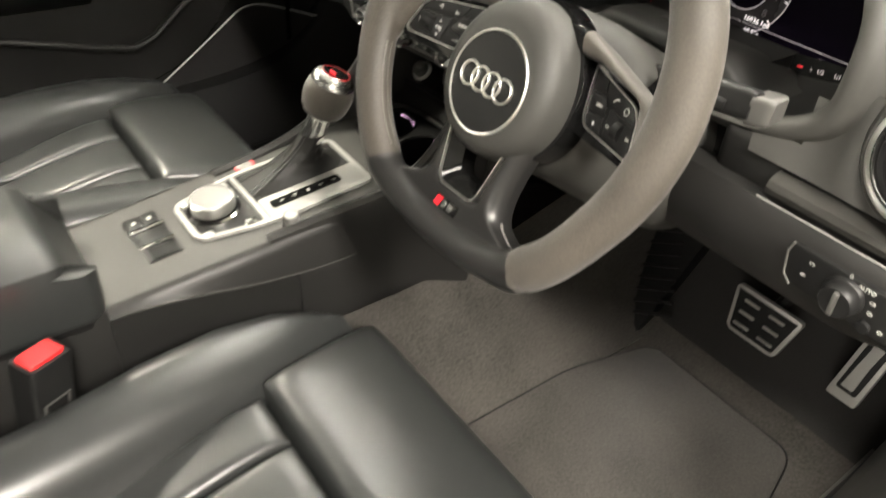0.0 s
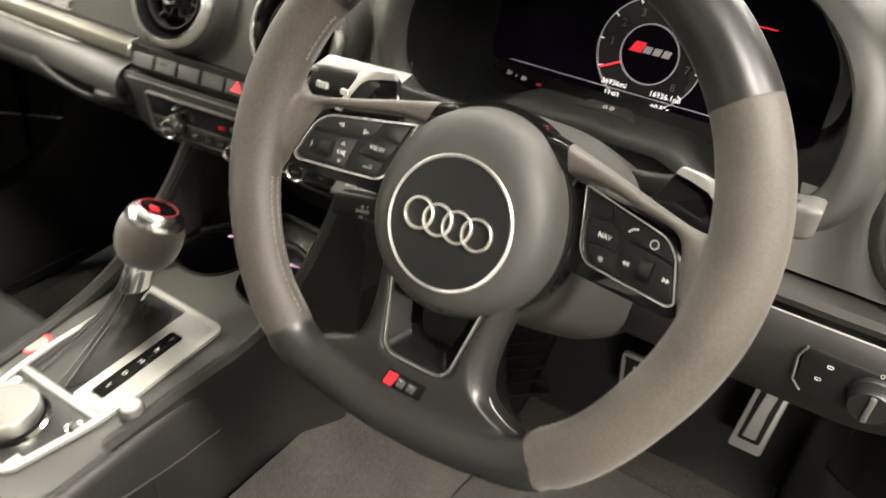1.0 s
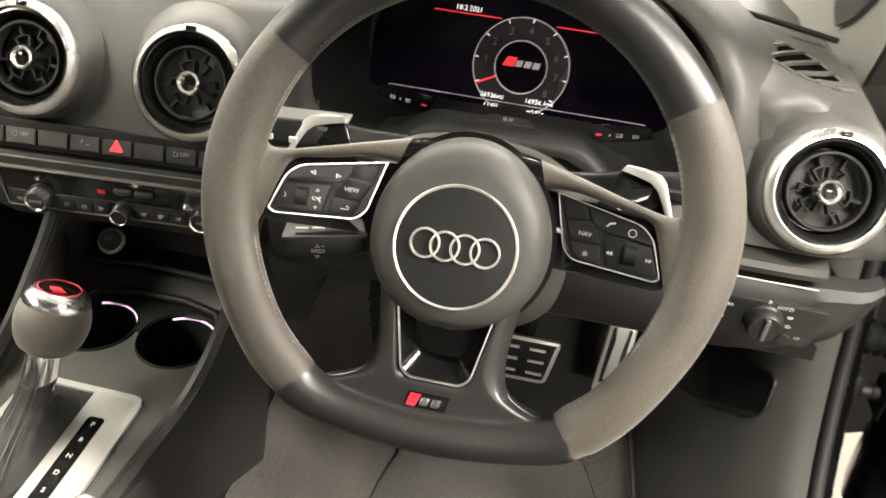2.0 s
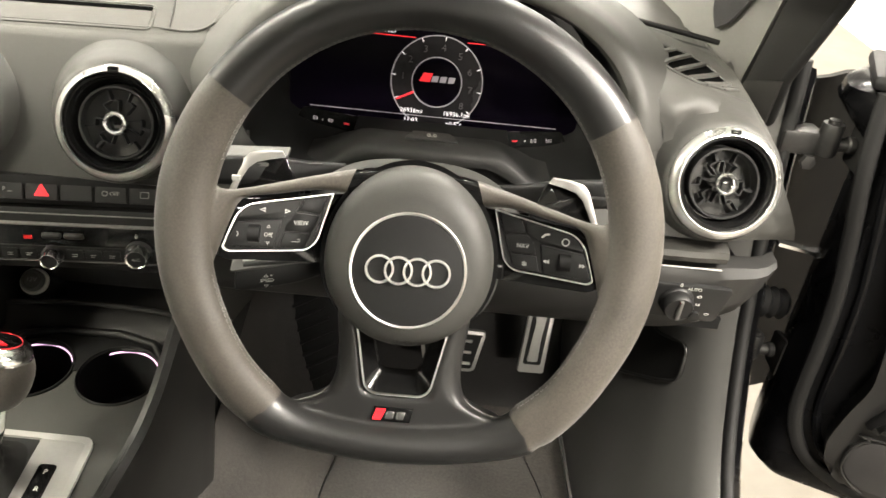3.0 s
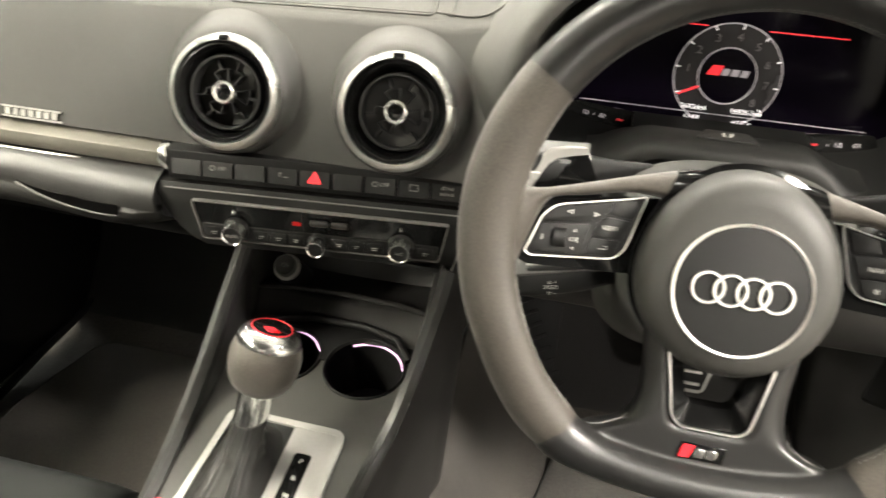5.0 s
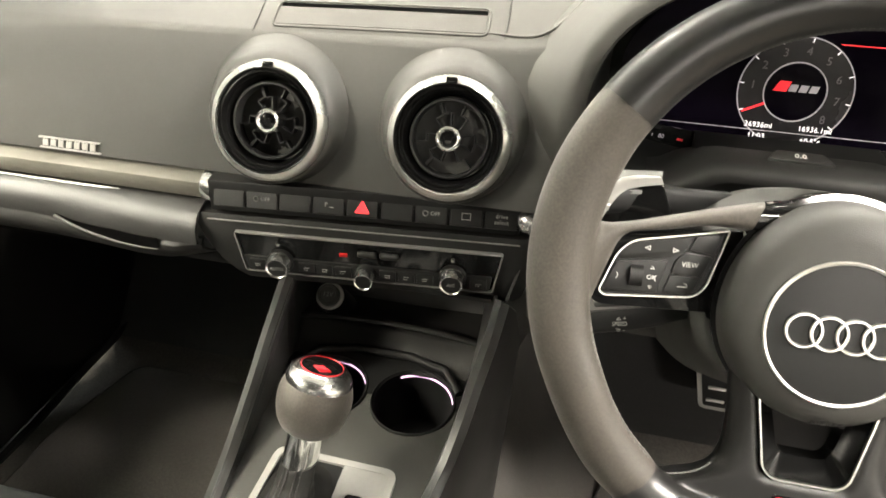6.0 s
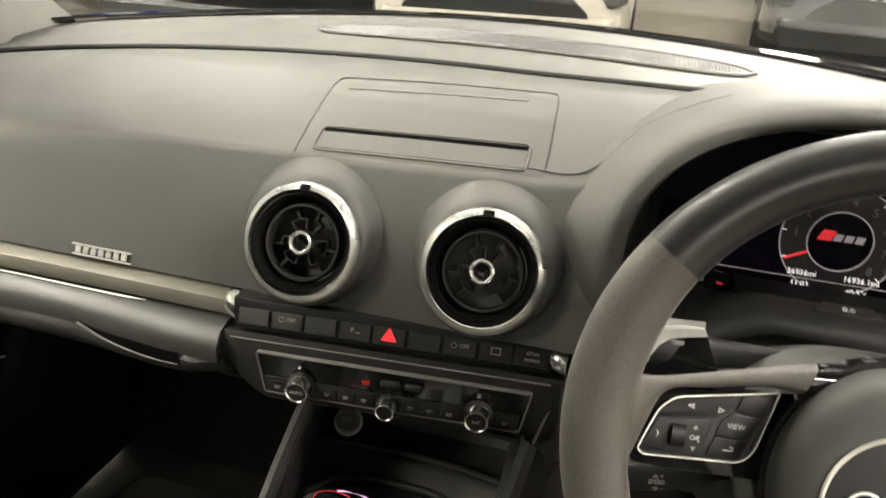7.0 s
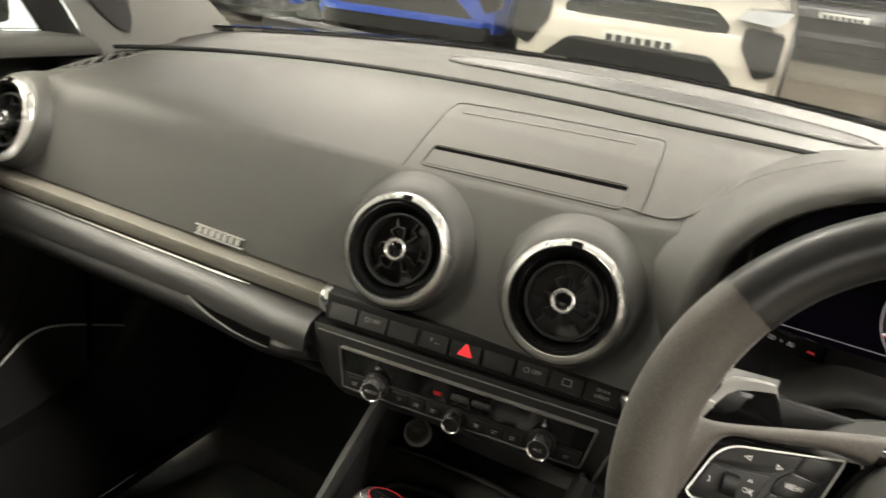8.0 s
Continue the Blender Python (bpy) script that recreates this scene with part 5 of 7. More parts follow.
FLANK = ((-0.27, 0.006), (-0.245, 0.007), (-0.215, 0.0125), (-0.16, 0.025), (-0.098, 0.042), (-0.03, 0.057), (0.10, 0.072), (0.28, 0.08))
for sx in (-1, 1):
    rows, low = [], []
    for y in ys:
        w, d, z = deck_width(y), flare(y), 0.105 * y + 0.341
        rows.append([(sx * (w - 0.001), y, z), (sx * (w + 0.003), y, z - min(0.0012, 0.15 * d)), (sx * (w + 0.007), y, z - min(0.005, 0.4 * d)), (sx * (w + 0.010), y, z - min(0.012, 0.7 * d)), (sx * (w + 0.0145), y, z - d), (sx * (w + 0.0120), y, z - d - 0.002)])
        low.append([(sx * (w + 0.0130), y, z - d - 0.0015), (sx * (w + 0.0085), y, z - d - 0.007), (sx * (w + 0.010), y, 0.5 * (z - d) + 0.07), (sx * (w + 0.018), y, 0.12), (sx * (w + 0.035), y, 0.05), (sx * (w + 0.04), y, 0.0)])
    part("side_wall", sheet(rows, thick=0.003, down=(-sx, 0, 0)), DASH_LOW, console, "dark grey console flank")
    # a dark lower piece, its colour deepened further for the shade there
    part("side_skirt", sheet(low, thick=0.003, down=(-sx, 0, 0)), SHELF, console, "black lower side of the console")
for cx, cy in CUPS:
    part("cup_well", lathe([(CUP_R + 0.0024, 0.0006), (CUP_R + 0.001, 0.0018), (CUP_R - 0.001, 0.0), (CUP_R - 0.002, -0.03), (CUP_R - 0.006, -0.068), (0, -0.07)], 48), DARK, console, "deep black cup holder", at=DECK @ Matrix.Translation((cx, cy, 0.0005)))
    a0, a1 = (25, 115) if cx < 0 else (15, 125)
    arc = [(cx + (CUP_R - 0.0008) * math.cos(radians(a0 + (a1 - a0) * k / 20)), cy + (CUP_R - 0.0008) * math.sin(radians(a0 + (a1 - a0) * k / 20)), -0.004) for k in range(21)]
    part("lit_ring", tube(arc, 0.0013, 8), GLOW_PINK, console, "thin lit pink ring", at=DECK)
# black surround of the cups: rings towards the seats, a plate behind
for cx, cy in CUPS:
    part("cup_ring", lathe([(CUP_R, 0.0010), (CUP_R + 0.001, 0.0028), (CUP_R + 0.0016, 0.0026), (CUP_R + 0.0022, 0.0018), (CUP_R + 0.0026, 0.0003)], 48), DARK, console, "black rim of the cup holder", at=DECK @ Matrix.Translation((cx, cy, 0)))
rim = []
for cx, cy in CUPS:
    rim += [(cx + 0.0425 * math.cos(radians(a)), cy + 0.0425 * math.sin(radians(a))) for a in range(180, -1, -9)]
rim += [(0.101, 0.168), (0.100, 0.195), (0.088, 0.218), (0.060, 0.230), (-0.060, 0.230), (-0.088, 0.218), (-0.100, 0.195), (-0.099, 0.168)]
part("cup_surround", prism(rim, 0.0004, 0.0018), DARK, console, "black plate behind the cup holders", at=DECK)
part("cup_back_rim", tube([(-0.088, 0.185, 0.004), (-0.070, 0.212, 0.006), (-0.03, 0.222, 0.007), (0.03, 0.222, 0.007), (0.070, 0.212, 0.006), (0.090, 0.185, 0.004)], 0.0045, 10), RUBBER, console, "raised black rim behind the cups", at=DECK)

# moulded line along the console side
part("side_line", tube([(deck_width(y) + 0.0145, y, 0.105 * y + 0.341 - flare(y)) for y in ys[1:14]], 0.0011, 6), DASH, console, "raised line along the console side")
# rails that climb from the deck to the stack, and the tray between them
for sx in (-1, 1):
    top = RAILS[sx]
    rows = []
    for x, y, z in top:
        rows.append([(sx * (x - 0.010), y + 0.006, z - 0.004), (sx * (x - 0.009), y, z + 0.001), (sx * (x - 0.004), y - 0.003, z + 0.003), (sx * (x + 0.003), y - 0.002, z), (sx * (x + 0.008), y + 0.012, z - 0.016), (sx * (x + 0.012), y + 0.03, z - 0.06), (sx * (deck_width(y) + 0.024), y + 0.03, 0.14), (sx * (deck_width(y) + 0.043), y + 0.03, 0.0)])
    part("rail", sheet(rows, thick=0.004, down=(-sx * 0.5, 0.8, 0)), RAIL, console, "sloping rail up to the stack")
    inner = [[(sx * (x - 0.011), y + 0.004, z - 0.002) for x, y, z in top], [(sx * 0.100, y * 0.3 + 0.22, 0.36 + (z - 0.347) * 0.95) for x, y, z in top], [(sx * 0.095, 0.33, 0.36 + (z - 0.347) * 0.9) for x, y, z in top]]
    part("tray_wall", sheet(inner, thick=0.003, down=(sx, 0, 0)), CONSOLE, console, "dark inner wall of the tray")
tray = [[(x, y, z + 0.004 * (x / 0.11) ** 2) for x in [-0.112 + 0.224 * j / 12 for j in range(13)]] for y, z in ((0.205, 0.362), (0.225, 0.366), (0.235, 0.385), (0.250, 0.386), (0.275, 0.378), (0.30, 0.380), (0.314, 0.41), (0.320, 0.50))]
part("tray", sheet(tray, thick=0.003), CONSOLE, console, "dark storage tray below the climate panel", sharp=60)
part("tray_lip", tube([(-0.108, 0.236, 0.389), (-0.06, 0.240, 0.393), (0, 0.242, 0.394), (0.06, 0.240, 0.393), (0.108, 0.236, 0.389)], 0.0035, 8), DASH_LOW, console, "rounded tray lip")
part("tray_roof", box(-0.118, 0.118, 0.175, 0.33, 0.487, 0.491), BLACK, console)
plug = thing("power_socket", (-0.072, 0.262, 0.402), "chrome-rimmed round power socket plug in the tray", "socket")
m = facing(-0.067, 0.245, 0.413, 46, 4)
part("barrel", lathe([(0.0165, -0.055), (0.0165, 0.002), (0.0150, 0.004)], 32), BLACK, plug, at=m)
# rim painted pale in place of the light that chrome would reflect
part("rim", lathe([(0.0150, 0.002), (0.0148, 0.008), (0.0135, 0.0095), (0.0115, 0.008)], 40), LIT_METAL, plug, "pale rim with the chrome's shine in its colour", at=m)
part("cap", lathe([(0.0118, 0.004), (0.0118, 0.014), (0.0105, 0.016), (0.0085, 0.0155), (0.0080, 0.0145), (0, 0.0145)], 32), BEZEL, plug, "satin grey cap", at=m)
lettering("12V", 0.007, INK_DIM, "marking", plug, m @ Matrix.Translation((0, 0, 0.0150)))

# silver surround on the deck
po = rounded([(0.058, 0.082), (-0.060, 0.084), (-0.064, -0.060), (-0.046, -0.142), (-0.036, -0.150), (0.030, -0.150), (0.042, -0.142), (0.060, -0.060)], [0.012, 0.012, 0.03, 0.008, 0.006, 0.006, 0.008, 0.03], 4)
fo = po
fi = inset(po, 0.0065)
surround = part("selector_surround", frame_plate(fo, fi, -0.001, 0.0042), SILVER, console, "bright satin selector surround", at=DECK)
part("gate_bar", box(-0.060, 0.056, -0.068, -0.062, 0.0, 0.0040, 0.0006), SILVER, surround, at=DECK)
part("gear_plate", prism(rounded([(0.010, -0.060), (0.055, -0.060), (0.053, 0.077), (0.008, 0.078)], 0.003, 3), -0.001, 0.0036, 0.0006), SILVER, surround, "bright satin gear plate", at=DECK)
strip = part("gear_strip", prism(rounded([(0.021, -0.050), (0.0375, -0.050), (0.0365, 0.048), (0.020, 0.048)], 0.004, 3), 0.0030, 0.0044, 0.0004), GLOSS, surround, "black gear position strip", at=DECK)
for k, ch in enumerate("PRNDS"):
    lettering(ch, 0.0068, INK_LETTER, "marking", strip, DECK @ Matrix.Translation((0.029, 0.039 - 0.0185 * k, 0.0047)))
part("gate_floor", prism(rounded([(-0.058, -0.060), (0.009, -0.060), (0.007, 0.077), (-0.056, 0.078)], 0.004, 3), -0.004, 0.0012), BLACK, surround, at=DECK)
part("dial_bed", prism(inset(rounded([(0.052, -0.068), (-0.056, -0.068), (-0.042, -0.140), (-0.034, -0.145), (0.028, -0.145), (0.038, -0.140)], 0.004, 3), 0.001), -0.004, 0.0016), DASH_LOW, surround, "dark dial bed", at=DECK)
dial = thing("control_dial", deck(-0.004, -0.110), "large satin aluminium rotary control dial on the console", "dial")
D = DECK @ Matrix.Translation((-0.004, -0.110, 0.0))
part("base", lathe([(0.0330, 0.001), (0.0325, 0.006), (0.0290, 0.008)], 56), CHROME, dial, "polished base ring", at=D)
part("neck", lathe([(0.0265, 0.006), (0.0260, 0.010)], 48), BLACK, dial, at=D)
part("grip", lathe([(0.0262, 0.009), (0.0275, 0.011), (0.0275, 0.0225), (0.0262, 0.0245), (0.0245, 0.0250)], 64), KNURL, dial, "knurled aluminium grip", at=D)
part("top", lathe([(0.0248, 0.0246), (0.020, 0.0240), (0, 0.0238)], 56), PALE, dial, "satin top plate", at=D)
for sx in (-1, 1):
    part("dial_key", box(sx * 0.044 - 0.006, sx * 0.044 + 0.006, -0.090, -0.076, 0.001, 0.006, 0.0015), CHROME if sx > 0 else SATIN, surround, "small bright key", at=DECK)
    part("dial_key", box(sx * 0.036 - 0.005, sx * 0.036 + 0.005, -0.140, -0.128, 0.001, 0.005, 0.0015), SATIN, surround, "small bright key", at=DECK)
# start button with red ring, volume knob
start = thing("start_button", deck(-0.076, -0.038), "round start button with red ring on the console", "button")
S = DECK @ Matrix.Translation((-0.0755, -0.038, 0))
part("ring", lathe([(0.0135, 0.0), (0.0135, 0.0018), (0.0122, 0.0026), (0.0110, 0.0018), (0.0110, 0.0)], 40), RED, start, "red ring", at=S)
part("cap", lathe([(0.0110, 0.0), (0.0110, 0.0016), (0.0100, 0.0022), (0, 0.0020)], 40), PALE, start, "grey cap", at=S)
vol = thing("volume_knob", deck(0.072, -0.043), "small satin metal volume knob on the console", "knob")
S = DECK @ Matrix.Translation((0.0715, -0.043, 0))
part("collar", lathe([(0.0120, 0.0), (0.0115, 0.003)], 32), BLACK, vol, at=S)
part("grip", lathe([(0.0098, 0.002), (0.0102, 0.010), (0.0095, 0.0125), (0.0078, 0.0130)], 40), BEZEL, vol, "knurled satin grip", at=S)
part("top", lathe([(0.0080, 0.0127), (0, 0.0124)], 32), SILVER, vol, at=S)
# switch group behind the dial
bank = thing("console_switches", deck(-0.005, -0.19), "group of small black and silver console switches", "switch")
part("tray", prism(rounded([(-0.052, -0.212), (0.040, -0.207), (0.040, -0.166), (-0.052, -0.170)], 0.004, 3), -0.002, 0.0012), BLACK, bank, at=DECK)
part("switch", box(-0.050, -0.026, -0.207, -0.190, 0.001, 0.0040, 0.001), BLACK, bank, at=DECK)
part("switch", box(-0.050, -0.026, -0.188, -0.172, 0.001, 0.0040, 0.001), BLACK, bank, at=DECK)
part("bright_bar", box(-0.024, -0.019, -0.209, -0.168, 0.001, 0.0050, 0.001), CHROME, bank, "chrome bar", at=DECK)
part("brake_switch", box(-0.017, 0.010, -0.204, -0.170, 0.001, 0.0035, 0.001), BLACK, bank, at=DECK)
part("bright_bar", box(0.011, 0.015, -0.209, -0.168, 0.001, 0.0060, 0.001), CHROME, bank, "chrome bar", at=DECK)
part("socket_hole", box(0.017, 0.038, -0.202, -0.170, 0.001, 0.002), DARK, bank, at=DECK)
for cy in (-0.199, -0.180):
    part("marking", box(-0.041, -0.035, cy - 0.002, cy + 0.002, 0.004, 0.0044), INK_DIM, bank, at=DECK)
# rear part of the console and the armrest
part("rear_deck", box(-0.084, 0.084, -0.80, -0.246, 0.02, 0.309, 0.008), DASH_LOW, console)
arm = thing("armrest", (0, -0.4, 0.31), "padded black leather centre armrest", "armrest")
rings = []
for y, k in ((-0.268, 0.80), (-0.272, 0.92), (-0.285, 1.0), (-0.50, 1.0), (-0.60, 0.98), (-0.615, 0.9)):
    rings.append([(0.008 + 0.088 * k * x, y + (0.030 * (z > 0.375) * (y > -0.3)) * -1, 0.352 + (z - 0.352) * k) for x, z in rounded([(-1, 0.312), (1, 0.312), (1.0, 0.392), (-1.0, 0.392)], 0.018, 5)])
rings = [[(x, y, z) for x, y, z in r] for r in rings]
part("cushion", loft(rings), SEAT, arm, "black leather cushion", sharp=60)

for sx in (-1, 1):
    part("piping", tube(spline([(0.008 + sx * 0.070, -0.292, 0.380), (0.008 + sx * 0.074, -0.33, 0.3895), (0.008 + sx * 0.074, -0.48, 0.3920), (0.008 + sx * 0.072, -0.60, 0.386)], 4), 0.0014, 6), LEATHER, arm, "stitched leather piping")
part("lid_base", box(-0.076, 0.092, -0.600, -0.285, 0.300, 0.318, 0.004), BLACK, arm, "black plastic lid base")

# ---- gear selector ----
sel = thing("gear_selector", deck(-0.018, 0.03), "gear selector with suede ball knob, metal collar and leather boot", "gear selector")
base, head = Vector((-0.022, 0.020, 0.352)), Vector((-0.004, 0.052, 0.452))
axis = (head - base).normalized()
# boot: soft leather gathered into the collar
rings = []
for i in range(33):
    t = i / 32
    c = Vector((-0.024, 0.004, 0.343)).lerp(base.lerp(head, 0.46), t)
    wx, wy = 0.0165 * (1 - t) ** 3.2 + 0.0155 + 0.006 * max(0, 0.25 - t), 0.052 * (1 - t) ** 2.6 + 0.0165
    ring = []
    for k in range(40):
        a = 2 * math.pi * k / 40
        sq = 0.62 + 0.38 * t
        fold = 1 + (0.050 * math.sin(5 * a + 3 * t) + 0.030 * math.sin(11 * a - 4 * t) + 0.030 * math.sin(26 * t + 2.6 * math.sin(a + 0.6))) * (1 - t) * t * 4
        ring.append(c + Vector((wx * fold * math.copysign(abs(math.cos(a)) ** sq, math.cos(a)), wy * fold * math.copysign(abs(math.sin(a)) ** sq, math.sin(a)), 0.105 * wy * math.sin(a) * (1 - t) + 0.004 * math.sin(3 * a + 9 * t) * t * (1 - t))))
    rings.append(ring)
part("boot", loft(rings), BOOT, sel, "black leather boot gathered in folds", sharp=70)
for a in (radians(-60), radians(-76), radians(-104), radians(-120)):
    path = []
    for i in range(15):
        t = i / 14
        c = Vector((-0.024, 0.004, 0.343)).lerp(base.lerp(head, 0.46), t)
        wx, wy = 0.0165 * (1 - t) ** 3.2 + 0.0155 + 0.006 * max(0, 0.25 - t), 0.052 * (1 - t) ** 2.6 + 0.0165
        sq = 0.62 + 0.38 * t
        path.append(c + Vector((wx * math.copysign(abs(math.cos(a)) ** sq, math.cos(a)), wy * math.copysign(abs(math.sin(a)) ** sq, math.sin(a)), 0.002 + 0.105 * wy * math.sin(a) * (1 - t))))
    part("boot_seam", tube(path, 0.0006, 6), LEATHER, sel)
KN = Matrix.Translation(head) @ axis.to_track_quat("Z", "Y").to_matrix().to_4x4()
part("collar", lathe([(0.0150, -0.066), (0.0148, -0.052), (0.0150, -0.034), (0.0165, -0.028), (0.012, -0.026)], 40), CHROME, sel, "polished metal collar", at=KN)
part("ball", lathe([(0.0150, -0.031), (0.0190, -0.0295), (0.0240, -0.0255), (0.0280, -0.0185), (0.0303, -0.0095), (0.0312, -0.001), (0.0308, 0.006), (0.0293, 0.012), (0.0272, 0.0165)], 48), SUEDE, sel, "grey suede ball", at=KN)
cap = part("cap", lathe([(0.0272, 0.0150), (0.0278, 0.0175), (0.0262, 0.0225), (0.0230, 0.0265), (0.0185, 0.0290), (0.0175, 0.0292)], 48), POLISH, sel, "polished metal cap", at=KN)
part("cap_disc", lathe([(0.0176, 0.0290), (0.0176, 0.0294), (0, 0.0302)], 40), GLOSS, cap, at=KN)
part("cap_ring", lathe([(0.0180, 0.0288), (0.0178, 0.0298), (0.0173, 0.0299), (0.0171, 0.0294)], 48), RED, cap, "red ring", at=KN)
part("cap_mark", prism([(-0.012, 0.001), (-0.002, 0.001), (0.002, 0.008), (-0.008, 0.009)], 0.0296, 0.0308), RED, cap, "red mark", at=KN)

# ---- seats ----
def seat_height(x, y):
    return 0.252 + 0.018 * math.exp(-((y + 0.07) / 0.07) ** 2) - 0.05 * smooth(-0.16, -0.45, y) * 0.9


def car_seat():
    ob = thing("car_seat", (0.345, -0.25, 0.02), "black leather bucket seat with raised side bolsters", "car seat", "front seats")
    part("thigh_panel", pad([(0.172, 0.012), (0.518, 0.012), (0.472, -0.158), (0.218, -0.158)], lambda x, y: 0.272 - 0.08 * (y + 0.158) - 0.7 * max(0.0, y + 0.158) ** 2, 0.016, 9, crown=lambda u, v: -0.016 * max(0, 0.18 - v) ** 2 * 9), SEAT, ob, "smooth thigh panel")
    for x0, x1, w0, w1 in ((0.222, 0.292, 0.252, 0.298), (0.296, 0.394, 0.302, 0.388), (0.398, 0.468, 0.392, 0.438)):
        part("centre_panel", pad([(x0, -0.164), (x1, -0.164), (w1, -0.50), (w0, -0.50)], lambda x, y: seat_height(x, y) - 0.002, 0.014, 9), SEAT, ob, "padded centre panel")
    for sx in (-1, 1):
        rings = []
        for y, out, inn, top in ((-0.022, 0.172, 0.160, 0.236), (-0.030, 0.186, 0.158, 0.252), (-0.060, 0.216, 0.153, 0.262), (-0.11, 0.234, 0.138, 0.274), (-0.17, 0.238, 0.123, 0.284), (-0.26, 0.224, 0.110, 0.290), (-0.36, 0.200, 0.097, 0.292), (-0.46, 0.190, 0.090, 0.290), (-0.52, 0.186, 0.088, 0.28)):
            mid = (out + inn) / 2
            sec = [(inn, 0.12), (inn, top - 0.045), (inn + 0.010, top - 0.022), (inn + 0.026, top - 0.007), (mid + 0.006, top), (mid + 0.03 * (out - inn) / 0.13, top - 0.004), (out - 0.012, top - 0.022), (out, top - 0.055), (out - 0.006, 0.16), (out - 0.012, 0.10)]
            rings.append([(0.345 + sx * x, y, z) for x, z in sec])
        part("side_bolster", loft(rings), SEAT, ob, "raised leather side bolster", sharp=70)
    part("seat_base", box(0.150, 0.540, -0.50, -0.035, 0.06, 0.215, 0.03, 3), BLACK, ob, "black seat base")
    for rx in (0.14, 0.535):
        part("seat_rail", box(rx, rx + 0.02, -0.50, -0.04, 0.004, 0.07, 0.004), SATIN, ob, "metal seat rail")
    rings = []
    for z, y, w, d in ((0.20, -0.52, 0.235, 0.07), (0.30, -0.55, 0.25, 0.08), (0.5, -0.60, 0.25, 0.08), (0.7, -0.655, 0.225, 0.07), (0.85, -0.70, 0.16, 0.06), (0.98, -0.735, 0.13, 0.05), (1.02, -0.745, 0.11, 0.035)):
        rings.append([(0.345 + w * x, y + d * yy, z) for x, yy in rounded([(-1, -1), (1, -1), (1, 1), (0.6, 0.6), (-0.6, 0.6), (-1, 1)], 0.3, 4)])
    part("backrest", loft(rings), SEAT, ob, "black leather backrest with built-in headrest", sharp=60)
    return ob


driver_seat = car_seat()
copy_thing(driver_seat, pose(-0.345, -0.198, 0.02))

buckle = thing("seat_belt_buckle", (0.13, -0.345, 0.25), "black seat belt buckle with red release button", "buckle")
BK = Matrix.Translation((0.150, -0.352, 0.296)) @ Matrix.Rotation(radians(-8), 4, "X") @ Matrix.Rotation(radians(28), 4, "Z") @ Matrix.Diagonal((1.2, 1.2, 1.05, 1))
part("body", loft([[(x * k, y * k, z) for x, y in rounded([(-0.0135, -0.0195), (0.0135, -0.0195), (0.0135, 0.0195), (-0.0135, 0.0195)], 0.004, 4)] for z, k in ((-0.11, 0.92), (-0.06, 0.98), (0.040, 1.0), (0.0455, 0.96))]), BLACK, buckle, at=BK)
part("release_button", loft([[(x * k, y * k, z) for x, y in rounded([(-0.0098, -0.0155), (0.0098, -0.0155), (0.0098, 0.0155), (-0.0098, 0.0155)], 0.003, 3)] for z, k in ((0.030, 1.0), (0.0470, 1.0), (0.0485, 0.93))]), BUCKLE_RED, buckle, "red release button", at=BK)
part("label_window", box(0.0130, 0.0142, -0.010, 0.010, -0.022, 0.000), DARK, buckle, at=BK)
part("label_frame", frame_plate([(-0.012, -0.012), (0.012, -0.012), (0.012, 0.013), (-0.012, 0.013)], [(-0.010, -0.010), (0.010, -0.010), (0.010, 0.011), (-0.010, 0.011)], 0.0, 0.001), GREYPLASTIC, buckle, at=BK @ Matrix(((0, 0, 1, 0.0132), (1, 0, 0, 0), (0, 1, 0, -0.012), (0, 0, 0, 1))))

# ---- floor, mats and pedals ----
rows, toe = [], []
for i in range(41):
    x = -0.72 + 1.44 * i / 40
    tun = 0.10 * math.exp(-(x / 0.15) ** 4)
    rows.append([(x, y, z + tun + 0.004 * noise.noise((x * 9, y * 9, 0))) for y, z in ((-1.6, -0.005), (-0.8, -0.004), (-0.3, -0.003), (0.0, 0.0), (0.2, 0.0), (0.4, 0.0), (0.50, 0.005), (0.545, 0.028))])
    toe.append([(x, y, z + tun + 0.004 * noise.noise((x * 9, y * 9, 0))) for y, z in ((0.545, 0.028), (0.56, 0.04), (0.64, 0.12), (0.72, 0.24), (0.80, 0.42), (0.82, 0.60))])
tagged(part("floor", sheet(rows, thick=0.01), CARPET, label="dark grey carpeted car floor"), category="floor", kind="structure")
# shade behind the pedals comes from the darkened carpet colour
tagged(part("toe_board", sheet(toe, thick=0.01), CARPET_SHADED, label="carpet rising behind the pedals, darkened for shade"), category="carpet", kind="structure")
for sx in (-1, 1):
    rows = [[(sx * (0.115 + 0.005 * i), y, z) for i, z in enumerate((0.20 + 0.1 * smooth(0.1, 0.6, y), 0.15, 0.09, 0.045, 0.018, 0.006))] for y in [-0.5 + 0.13 * k for k in range(10)]]
    rows = [[(sx * (0.118 + 0.026 * i - 0.0 * y), y, z) for i, (_, _, z) in enumerate(r)] for r, y in zip(rows, [-0.5 + 0.13 * k for k in range(10)])]
    tagged(part("tunnel_carpet", sheet(rows, thick=0.004), CARPET, label="dark carpet up the side of the tunnel"), category="carpet", kind="structure")
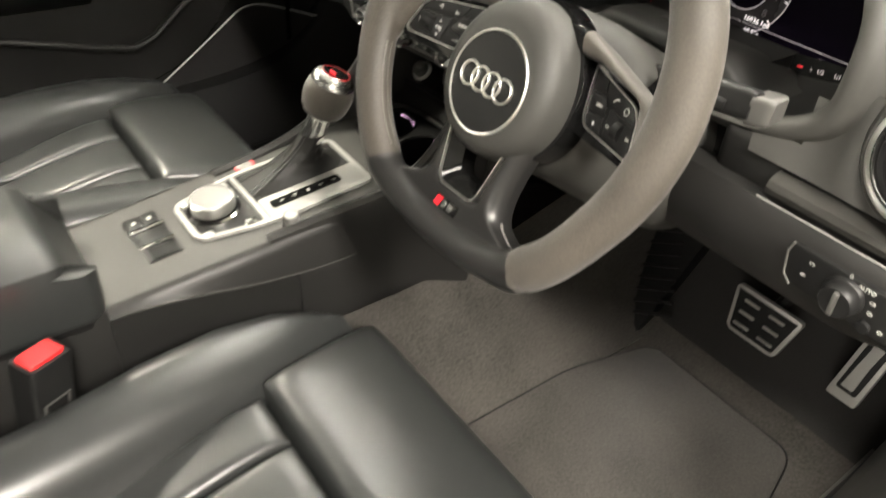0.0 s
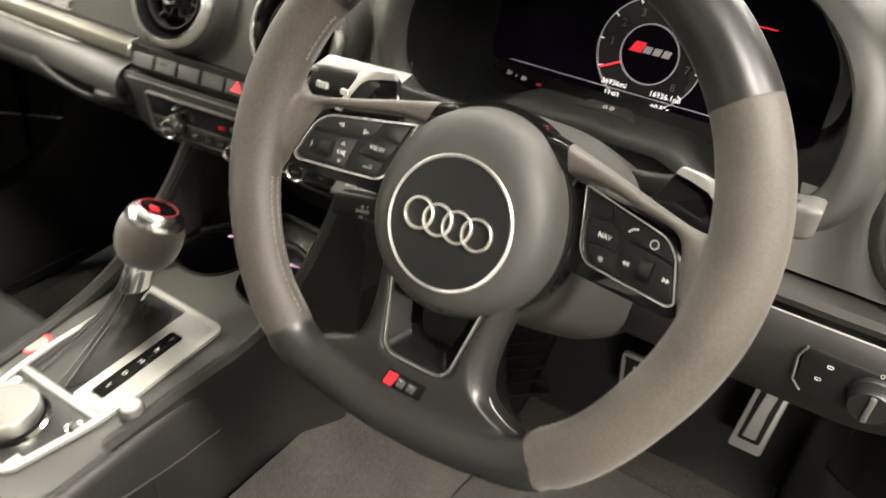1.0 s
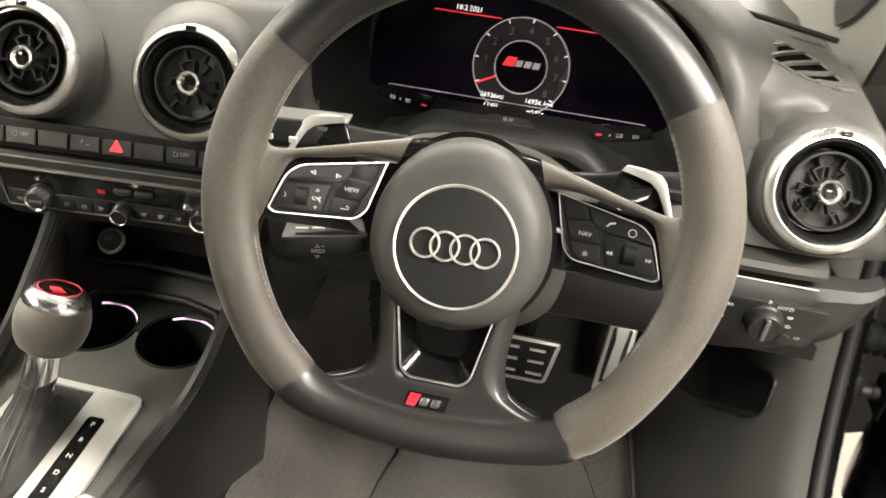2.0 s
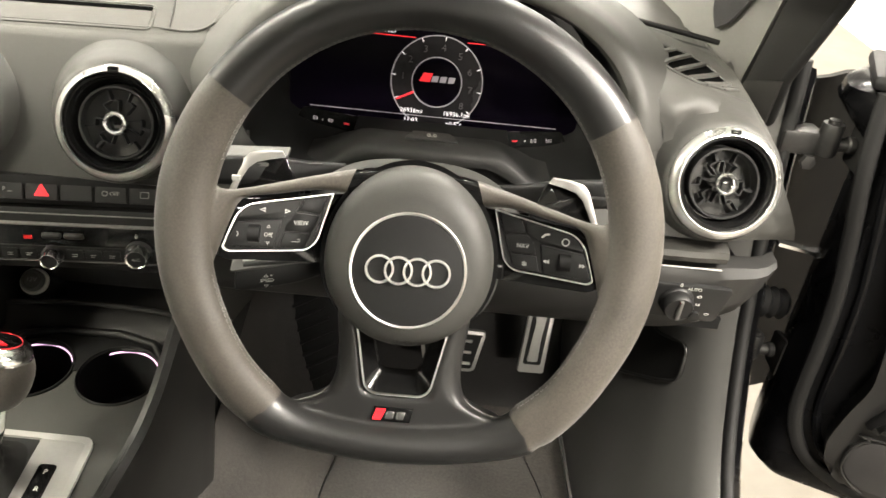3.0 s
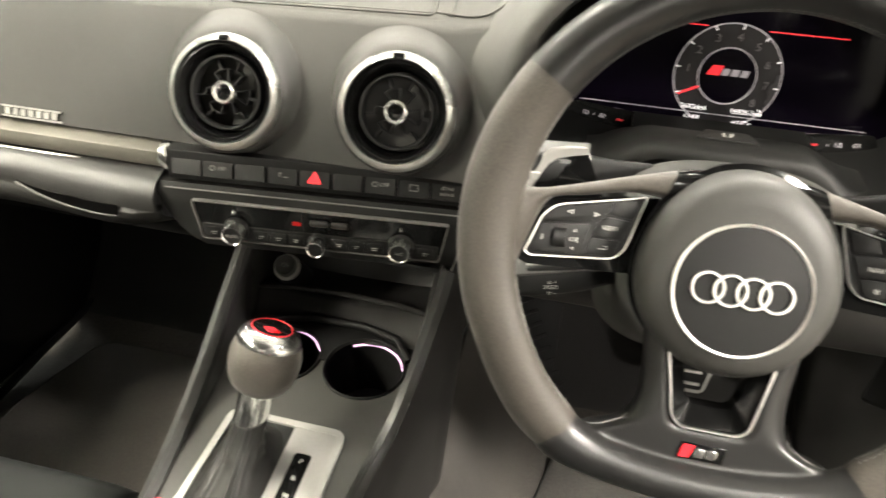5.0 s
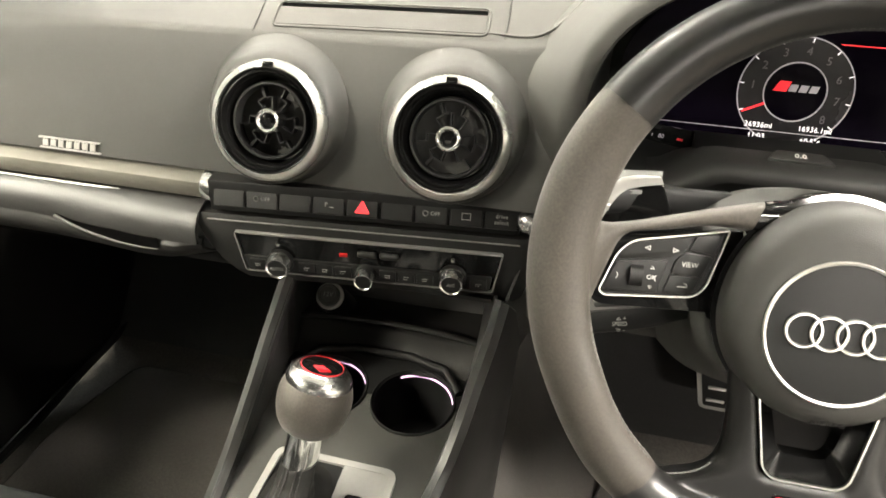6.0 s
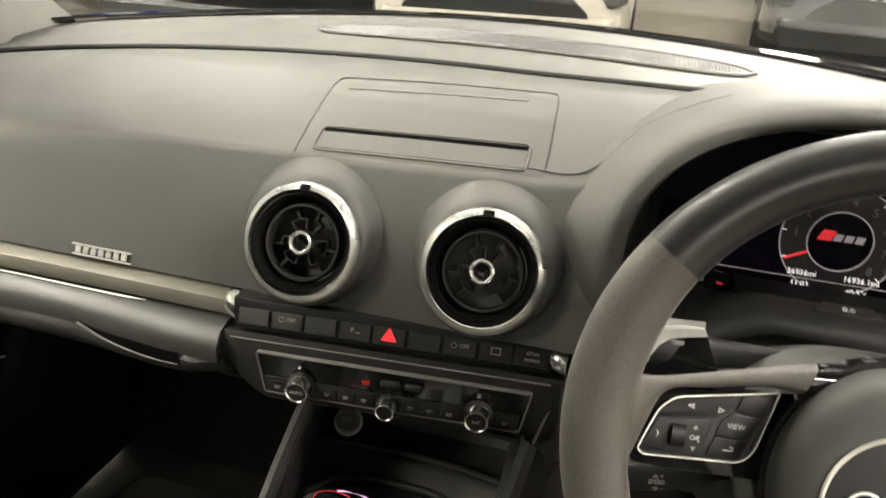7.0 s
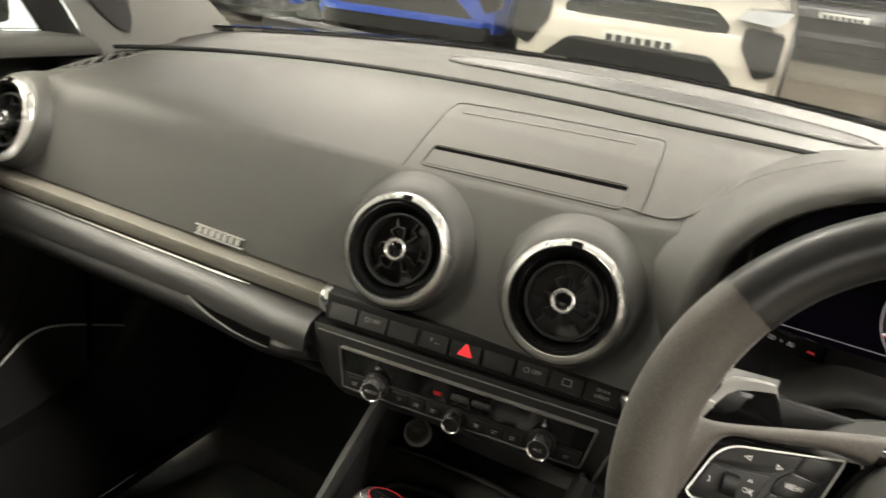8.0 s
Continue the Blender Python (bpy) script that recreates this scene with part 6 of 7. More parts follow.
for mx, nm in ((0.40, "driver"), (-0.42, "passenger")):
    mat_thing = thing("floor_mat", (mx, 0.2, 0.002), "dark grey carpet floor mat with bound edge", "floor mat", "floor mats")
    w = 0.158
    poly = rounded([(mx - w, -0.12), (mx + w + 0.02, -0.12), (mx + w + 0.02, 0.36), (mx + w - 0.02, 0.500), (mx - w + 0.03, 0.500), (mx - w - 0.005, 0.34), (mx - w - 0.005, 0.17)], 0.03, 4)
    part("carpet_top", prism(poly, 0.004, 0.012, 0.002), CARPET, mat_thing)
    part("binding", tube([(x, y, 0.0108) for x, y in poly], 0.0019, 6, closed=True), BLACK, mat_thing, "dark stitched edge")

rest = thing("footrest", (0.19, 0.52, 0.0), "ribbed black plastic footrest", "footrest")
part("wedge", loft([[(x, y, z) for x, y, z in ((0.150, y0, z0), (0.236, y0, z0), (0.236, y0 + 0.16, z0 - 0.04), (0.150, y0 + 0.16, z0 - 0.04))] for y0, z0 in ((0.500, 0.012), (0.512, 0.022), (0.635, 0.165), (0.70, 0.26))]), BLACK, rest)
RM = facing(0.193, 0.572, 0.093, 40)
for k in range(9):
    part("rib", box(-0.040, 0.040, -0.085 + 0.021 * k, -0.079 + 0.021 * k, 0.0, 0.004, 0.001, 1), BLACK, rest, at=RM @ Matrix.Rotation(0.5, 4, "Z"))

brake = thing("brake_pedal", (0.417, 0.60, 0.25), "metal-faced brake pedal with black rubber studs", "pedal")
BM = facing(0.416, 0.510, 0.172, 14)
bp = rounded([(-0.040, -0.036), (0.040, -0.036), (0.054, 0.034), (-0.054, 0.034)], 0.008, 4)
part("plate", prism(bp, -0.006, 0.003, 0.002), SILVER, brake, "satin metal plate", at=BM)
part("rubber_face", prism(inset(bp, 0.006), 0.002, 0.0048, 0.001), RUBBER, brake, "black rubber face", at=BM)
for r in range(3):
    for c in (-1, 1):
        part("metal_bar", box(c * 0.020 - 0.0125, c * 0.020 + 0.0125, -0.023 + 0.019 * r, -0.018 + 0.019 * r, 0.004, 0.0066, 0.001, 1), SATIN, brake, at=BM)
part("arm", tube([(0.416, 0.520, 0.172), (0.420, 0.575, 0.200), (0.42, 0.63, 0.30), (0.42, 0.66, 0.46)], [0.008, 0.011, 0.012, 0.012], 8), BLACK, brake)
gas = thing("accelerator_pedal", (0.56, 0.60, 0.02), "long metal-faced accelerator pedal", "pedal")
GM = facing(0.553, 0.540, 0.182, 16)
gp = rounded([(-0.024, -0.057), (0.019, -0.057), (0.026, 0.056), (-0.015, 0.056)], 0.005, 3)
part("plate", prism(gp, -0.006, 0.003, 0.0015), SILVER, gas, "satin metal plate", at=GM)
part("rubber_inlay", prism(rounded([(-0.0165, -0.042), (0.0125, -0.042), (0.0195, 0.050), (-0.0095, 0.050)], 0.004, 3), 0.002, 0.0044, 0.001), RUBBER, gas, "black rubber inlay", at=GM)
part("metal_bar", prism(rounded([(-0.0060, 0.052), (-0.0030, 0.030), (-0.0060, 0.006), (-0.0110, -0.036), (0.0065, -0.036), (0.0080, 0.006), (0.0110, 0.030), (0.0145, 0.052)], 0.003, 3), 0.003, 0.0068, 0.001), SILVER, gas, "raised satin bar", at=GM)
part("arm", tube([(0.553, 0.545, 0.180), (0.556, 0.575, 0.210), (0.558, 0.62, 0.30), (0.558, 0.66, 0.44)], [0.010, 0.011, 0.012, 0.012], 8), BLACK, gas)

# ---- lamp switch panel ----
lamps = thing("lamp_switch_panel", (0.60, 0.17, 0.51), "black headlamp switch panel with grey rotary knob", "control panel")
LP = facing(0.601, 0.1595, 0.523, -8)
lp = rounded([(-0.046, -0.019), (0.044, -0.024), (0.052, 0.018), (-0.050, 0.020)], 0.006, 3)
part("bezel", prism(lp, -0.004, 0.0015, 0.0008), BLACK, lamps, at=LP)
part("bright_edge", tube([(-0.048, 0.021, 0.002), (-0.0515, 0.010, 0.002), (-0.0490, -0.012, 0.002), (-0.042, -0.020, 0.002)], 0.0011, 8), GREYPLASTIC, lamps, "grey edge", at=LP)
part("knob_base", lathe([(0.0165, 0.0), (0.0165, 0.003), (0.0150, 0.005)], 40), BLACK, lamps, at=LP)
part("knob", lathe([(0.0140, 0.003), (0.0138, 0.013), (0.0125, 0.015), (0, 0.0152)], 40), BLACK, lamps, "rotary knob", at=LP)
part("knob_rim", lathe([(0.0148, 0.004), (0.0152, 0.008), (0.0140, 0.0135), (0.0128, 0.0152), (0.0122, 0.0148)], 40), BLACK, lamps, "grey knob rim", at=LP)
part("knob_grip", box(-0.0022, 0.0022, -0.0115, 0.0115, 0.012, 0.0185, 0.0015), GREYPLASTIC, lamps, "raised grip bar", at=LP)
lettering("AUTO", 0.0050, INK_DIM, "marking", lamps, LP @ Matrix.Translation((0.014, 0.0155, 0.0018)))
for sx, sy in ((0.021, 0.007), (0.022, -0.003), (-0.030, 0.010), (-0.034, -0.004), (0.034, -0.014)):
    ring = rounded([(sx - 0.0022, sy - 0.0013), (sx + 0.0022, sy - 0.0013), (sx + 0.0022, sy + 0.0013), (sx - 0.0022, sy + 0.0013)], 0.0012, 2)
    part("symbol", frame_plate(ring, inset(ring, 0.0004), 0.001, 0.0018), INK_DIM, lamps, at=LP)
lettering("0", 0.006, INK_DIM, "marking", lamps, LP @ Matrix.Translation((0.0, 0.0195, 0.0018)))
part("dimmer", lathe([(0.0055, 0.0), (0.0052, 0.004), (0, 0.0045)], 24), BLACK, lamps, at=LP @ Matrix.Translation((0.022, -0.0165, 0.001)))
# open pocket in the kick trim below the lamp switches
pocket = thing("kick_pocket", (0.68, 0.33, 0.32), "dark open pocket in the grey kick trim", "pocket")
out = Vector((-0.96, -0.24, 0.14)).normalized()
along = Vector((0.24, -0.96, 0)).normalized()
KP = Matrix.Translation((0.6805, 0.3300, 0.3280)) @ Matrix((along, out.cross(along), out)).transposed().to_4x4()
shape = rounded([(-0.12, -0.105), (-0.0611, -0.0749), (0.0083, -0.0317), (0.0385, -0.0085), (0.0406, 0.0048), (0.0325, 0.0370), (0.0194, 0.0372), (-0.0065, 0.0264), (-0.031, 0.0173), (-0.0485, 0.0229), (-0.12, 0.06)], [0.01, 0.02, 0.02, 0.009, 0.009, 0.008, 0.008, 0.01, 0.01, 0.01, 0.01], 4)
# the pocket's depth is a black plate: its shade is only colour
part("recess", prism(shape, -0.004, 0.0035, 0.001), BLACK, pocket, "flat black plate for the shade in the recess", at=KP)
part("rim", tube([(x, y, 0.003) for x, y in shape], 0.0022, 8, closed=True), DASH_LOW, pocket, at=KP)
# end grille on top of the dashboard
grille = thing("demister_grille", (0.58, 0.24, 0.72), "slatted black demister outlet on top of the dashboard", "air vent", "demister outlets")


def grille_at(sx, ob):
    """A leaf-shaped outlet laid on the dashboard's shoulder, crossed by slats."""
    back = spline([(0.5457, 0.3058), (0.5623, 0.3077), (0.5803, 0.3083), (0.6026, 0.3080), (0.6206, 0.2960), (0.6335, 0.2766), (0.6430, 0.2635)], 4)
    front = spline([(0.5457, 0.3058), (0.5505, 0.2891), (0.5599, 0.2659), (0.5728, 0.2486), (0.5917, 0.2434), (0.6182, 0.2532), (0.6430, 0.2635)], 4)
    put = lambda p, up: Vector((sx * p[0], p[1], dash_surface(sx * p[0], p[1]) + up))
    mix = lambda a, b, w: (a[0] + (b[0] - a[0]) * w, a[1] + (b[1] - a[1]) * w)
    # well shade as a black sheet on the surface, under the slats
    part("well", sheet([[put(mix(a, b, w), 0.0004) for a, b in zip(back, front)] for w in (0, 0.2, 0.4, 0.6, 0.8, 1.0)]), VOID, ob, "black sheet for the shade in the open well")
    rim = back + front[-2:0:-1]
    part("rim", tube([put(p, 0.0005) for p in rim], 0.0014, 8, closed=True), DASH, ob)
    for f in range(7):
        a, b = front[3 + 3 * f], back[6 + 3 * f - (f > 5)]
        d = Vector((b[1] - a[1], a[0] - b[0])).normalized()
        rings = []
        for w in (0.0, 0.25, 0.5, 0.75, 1.0):
            c = mix(a, b, w)
            rings.append([put((c[0] + d.x * o, c[1] + d.y * o), up) for o, up in ((-0.0026, 0.0006), (-0.0020, 0.0022), (0.0020, 0.0026), (0.0028, 0.0006))])
        part("slat", loft(rings), DASH, ob, "grey slat")


grille_at(1, grille)
grille2 = thing("demister_grille", (-0.58, 0.24, 0.72), "slatted black demister outlet on top of the dashboard", "air vent", "demister outlets")
grille_at(-1, grille2)

# ---- body shell round the cabin ----
APERTURE = [(0.722, 0.335, 0.72), (0.728, 0.325, 0.60), (0.730, 0.300, 0.48), (0.730, 0.255, 0.36), (0.728, 0.190, 0.26), (0.726, 0.09, 0.185), (0.724, -0.08, 0.15), (0.722, -0.40, 0.14), (0.72, -0.70, 0.16)]
APERTURE = spline(APERTURE, 4)
for sx in (-1, 1):
    EDGE = APERTURE if sx > 0 else [(x, y + 0.24 * smooth(0.68, 0.45, z), z) for x, y, z in APERTURE]
    rows = []
    for x, y, z in EDGE:
        k = smooth(0.6, 0.1, z)
        rows.append([(sx * (x + 0.006), y - 0.004, z + 0.004), (sx * (x - 0.010), y + 0.002, z + 0.004), (sx * (x - 0.030), y + 0.020, z - 0.004), (sx * (x - 0.050 - 0.01 * k), y + 0.08, z - 0.03 - 0.06 * k), (sx * (x - 0.065 - 0.025 * k), y + 0.20 * (1 - 0.5 * k), z - 0.06 - 0.10 * k), (sx * (x - 0.10), min(0.76, y + 0.42 * (1 - 0.8 * k) + 0.02), max(0.0, z - 0.16)), (sx * (x - 0.115), 0.80, max(0.02, z - 0.10))])
    # highlight painted in: paler plastic on the driver's side, black on the shaded side
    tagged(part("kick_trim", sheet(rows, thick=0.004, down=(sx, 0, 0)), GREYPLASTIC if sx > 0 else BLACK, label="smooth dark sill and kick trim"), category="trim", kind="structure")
    tagged(part("door_seal", tube([(sx * (x + 0.008), y - 0.004, z + 0.002) for x, y, z in EDGE], 0.008, 10), RUBBER, label="black rubber door seal"), category="seal", kind="structure")
    rows = []
    for x, y, z in APERTURE:
        rows.append([(sx * (x + 0.004), y, z - 0.002), (sx * (x + 0.030), y + 0.010, z - 0.010), (sx * (x + 0.045), y + 0.03, z - 0.03), (sx * (x + 0.055), y + 0.07, z - 0.06), (sx * (x + 0.062), y + 0.085, z - 0.10), (sx * (x + 0.060), y + 0.09, z - 0.20 * smooth(0.3, 0.1, z) - 0.10)])
    tagged(part("door_frame", sheet(rows, thick=0.004, down=(-sx, 0, 0)), BODY_DARK, label="dark painted door frame and sill"), category="door frame", kind="structure")
    stations = [((0.61, 0.55, 0.710), (0.690, 0.385, 0.640), (0.712, 0.335, 0.650), (0.745, 0.395, 0.650)), ((0.60, 0.52, 0.752), (0.679, 0.351, 0.690), (0.699, 0.300, 0.706), (0.730, 0.365, 0.706)),
                ((0.60, 0.46, 0.795), (0.665, 0.283, 0.778), (0.702, 0.245, 0.790), (0.728, 0.31, 0.795)), ((0.565, 0.25, 0.925), (0.630, 0.14, 0.920), (0.655, 0.085, 0.925), (0.675, 0.14, 0.930)), ((0.52, -0.06, 1.13), (0.555, -0.15, 1.13), (0.575, -0.20, 1.14), (0.595, -0.15, 1.15))]
    blend = lambda i, t: [Vector(p).lerp(Vector(q), t) for p, q in zip(stations[i], stations[i + 1])]
    rows = [blend(i, k / 6) for i in range(4) for k in range(6)] + [[Vector(p) for p in stations[4]]]
    mir_x = lambda p: (sx * p.x, p.y, p.z)
    trim_rows = []
    for w, a, b, c in rows:
        trim_rows.append([mir_x(w.lerp(a, t) + Vector((-0.012, -0.010, 0.004)) * math.sin(math.pi * t)) for t in [j / 8 for j in range(9)]])
    tagged(part("pillar_trim", sheet(trim_rows, thick=0.006, down=(sx, 0.3, 0)), PILLAR, label="grey windscreen pillar trim"), category="pillar", kind="structure")
    flank_rows = [[mir_x(a + Vector((0.003, -0.003, 0))), mir_x(a.lerp(b, 0.5) + Vector((-0.006, -0.002, 0))), mir_x(b), mir_x(c)] for w, a, b, c in rows]
    tagged(part("a_pillar", sheet(flank_rows, thick=0.006, down=(sx, 0.3, 0)), DASH_LOW, label="dark inner flank of the windscreen pillar"), category="pillar", kind="structure")
    foot_rows = [[Vector(p) + Vector((-sx * 0.003, -0.004, 0)) for p in r[:3]] for r in flank_rows[:7]]
    tagged(part("pillar_foot", sheet(foot_rows, thick=0.003, down=(sx, 0.3, 0)), CONSOLE, label="separate dark panel at the foot of the pillar"), category="trim", kind="structure")
    tagged(part("pillar_seal", tube([mir_x(b + Vector((0.004, 0.002, 0.0))) for w, a, b, c in rows], 0.006, 10, up=(1, 0, 0)), RUBBER, label="black rubber seal along the pillar"), category="seal", kind="structure")
    tweeter = []
    for i in range(8, 15):
        f = ((i - 8) / 6) ** 0.6
        tweeter.append([mir_x(rows[i][0].lerp(rows[i][1], 0.72 + 0.17 * f * (j / 3 - 1)) + Vector((-0.012, -0.010, 0.004)) * math.sin(math.pi * (0.72 + 0.17 * f * (j / 3 - 1))) + Vector((-0.004, -0.003, 0.001))) for j in range(7)])
    tagged(part("tweeter_grille", sheet(tweeter, thick=0.003, down=(sx, 0.3, 0)), SPEAKER, label="fine ribbed tweeter grille in the pillar"), category="speaker grille", kind="structure")
    tagged(part("b_pillar", box(sx * 0.72 - 0.04, sx * 0.72 + 0.04, -0.80, -0.66, 0.1, 1.14, 0.015), BLACK, label="dark centre pillar"), category="pillar", kind="structure")
    tagged(part("roof_rail", tube([(sx * 0.555, -0.1, 1.135), (sx * 0.57, -0.6, 1.17), (sx * 0.55, -1.4, 1.15), (sx * 0.52, -1.9, 1.0)], 0.035, 10), HEADLINER, label="dark cloth roof rail"), category="roof rail", kind="structure")
    tagged(part("rear_side_wall", box(sx * 0.73 - 0.03, sx * 0.73 + 0.03, -1.95, -0.80, 0.0, 0.72, 0.01), BLACK, label="dark rear side trim"), category="wall", kind="structure")
tagged(part("bulkhead", box(-0.80, 0.80, 0.82, 0.90, -0.05, 0.745), CARPET_SHADED, label="carpeted bulkhead ahead of the footwells, darkened for shade"), category="bulkhead", kind="structure")
for x0, x1, lab in ((-0.72, -0.16, "passenger"), (0.16, 0.70, "driver")):
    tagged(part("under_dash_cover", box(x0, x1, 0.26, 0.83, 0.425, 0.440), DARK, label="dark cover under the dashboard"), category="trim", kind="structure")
for sx in (-1, 1):
    rows = [[(sx * x, y, z) for x, y in ((0.715, 0.345), (0.735, 0.365), (0.775, 0.385), (0.800, 0.400), (0.835, 0.43), (0.96, 0.48))] for z in (0.205, 0.215, 0.35, 0.50, 0.62, 0.67, 0.69)]
    tagged(part("hinge_post", sheet(rows, thick=0.01, down=(0, 1, 0)), WELL, label="dark painted hinge post"), category="pillar", kind="structure")
def roof_z(x, y):
    return 1.185 - 0.05 * (x / 0.56) ** 2 - 0.7 * max(0, y + 0.35) ** 2 - 0.12 * max(0, -y - 1.0) ** 2


roof = [[(-0.57 + 1.14 * j / 12, -1.85 + 1.75 * i / 16, roof_z(-0.57 + 1.14 * j / 12, -1.85 + 1.75 * i / 16)) for j in range(13)] for i in range(17)]
tagged(part("ceiling", sheet(roof, thick=0.03, down=(0, 0, 1)), HEADLINER, label="dark cloth headliner under the roof"), category="ceiling", kind="structure")
tagged(part("rear_wall", box(-0.74, 0.74, -1.98, -1.9, -0.05, 0.75), BLACK, label="dark rear cabin wall"), category="wall", kind="structure")
tagged(part("rear_seat_bench", box(-0.66, 0.66, -1.85, -1.05, 0.0, 0.30, 0.05, 3), SEAT, label="black leather rear bench seat"), category="seat")
glass_rows = []
for i in range(13):
    t = i / 12
    glass_rows.append([(x * (0.69 - 0.11 * t) / 0.69, (0.76 - 0.50 * x * x) * (1 - t) + (-0.05 - 0.15 * x * x) * t, (0.775 - 0.08 * x * x) * (1 - t) + 1.135 * t) for x in [-0.69 + 0.115 * j for j in range(13)]])
screen_glass = part("window_1", sheet(glass_rows, thick=0.004, down=(0, -0.5, -0.85)), GLASS, label="clear windscreen glass")
screen_glass.visible_shadow = False
tagged(screen_glass, category="windscreen", kind="structure")
# scuttle and wiper below the glass, bonnet ahead
scut = [[(x, y - 0.5 * x * x, z - 0.08 * x * x) for x in [-0.70 + 0.14 * j for j in range(11)]] for y, z in ((0.742, 0.770), (0.76, 0.768), (0.80, 0.760), (0.86, 0.750), (0.95, 0.745))]
tagged(part("scuttle", sheet(scut, thick=0.006), BLACK, label="black plastic scuttle below the windscreen"), category="trim", kind="structure")
bon = [[(x, y - 0.25 * x * x, z - 0.10 * x * x) for x in [-0.72 + 0.144 * j for j in range(11)]] for y, z in ((0.95, 0.735), (1.15, 0.715), (1.45, 0.665), (1.75, 0.58), (1.92, 0.46), (1.95, 0.30))]
tagged(part("bonnet", sheet(bon, thick=0.01), PAINT_DARK, label="dark painted bonnet"), category="bonnet", kind="structure")
frit = [[(x, y - 0.58 * x * x, z - 0.08 * x * x) for x in [-0.66 + 0.11 * j for j in range(13)]] for y, z in ((0.700, 0.7835), (0.742, 0.7840))]
tagged(part("windscreen_edge", sheet(frit, thick=0.003), GLOSS, label="black band along the foot of the windscreen"), category="trim", kind="structure")

# ---- doors ----
def door_speaker(ob, outline, m, corner, bright=LIT_METAL):
    sp = part("speaker", prism(outline, -0.002, 0.004, 0.001), SPEAKER, ob, "dark perforated loudspeaker cover", at=m)
    # trim tone paints the light: pale on the passenger's door, dark on the driver's
    part("speaker_trim", tube([(x, y, 0.005) for x, y in spline(corner, 5)], 0.0018, 8), bright, sp, "thin trim line toned for the light on its door", at=m)
    return sp


pdoor = thing("passenger_door", (-0.70, -0.2, 0.1), "closed dark grey car door with loudspeaker and armrest", "car door")
PM = Matrix(((0, 0, 1, -0.722), (1, 0, 0, 0), (0, 1, 0, 0), (0, 0, 0, 1)))
rows = [[(-0.732 - 0.012 * smooth(0.35, 0.7, z) + 0.012 * smooth(0.15, 0.0, z), y, z) for z in (0.06, 0.15, 0.25, 0.35, 0.45, 0.55, 0.65, 0.72)] for y in [-0.62 + 0.106 * k for k in range(11)]]
part("panel", sheet(rows, thick=0.05, down=(-1, 0, 0)), DASH_LOW, pdoor, "dark grey door panel")
door_speaker(pdoor, rounded([(0.062, 0.10), (0.385, 0.10), (0.405, 0.146), (0.417, 0.243), (0.309, 0.284), (0.272, 0.291), (0.240, 0.284), (0.062, 0.160)], 0.012, 4), PM, [(0.062, 0.163), (0.15, 0.224), (0.21, 0.267), (0.24, 0.288), (0.272, 0.295), (0.309, 0.288), (0.359, 0.270), (0.412, 0.249), (0.419, 0.240), (0.412, 0.19), (0.404, 0.144)])
rows = [[(-0.732 + o, y, z) for o, z in ((0.0, 0.44), (0.045, 0.425), (0.058, 0.405), (0.05, 0.38), (0.0, 0.34))] for y in [-0.60 + 0.07 * k for k in range(9)]]
part("armrest", sheet(rows, thick=0.01, down=(-1, 0, 0)), LEATHER, pdoor, "padded black door armrest")
part("armrest_line", tube([(x - 0.042, y, z) for x, y, z in ((-0.674, -0.60, 0.315), (-0.672, -0.2, 0.302), (-0.672, -0.05, 0.262), (-0.674, 0.02, 0.248), (-0.676, 0.06, 0.262), (-0.678, 0.12, 0.31), (-0.682, 0.20, 0.36))], 0.007, 8), DASH_LOW, pdoor, "rounded lower edge of the armrest")
part("window_ledge", box(-0.74, -0.67, -0.62, 0.36, 0.70, 0.73, 0.01), DASH, pdoor)
glass = part("window_pane", box(-0.712, -0.708, -0.62, 0.30, 0.73, 1.10), GLASS, pdoor, "clear side window")
glass.visible_shadow = False
mir = thing("door_mirror", (-0.86, 0.20, 0.78), "dark door mirror outside the passenger window", "mirror")
part("shell", loft([[(-0.86 + 0.10 * k * x, 0.22 + o, 0.81 + 0.065 * k * z) for x, z in rounded([(-1, -1), (1, -1), (1, 1), (-1, 1)], 0.6, 4)] for o, k in ((-0.04, 1.0), (0.0, 1.0), (0.05, 0.8), (0.08, 0.4))]), PAINT_DARK, mir)
part("foot", box(-0.78, -0.73, 0.20, 0.26, 0.735, 0.77, 0.008), BLACK, mir)

DOOR = Matrix.Translation((0.835, 0.36, 0.0)) @ Matrix.Rotation(radians(66), 4, "Z")
ddoor = thing("driver_door", DOOR @ Vector((0, -0.3, 0.22)), "open dark painted car door with grey inner panel", "car door")
def door_plan(z):
    """The door's outline from above; its front edge reaches forward under the mirror."""
    f = 0.045 * smooth(0.645, 0.695, z)
    return rounded([(0.045, -0.020 + f), (-0.02, 0.002 + f), (-0.070, 0.000 + f), (-0.100, -0.022 + 0.6 * f), (-0.100, -1.04), (0.045, -1.05)], [0.01, 0.01, 0.012, 0.015, 0.01, 0.01], 4)


part("body", loft([[(x * k, -0.5 + (y + 0.5) * k, z) for x, y in door_plan(z)] for z, k in ((0.214, 0.97), (0.224, 0.995), (0.26, 1.0), (0.62, 1.0), (0.65, 1.0), (0.67, 1.0), (0.69, 0.995), (0.705, 0.985), (0.716, 0.95))]), BODY_DARK, ddoor, "dark painted door body", at=DOOR)
IN = DOOR @ Matrix(((0, 0, -1, -0.100), (-1, 0, 0, 0), (0, 1, 0, 0), (0, 0, 0, 1)))
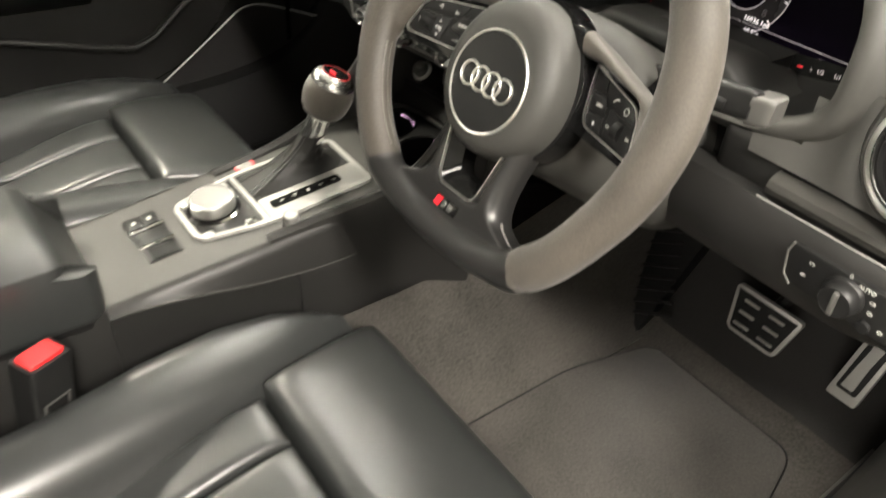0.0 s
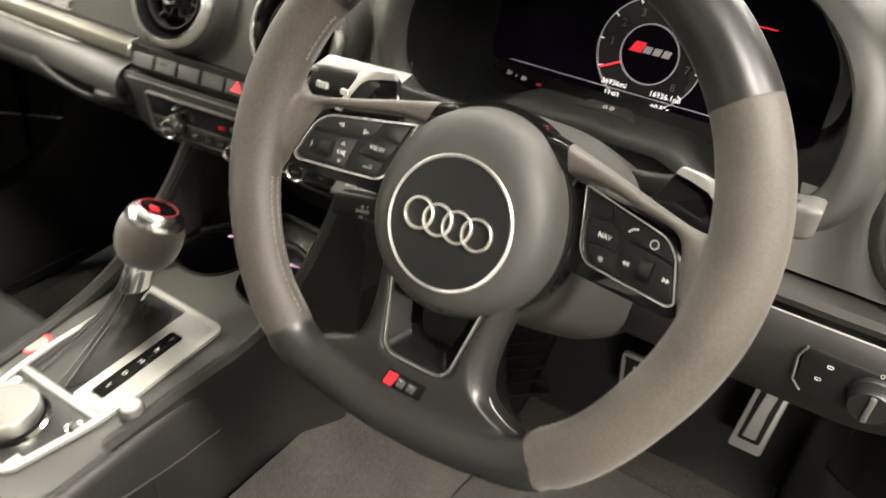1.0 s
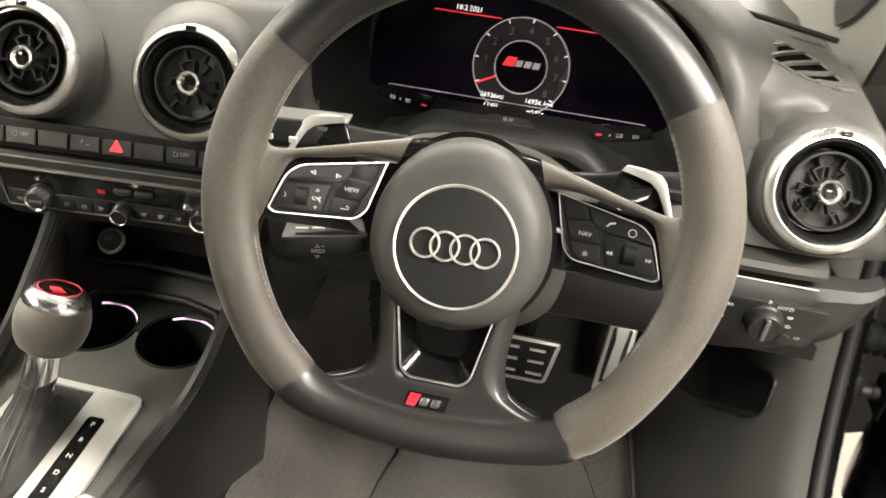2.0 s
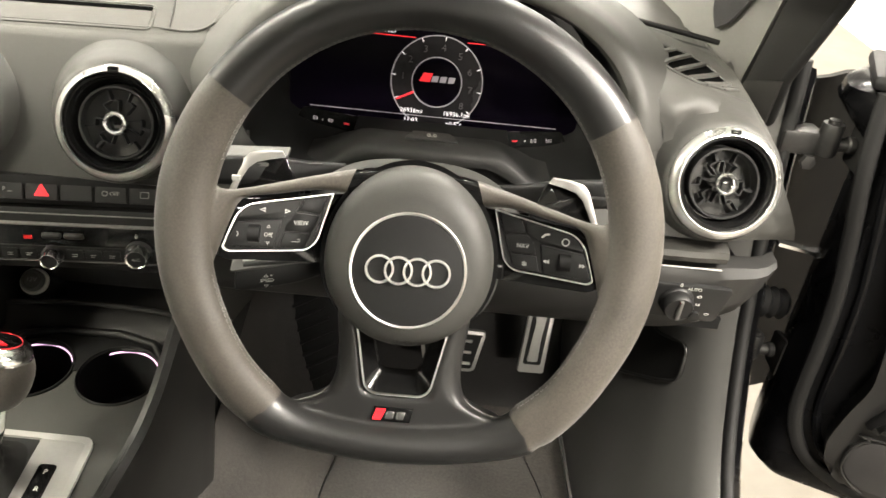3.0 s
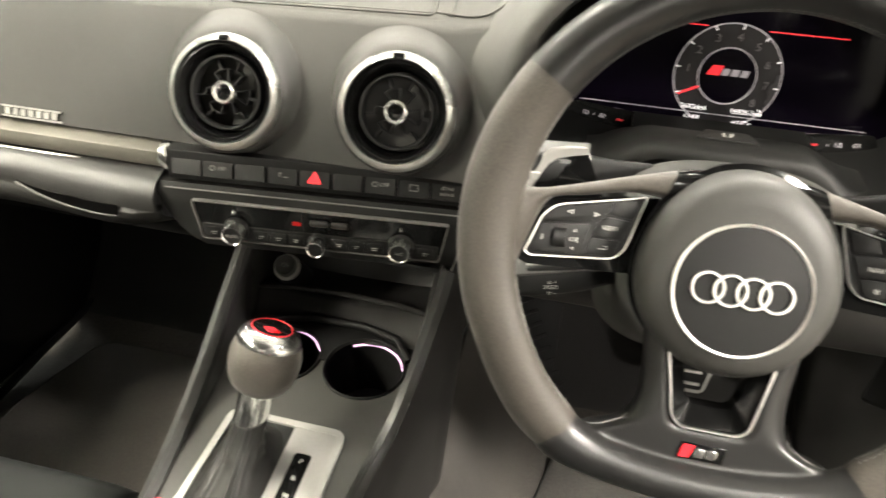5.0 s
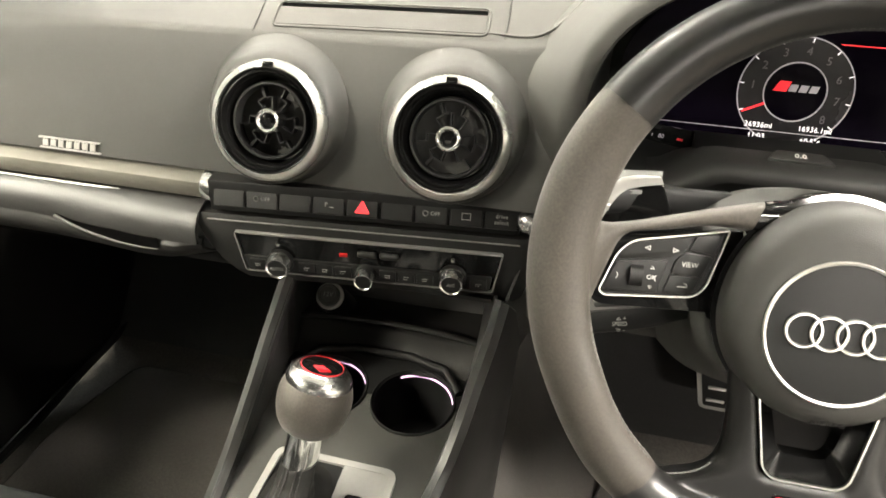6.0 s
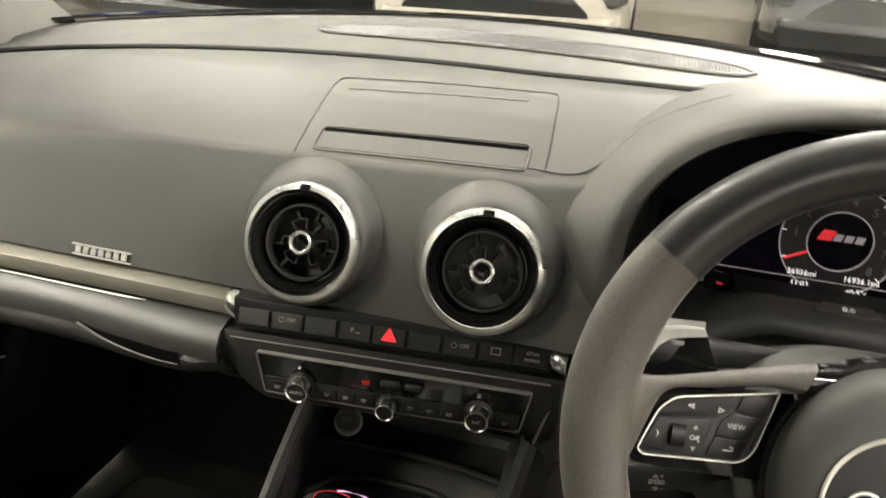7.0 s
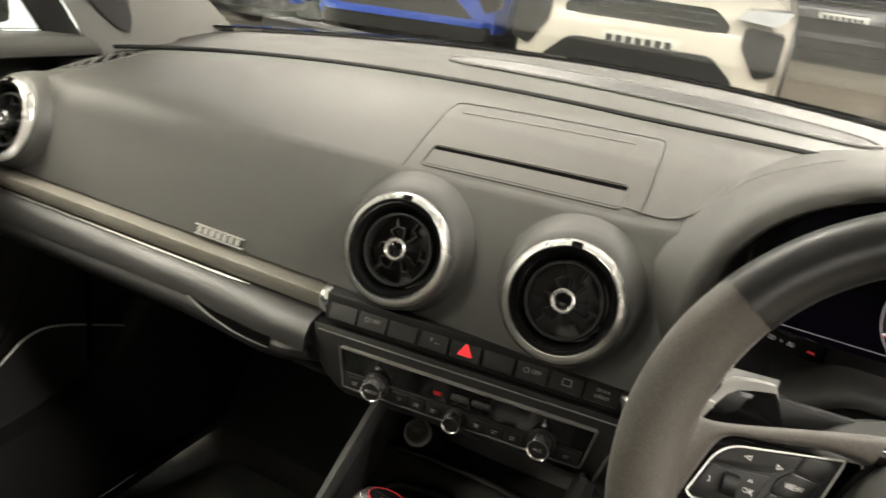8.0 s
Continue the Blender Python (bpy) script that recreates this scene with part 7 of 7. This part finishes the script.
ring = [(-0.004, 0.712), (0.002, 0.64), (0.015, 0.56), (0.025, 0.49), (0.029, 0.42), (0.030, 0.36), (0.034, 0.32), (0.046, 0.285), (0.068, 0.258), (0.10, 0.241), (0.14, 0.233), (0.30, 0.230), (0.8, 0.230)]
ring = spline(ring, 5)
part("seal", tube([(s, z, 0.002) for s, z in ring], 0.009, 10, flat=0.7), RUBBER, ddoor, "black rubber seal", at=IN)
part("seal_lip", tube([(s + 0.022, z + 0.008, 0.002) for s, z in ring[:-8]], 0.005, 8), BODY_DARK, ddoor, "painted edge beside the seal", at=IN)
inner = rounded([(0.062, 0.69), (0.068, 0.60), (0.082, 0.50), (0.092, 0.40), (0.080, 0.355), (0.072, 0.31), (0.082, 0.272), (0.115, 0.252), (0.95, 0.248), (0.95, 0.69)], 0.012, 3)
part("inner_panel", prism(inner, -0.004, 0.026, 0.008, 3), DASH_LOW, ddoor, "dark grey inner panel", at=IN)
part("armrest", prism(rounded([(0.098, 0.350), (0.125, 0.405), (0.9, 0.44), (0.9, 0.365)], 0.008, 3), 0.020, 0.042, 0.012, 3), LEATHER, ddoor, "padded door armrest", at=IN)
part("window_ledge", box(-0.10, 0.03, -1.0, 0.02, 0.712, 0.728, 0.006), RUBBER, ddoor, "black ledge of the window", at=DOOR)
door_speaker(ddoor, rounded([(0.120, 0.262), (0.45, 0.262), (0.45, 0.348), (0.118, 0.334), (0.100, 0.318), (0.097, 0.285)], 0.010, 4), IN @ Matrix.Translation((0, 0, 0.025)), [(0.128, 0.258), (0.108, 0.270), (0.096, 0.288), (0.099, 0.318), (0.112, 0.334), (0.128, 0.339), (0.45, 0.352)], STEEL)
strap = [[Vector((0.772 + 0.085 * t, 0.335 - 0.012 * t + e * 0.006, 0.506 - 0.011 * t + w * (0.0022 + 0.0042 * smooth(0.45, 0.62, t) - 0.0015 * smooth(0.9, 1.0, t)))) for e, w in ((-1, -1), (1, -1), (1, 1), (-1, 1))] for t in [k / 10 for k in range(11)]]
part("check_strap", loft(strap), POLISH, ddoor, "polished metal check strap")
bell = []
for k in range(13):
    bell.append((0.018 + (0.005 if k % 2 else 0.0) - 0.0003 * k, 0.006 * k))
part("cable_bellows", lathe([(0.0, 0.0)] + bell + [(0.0, 0.074)], 20), RUBBER, ddoor, "ribbed rubber cable sleeve", at=Matrix.Translation((0.738, 0.335, 0.428)) @ Matrix.Rotation(radians(96), 4, "Y"))


def hinge(z):
    ob = part("hinge", box(0.728, 0.772, 0.316, 0.350, z - 0.020, z + 0.006, 0.003), STEEL, ddoor, "dark steel hinge bracket")
    part("hinge_knuckle", lathe([(0.0, -0.022), (0.0105, -0.020), (0.0120, -0.017), (0.0120, 0.013), (0.0110, 0.016), (0.0065, 0.016), (0.0065, 0.020), (0.0, 0.021)], 24), STEEL, ob, "round hinge knuckle", at=Matrix.Translation((0.777, 0.318, z + 0.002)))
    part("hinge_bolt", lathe([(0.0, 0.0), (0.0085, 0.0), (0.0085, 0.006), (0.0, 0.008)], 6), STEEL, ob, "hexagon bolt", at=facing(0.760, 0.315, z - 0.026))
    part("hinge_pin", lathe([(0.0075, -0.002), (0.0075, 0.008), (0.0095, 0.010), (0.0095, 0.016), (0.006, 0.018), (0.006, 0.026)], 20), STEEL, ob, "ribbed hinge pin", at=Matrix.Translation((0.788, 0.316, z - 0.004)) @ Matrix.Rotation(radians(90), 4, "Y"))
    part("hinge_flange", loft([[(0.806 + t * 0.004, 0.296 + y, z - 0.004 + h * k) for y, h in rounded([(0.0, -0.026), (0.034, -0.022), (0.034, 0.022), (0.0, 0.028)], 0.004, 3)] for t, k in ((0.0, 0.96), (0.3, 1.0), (1.5, 1.0), (2.0, 0.96))]), STEEL, ob, "flat steel hinge flange")


hinge(0.644)
hinge(0.368)

# ---- the car stands on the showroom floor: level it ----
for ob in [o for o in scene.objects if o.parent is None and o.type != "CAMERA" and o.type != "LIGHT"]:
    ob.matrix_basis = LEVEL @ ob.matrix_basis

# ---- showroom ----
FLOOR = material("showroom_tiles", (0.092, 0.080, 0.063), 0.36, vary=0.16, vary_scale=2.2, grain=0.1, grain_scale=60)
PARTITION = material("bright_white_panel", (0.78, 0.77, 0.74), 0.6, vary=0.03, vary_scale=2, grain=0.1, grain_scale=120)
WALL = material("grey_white_wall_paint", (0.34, 0.335, 0.315), 0.7, vary=0.04, vary_scale=2, grain=0.1, grain_scale=120)
X0, X1, Y0, Y1 = -9.0, 5.2, -6.0, 17.0
ground = tagged(part("ground", box(X0 - 0.2, X1 + 0.2, Y0 - 0.2, Y1 + 0.2, GROUND - 0.25, GROUND), FLOOR, label="pale beige polished showroom floor"), category="floor", kind="structure")
for nm, b in (("wall_north", (X0, X1, Y1, Y1 + 0.2)), ("wall_south", (X0, X1, Y0 - 0.2, Y0)), ("wall_east", (X1, X1 + 0.2, Y0, Y1))):
    tagged(part(nm, box(b[0], b[1], b[2], b[3], GROUND, CEILING + 0.1), WALL, label="white painted showroom wall"), category="wall", kind="structure")
tagged(part("wall_partition", box(2.75, 2.87, 1.3, 5.2, GROUND, CEILING + 0.05), PARTITION, label="bright white showroom partition beside the car"), category="wall", kind="structure")
for nm, y0, y1, z0, z1 in (("wall_west", Y0, 0.0, GROUND, CEILING + 0.1), ("wall_west_2", 8.0, Y1, GROUND, CEILING + 0.1), ("wall_west_3", 0.0, 8.0, 2.7, CEILING + 0.1)):
    tagged(part(nm, box(X0 - 0.2, X0, y0, y1, z0, z1), WALL, label="white painted showroom wall"), category="wall", kind="structure")
# unseen glowing sheet and glazed side, added to go with the west fill light
tagged(part("backdrop", box(X0 - 1.25, X0 - 1.2, -3.0, 11.0, GROUND - 0.2, 4.5), glowing("west_fill_glow", (1.0, 1.0, 0.95), 1.5), label="added pale glowing sheet outside the unseen glazed side"), category="backdrop", kind="structure")
front = thing("window_2", (X0, 4.0, GROUND), "added white-framed glazed showroom side, out of view", "window", kind="structure")
for fy in (0.0, 1.98, 3.97, 5.95, 7.94):
    part("window_frame", box(X0 - 0.12, X0 - 0.05, fy, fy + 0.06, GROUND, 2.7, 0.005), WALL, front)
tagged(part("showroom_ceiling", box(X0, X1, Y0, Y1, CEILING + 0.05, CEILING + 0.2), WALL, label="white showroom ceiling"), category="ceiling", kind="structure")
LAMP_GLASS = glowing("lamp_diffuser", (1.0, 0.95, 0.86), 2.5)
for lx, ly, power, tint in LAMPS:
    lamp = thing("ceiling_light", (lx, ly, CEILING + 0.05), "long white showroom ceiling light", "ceiling light", "ceiling lights")
    part("casing", box(lx - 0.80, lx + 0.80, ly - 0.30, ly + 0.30, CEILING, CEILING + 0.05, 0.01), WALL, lamp)
    part("diffuser", box(lx - 0.75, lx + 0.75, ly - 0.25, ly + 0.25, CEILING - 0.012, CEILING), LAMP_GLASS, lamp, "glowing diffuser")

# ---- other cars ----
TYRE = material("tyre_rubber", (0.014, 0.014, 0.014), 0.75, grain=0.3, grain_scale=200)
PLATE = material("number_plate_white", (0.36, 0.36, 0.33), 0.4)
LENS = material("lamp_lens", (0.35, 0.36, 0.38), 0.08, coat=0.8)


def parked_car(at, turn, paint, label, w=0.92, high=0.86, roof=1.55):
    """A parked car seen from its nose, which points along its local -y."""
    ob = thing("parked_car", (0, 0, 0), label, "car", "showroom cars")
    sec = lambda y, hw, z0, z1, rnd: [(x * hw, y, z0 + (z1 - z0) * (z * 0.5 + 0.5)) for x, z in rounded([(-1, -1), (1, -1), (1, 0.55), (0.86, 1), (-0.86, 1), (-1, 0.55)], rnd, 4)]
    part("body", loft([sec(0.02, w * 0.80, 0.30, high * 0.72, 0.25), sec(0.0 + 0.06, w * 0.90, 0.22, high * 0.82, 0.2), sec(0.22, w * 0.97, 0.20, high * 0.93, 0.15), sec(0.7, w, 0.20, high * 1.02, 0.15), sec(1.3, w, 0.20, high * 1.10, 0.15), sec(3.6, w, 0.22, high * 1.15, 0.15), sec(4.1, w * 0.95, 0.30, high * 1.05, 0.2)]), paint, ob, sharp=40)
    part("cabin", loft([[(x * w * k, y0 + (y1 - y0) * t, high * 1.05 + (roof - high * 1.05) * t) for x, y0, y1 in ((-0.9, 1.15, 1.95), (0.9, 1.15, 1.95), (0.9, 3.9, 3.4), (-0.9, 3.9, 3.4))] for t, k in ((0, 1.0), (0.5, 0.94), (0.9, 0.84), (1.0, 0.74))]), GLOSS, ob, "dark glazed cabin")
    g = rounded([(-0.46, 0.58), (0.46, 0.58), (0.54, 0.74), (0.42, 0.84), (-0.42, 0.84), (-0.54, 0.74)], 0.04, 3)
    F = facing(0, 0.03, 0, 4)
    gr = part("grille", prism([(x * w / 0.92, z * high / 0.9) for x, z in g], -0.03, 0.035), GLOSS, ob, "black grille", at=F)
    for k in range(4):
        part("grille_bar", box(-0.44, 0.44, 0.61 + 0.05 * k, 0.622 + 0.05 * k, 0.03, 0.040), BLACK, gr, at=F)
    FL = facing(0, 0.0, 0, 0)
    part("lower_intake", prism(rounded([(-0.64, 0.36), (0.64, 0.36), (0.46, 0.52), (-0.46, 0.52)], 0.05, 3), -0.08, 0.030), BLACK, ob, "black lower intake", at=FL)
    part("skirt", loft([[(x * w * k, y, z) for x, y in rounded([(-0.84, 0.0), (0.84, 0.0), (1.0, 0.30), (-1.0, 0.30)], 0.05, 3)] for z, k in ((0.17, 0.97), (0.20, 1.0), (0.285, 1.0), (0.30, 0.98))]), BLACK, ob, "black bumper skirt")
    part("bumper_lip", loft([[(x * w * k, y, z) for x, y in rounded([(-0.82, -0.03), (0.82, -0.03), (0.98, 0.24), (-0.98, 0.24)], 0.05, 3)] for z, k in ((0.295, 0.97), (0.305, 1.0), (0.35, 1.0), (0.36, 0.98))]), paint, ob, "painted bumper lip")
    for sx in (-1, 1):
        part("headlamp", loft([[(sx * x * w / 0.92, y, z * high / 0.9) for x, z in rounded([(0.56, 0.80), (0.80, 0.78), (0.88, 0.88), (0.60, 0.86)], 0.02, 3)] for y in (-0.005, 0.30)]), LENS, ob, "clear headlamp")
        part("side_intake", loft([[(sx * x, y, z) for x, z in rounded([(0.62, 0.60), (0.74, 0.42), (0.86, 0.46), (0.86, 0.70), (0.62, 0.72)], 0.03, 3)] for y in (0.005, 0.30)]), BLACK, ob, "black side intake")
        for wy in (0.85, 3.35):
            m = Matrix.Translation((sx * (w - 0.10), wy, 0.33)) @ Matrix.Rotation(radians(90), 4, "Y")
            wh = part("wheel", lathe([(0.20, -0.10), (0.31, -0.11), (0.33, -0.08), (0.33, 0.08), (0.31, 0.11), (0.20, 0.10)], 32, closed=True), TYRE, ob, "black tyre", at=m)
            part("rim", lathe([(0.21, -0.09), (0.20, 0.06), (0.05, 0.09), (0, 0.09)], 24), SATIN, wh, at=m)
    pl = part("number_plate", box(-0.26, 0.26, 0.47, 0.585, 0.03, 0.056, 0.003), PLATE, ob, "white number plate with plain bars", at=F)
    for k in range(7):
        part("plate_bar", box(-0.22 + 0.064 * k, -0.178 + 0.064 * k, 0.495, 0.560, 0.056, 0.058), BLACK, pl, at=F)
    ob.matrix_basis = Matrix.Translation((at[0], at[1], GROUND)) @ Matrix.Rotation(radians(turn), 4, "Z")
    return ob


WHITE_PAINT = material("white_car_paint", (0.38, 0.355, 0.315), 0.15, coat=0.8, vary=0.03, rough_vary=0.03)
BLUE_PAINT = material("blue_car_paint", (0.015, 0.05, 0.30), 0.14, coat=1.0, vary=0.05, rough_vary=0.03)
GREY_PAINT = material("grey_car_paint", (0.05, 0.05, 0.055), 0.15, coat=1.0, vary=0.05, rough_vary=0.03)
CARS = [((-1.00, 4.75), 5, WHITE_PAINT, "parked white sport utility car facing the windscreen"), ((-3.35, 5.7), 12, BLUE_PAINT, "parked bright blue car facing the windscreen"),
        ((-5.3, 5.3), 24, BLUE_PAINT, "second parked blue car beside the showroom wall"), ((0.05, 9.7), 2, GREY_PAINT, "parked dark car at the back of the showroom"), ((1.62, 5.5), -4, GREY_PAINT, "parked dark off-road car beside the bonnet")]
for at, turn, paint, label in CARS:
    parked_car(at, turn, paint, label)
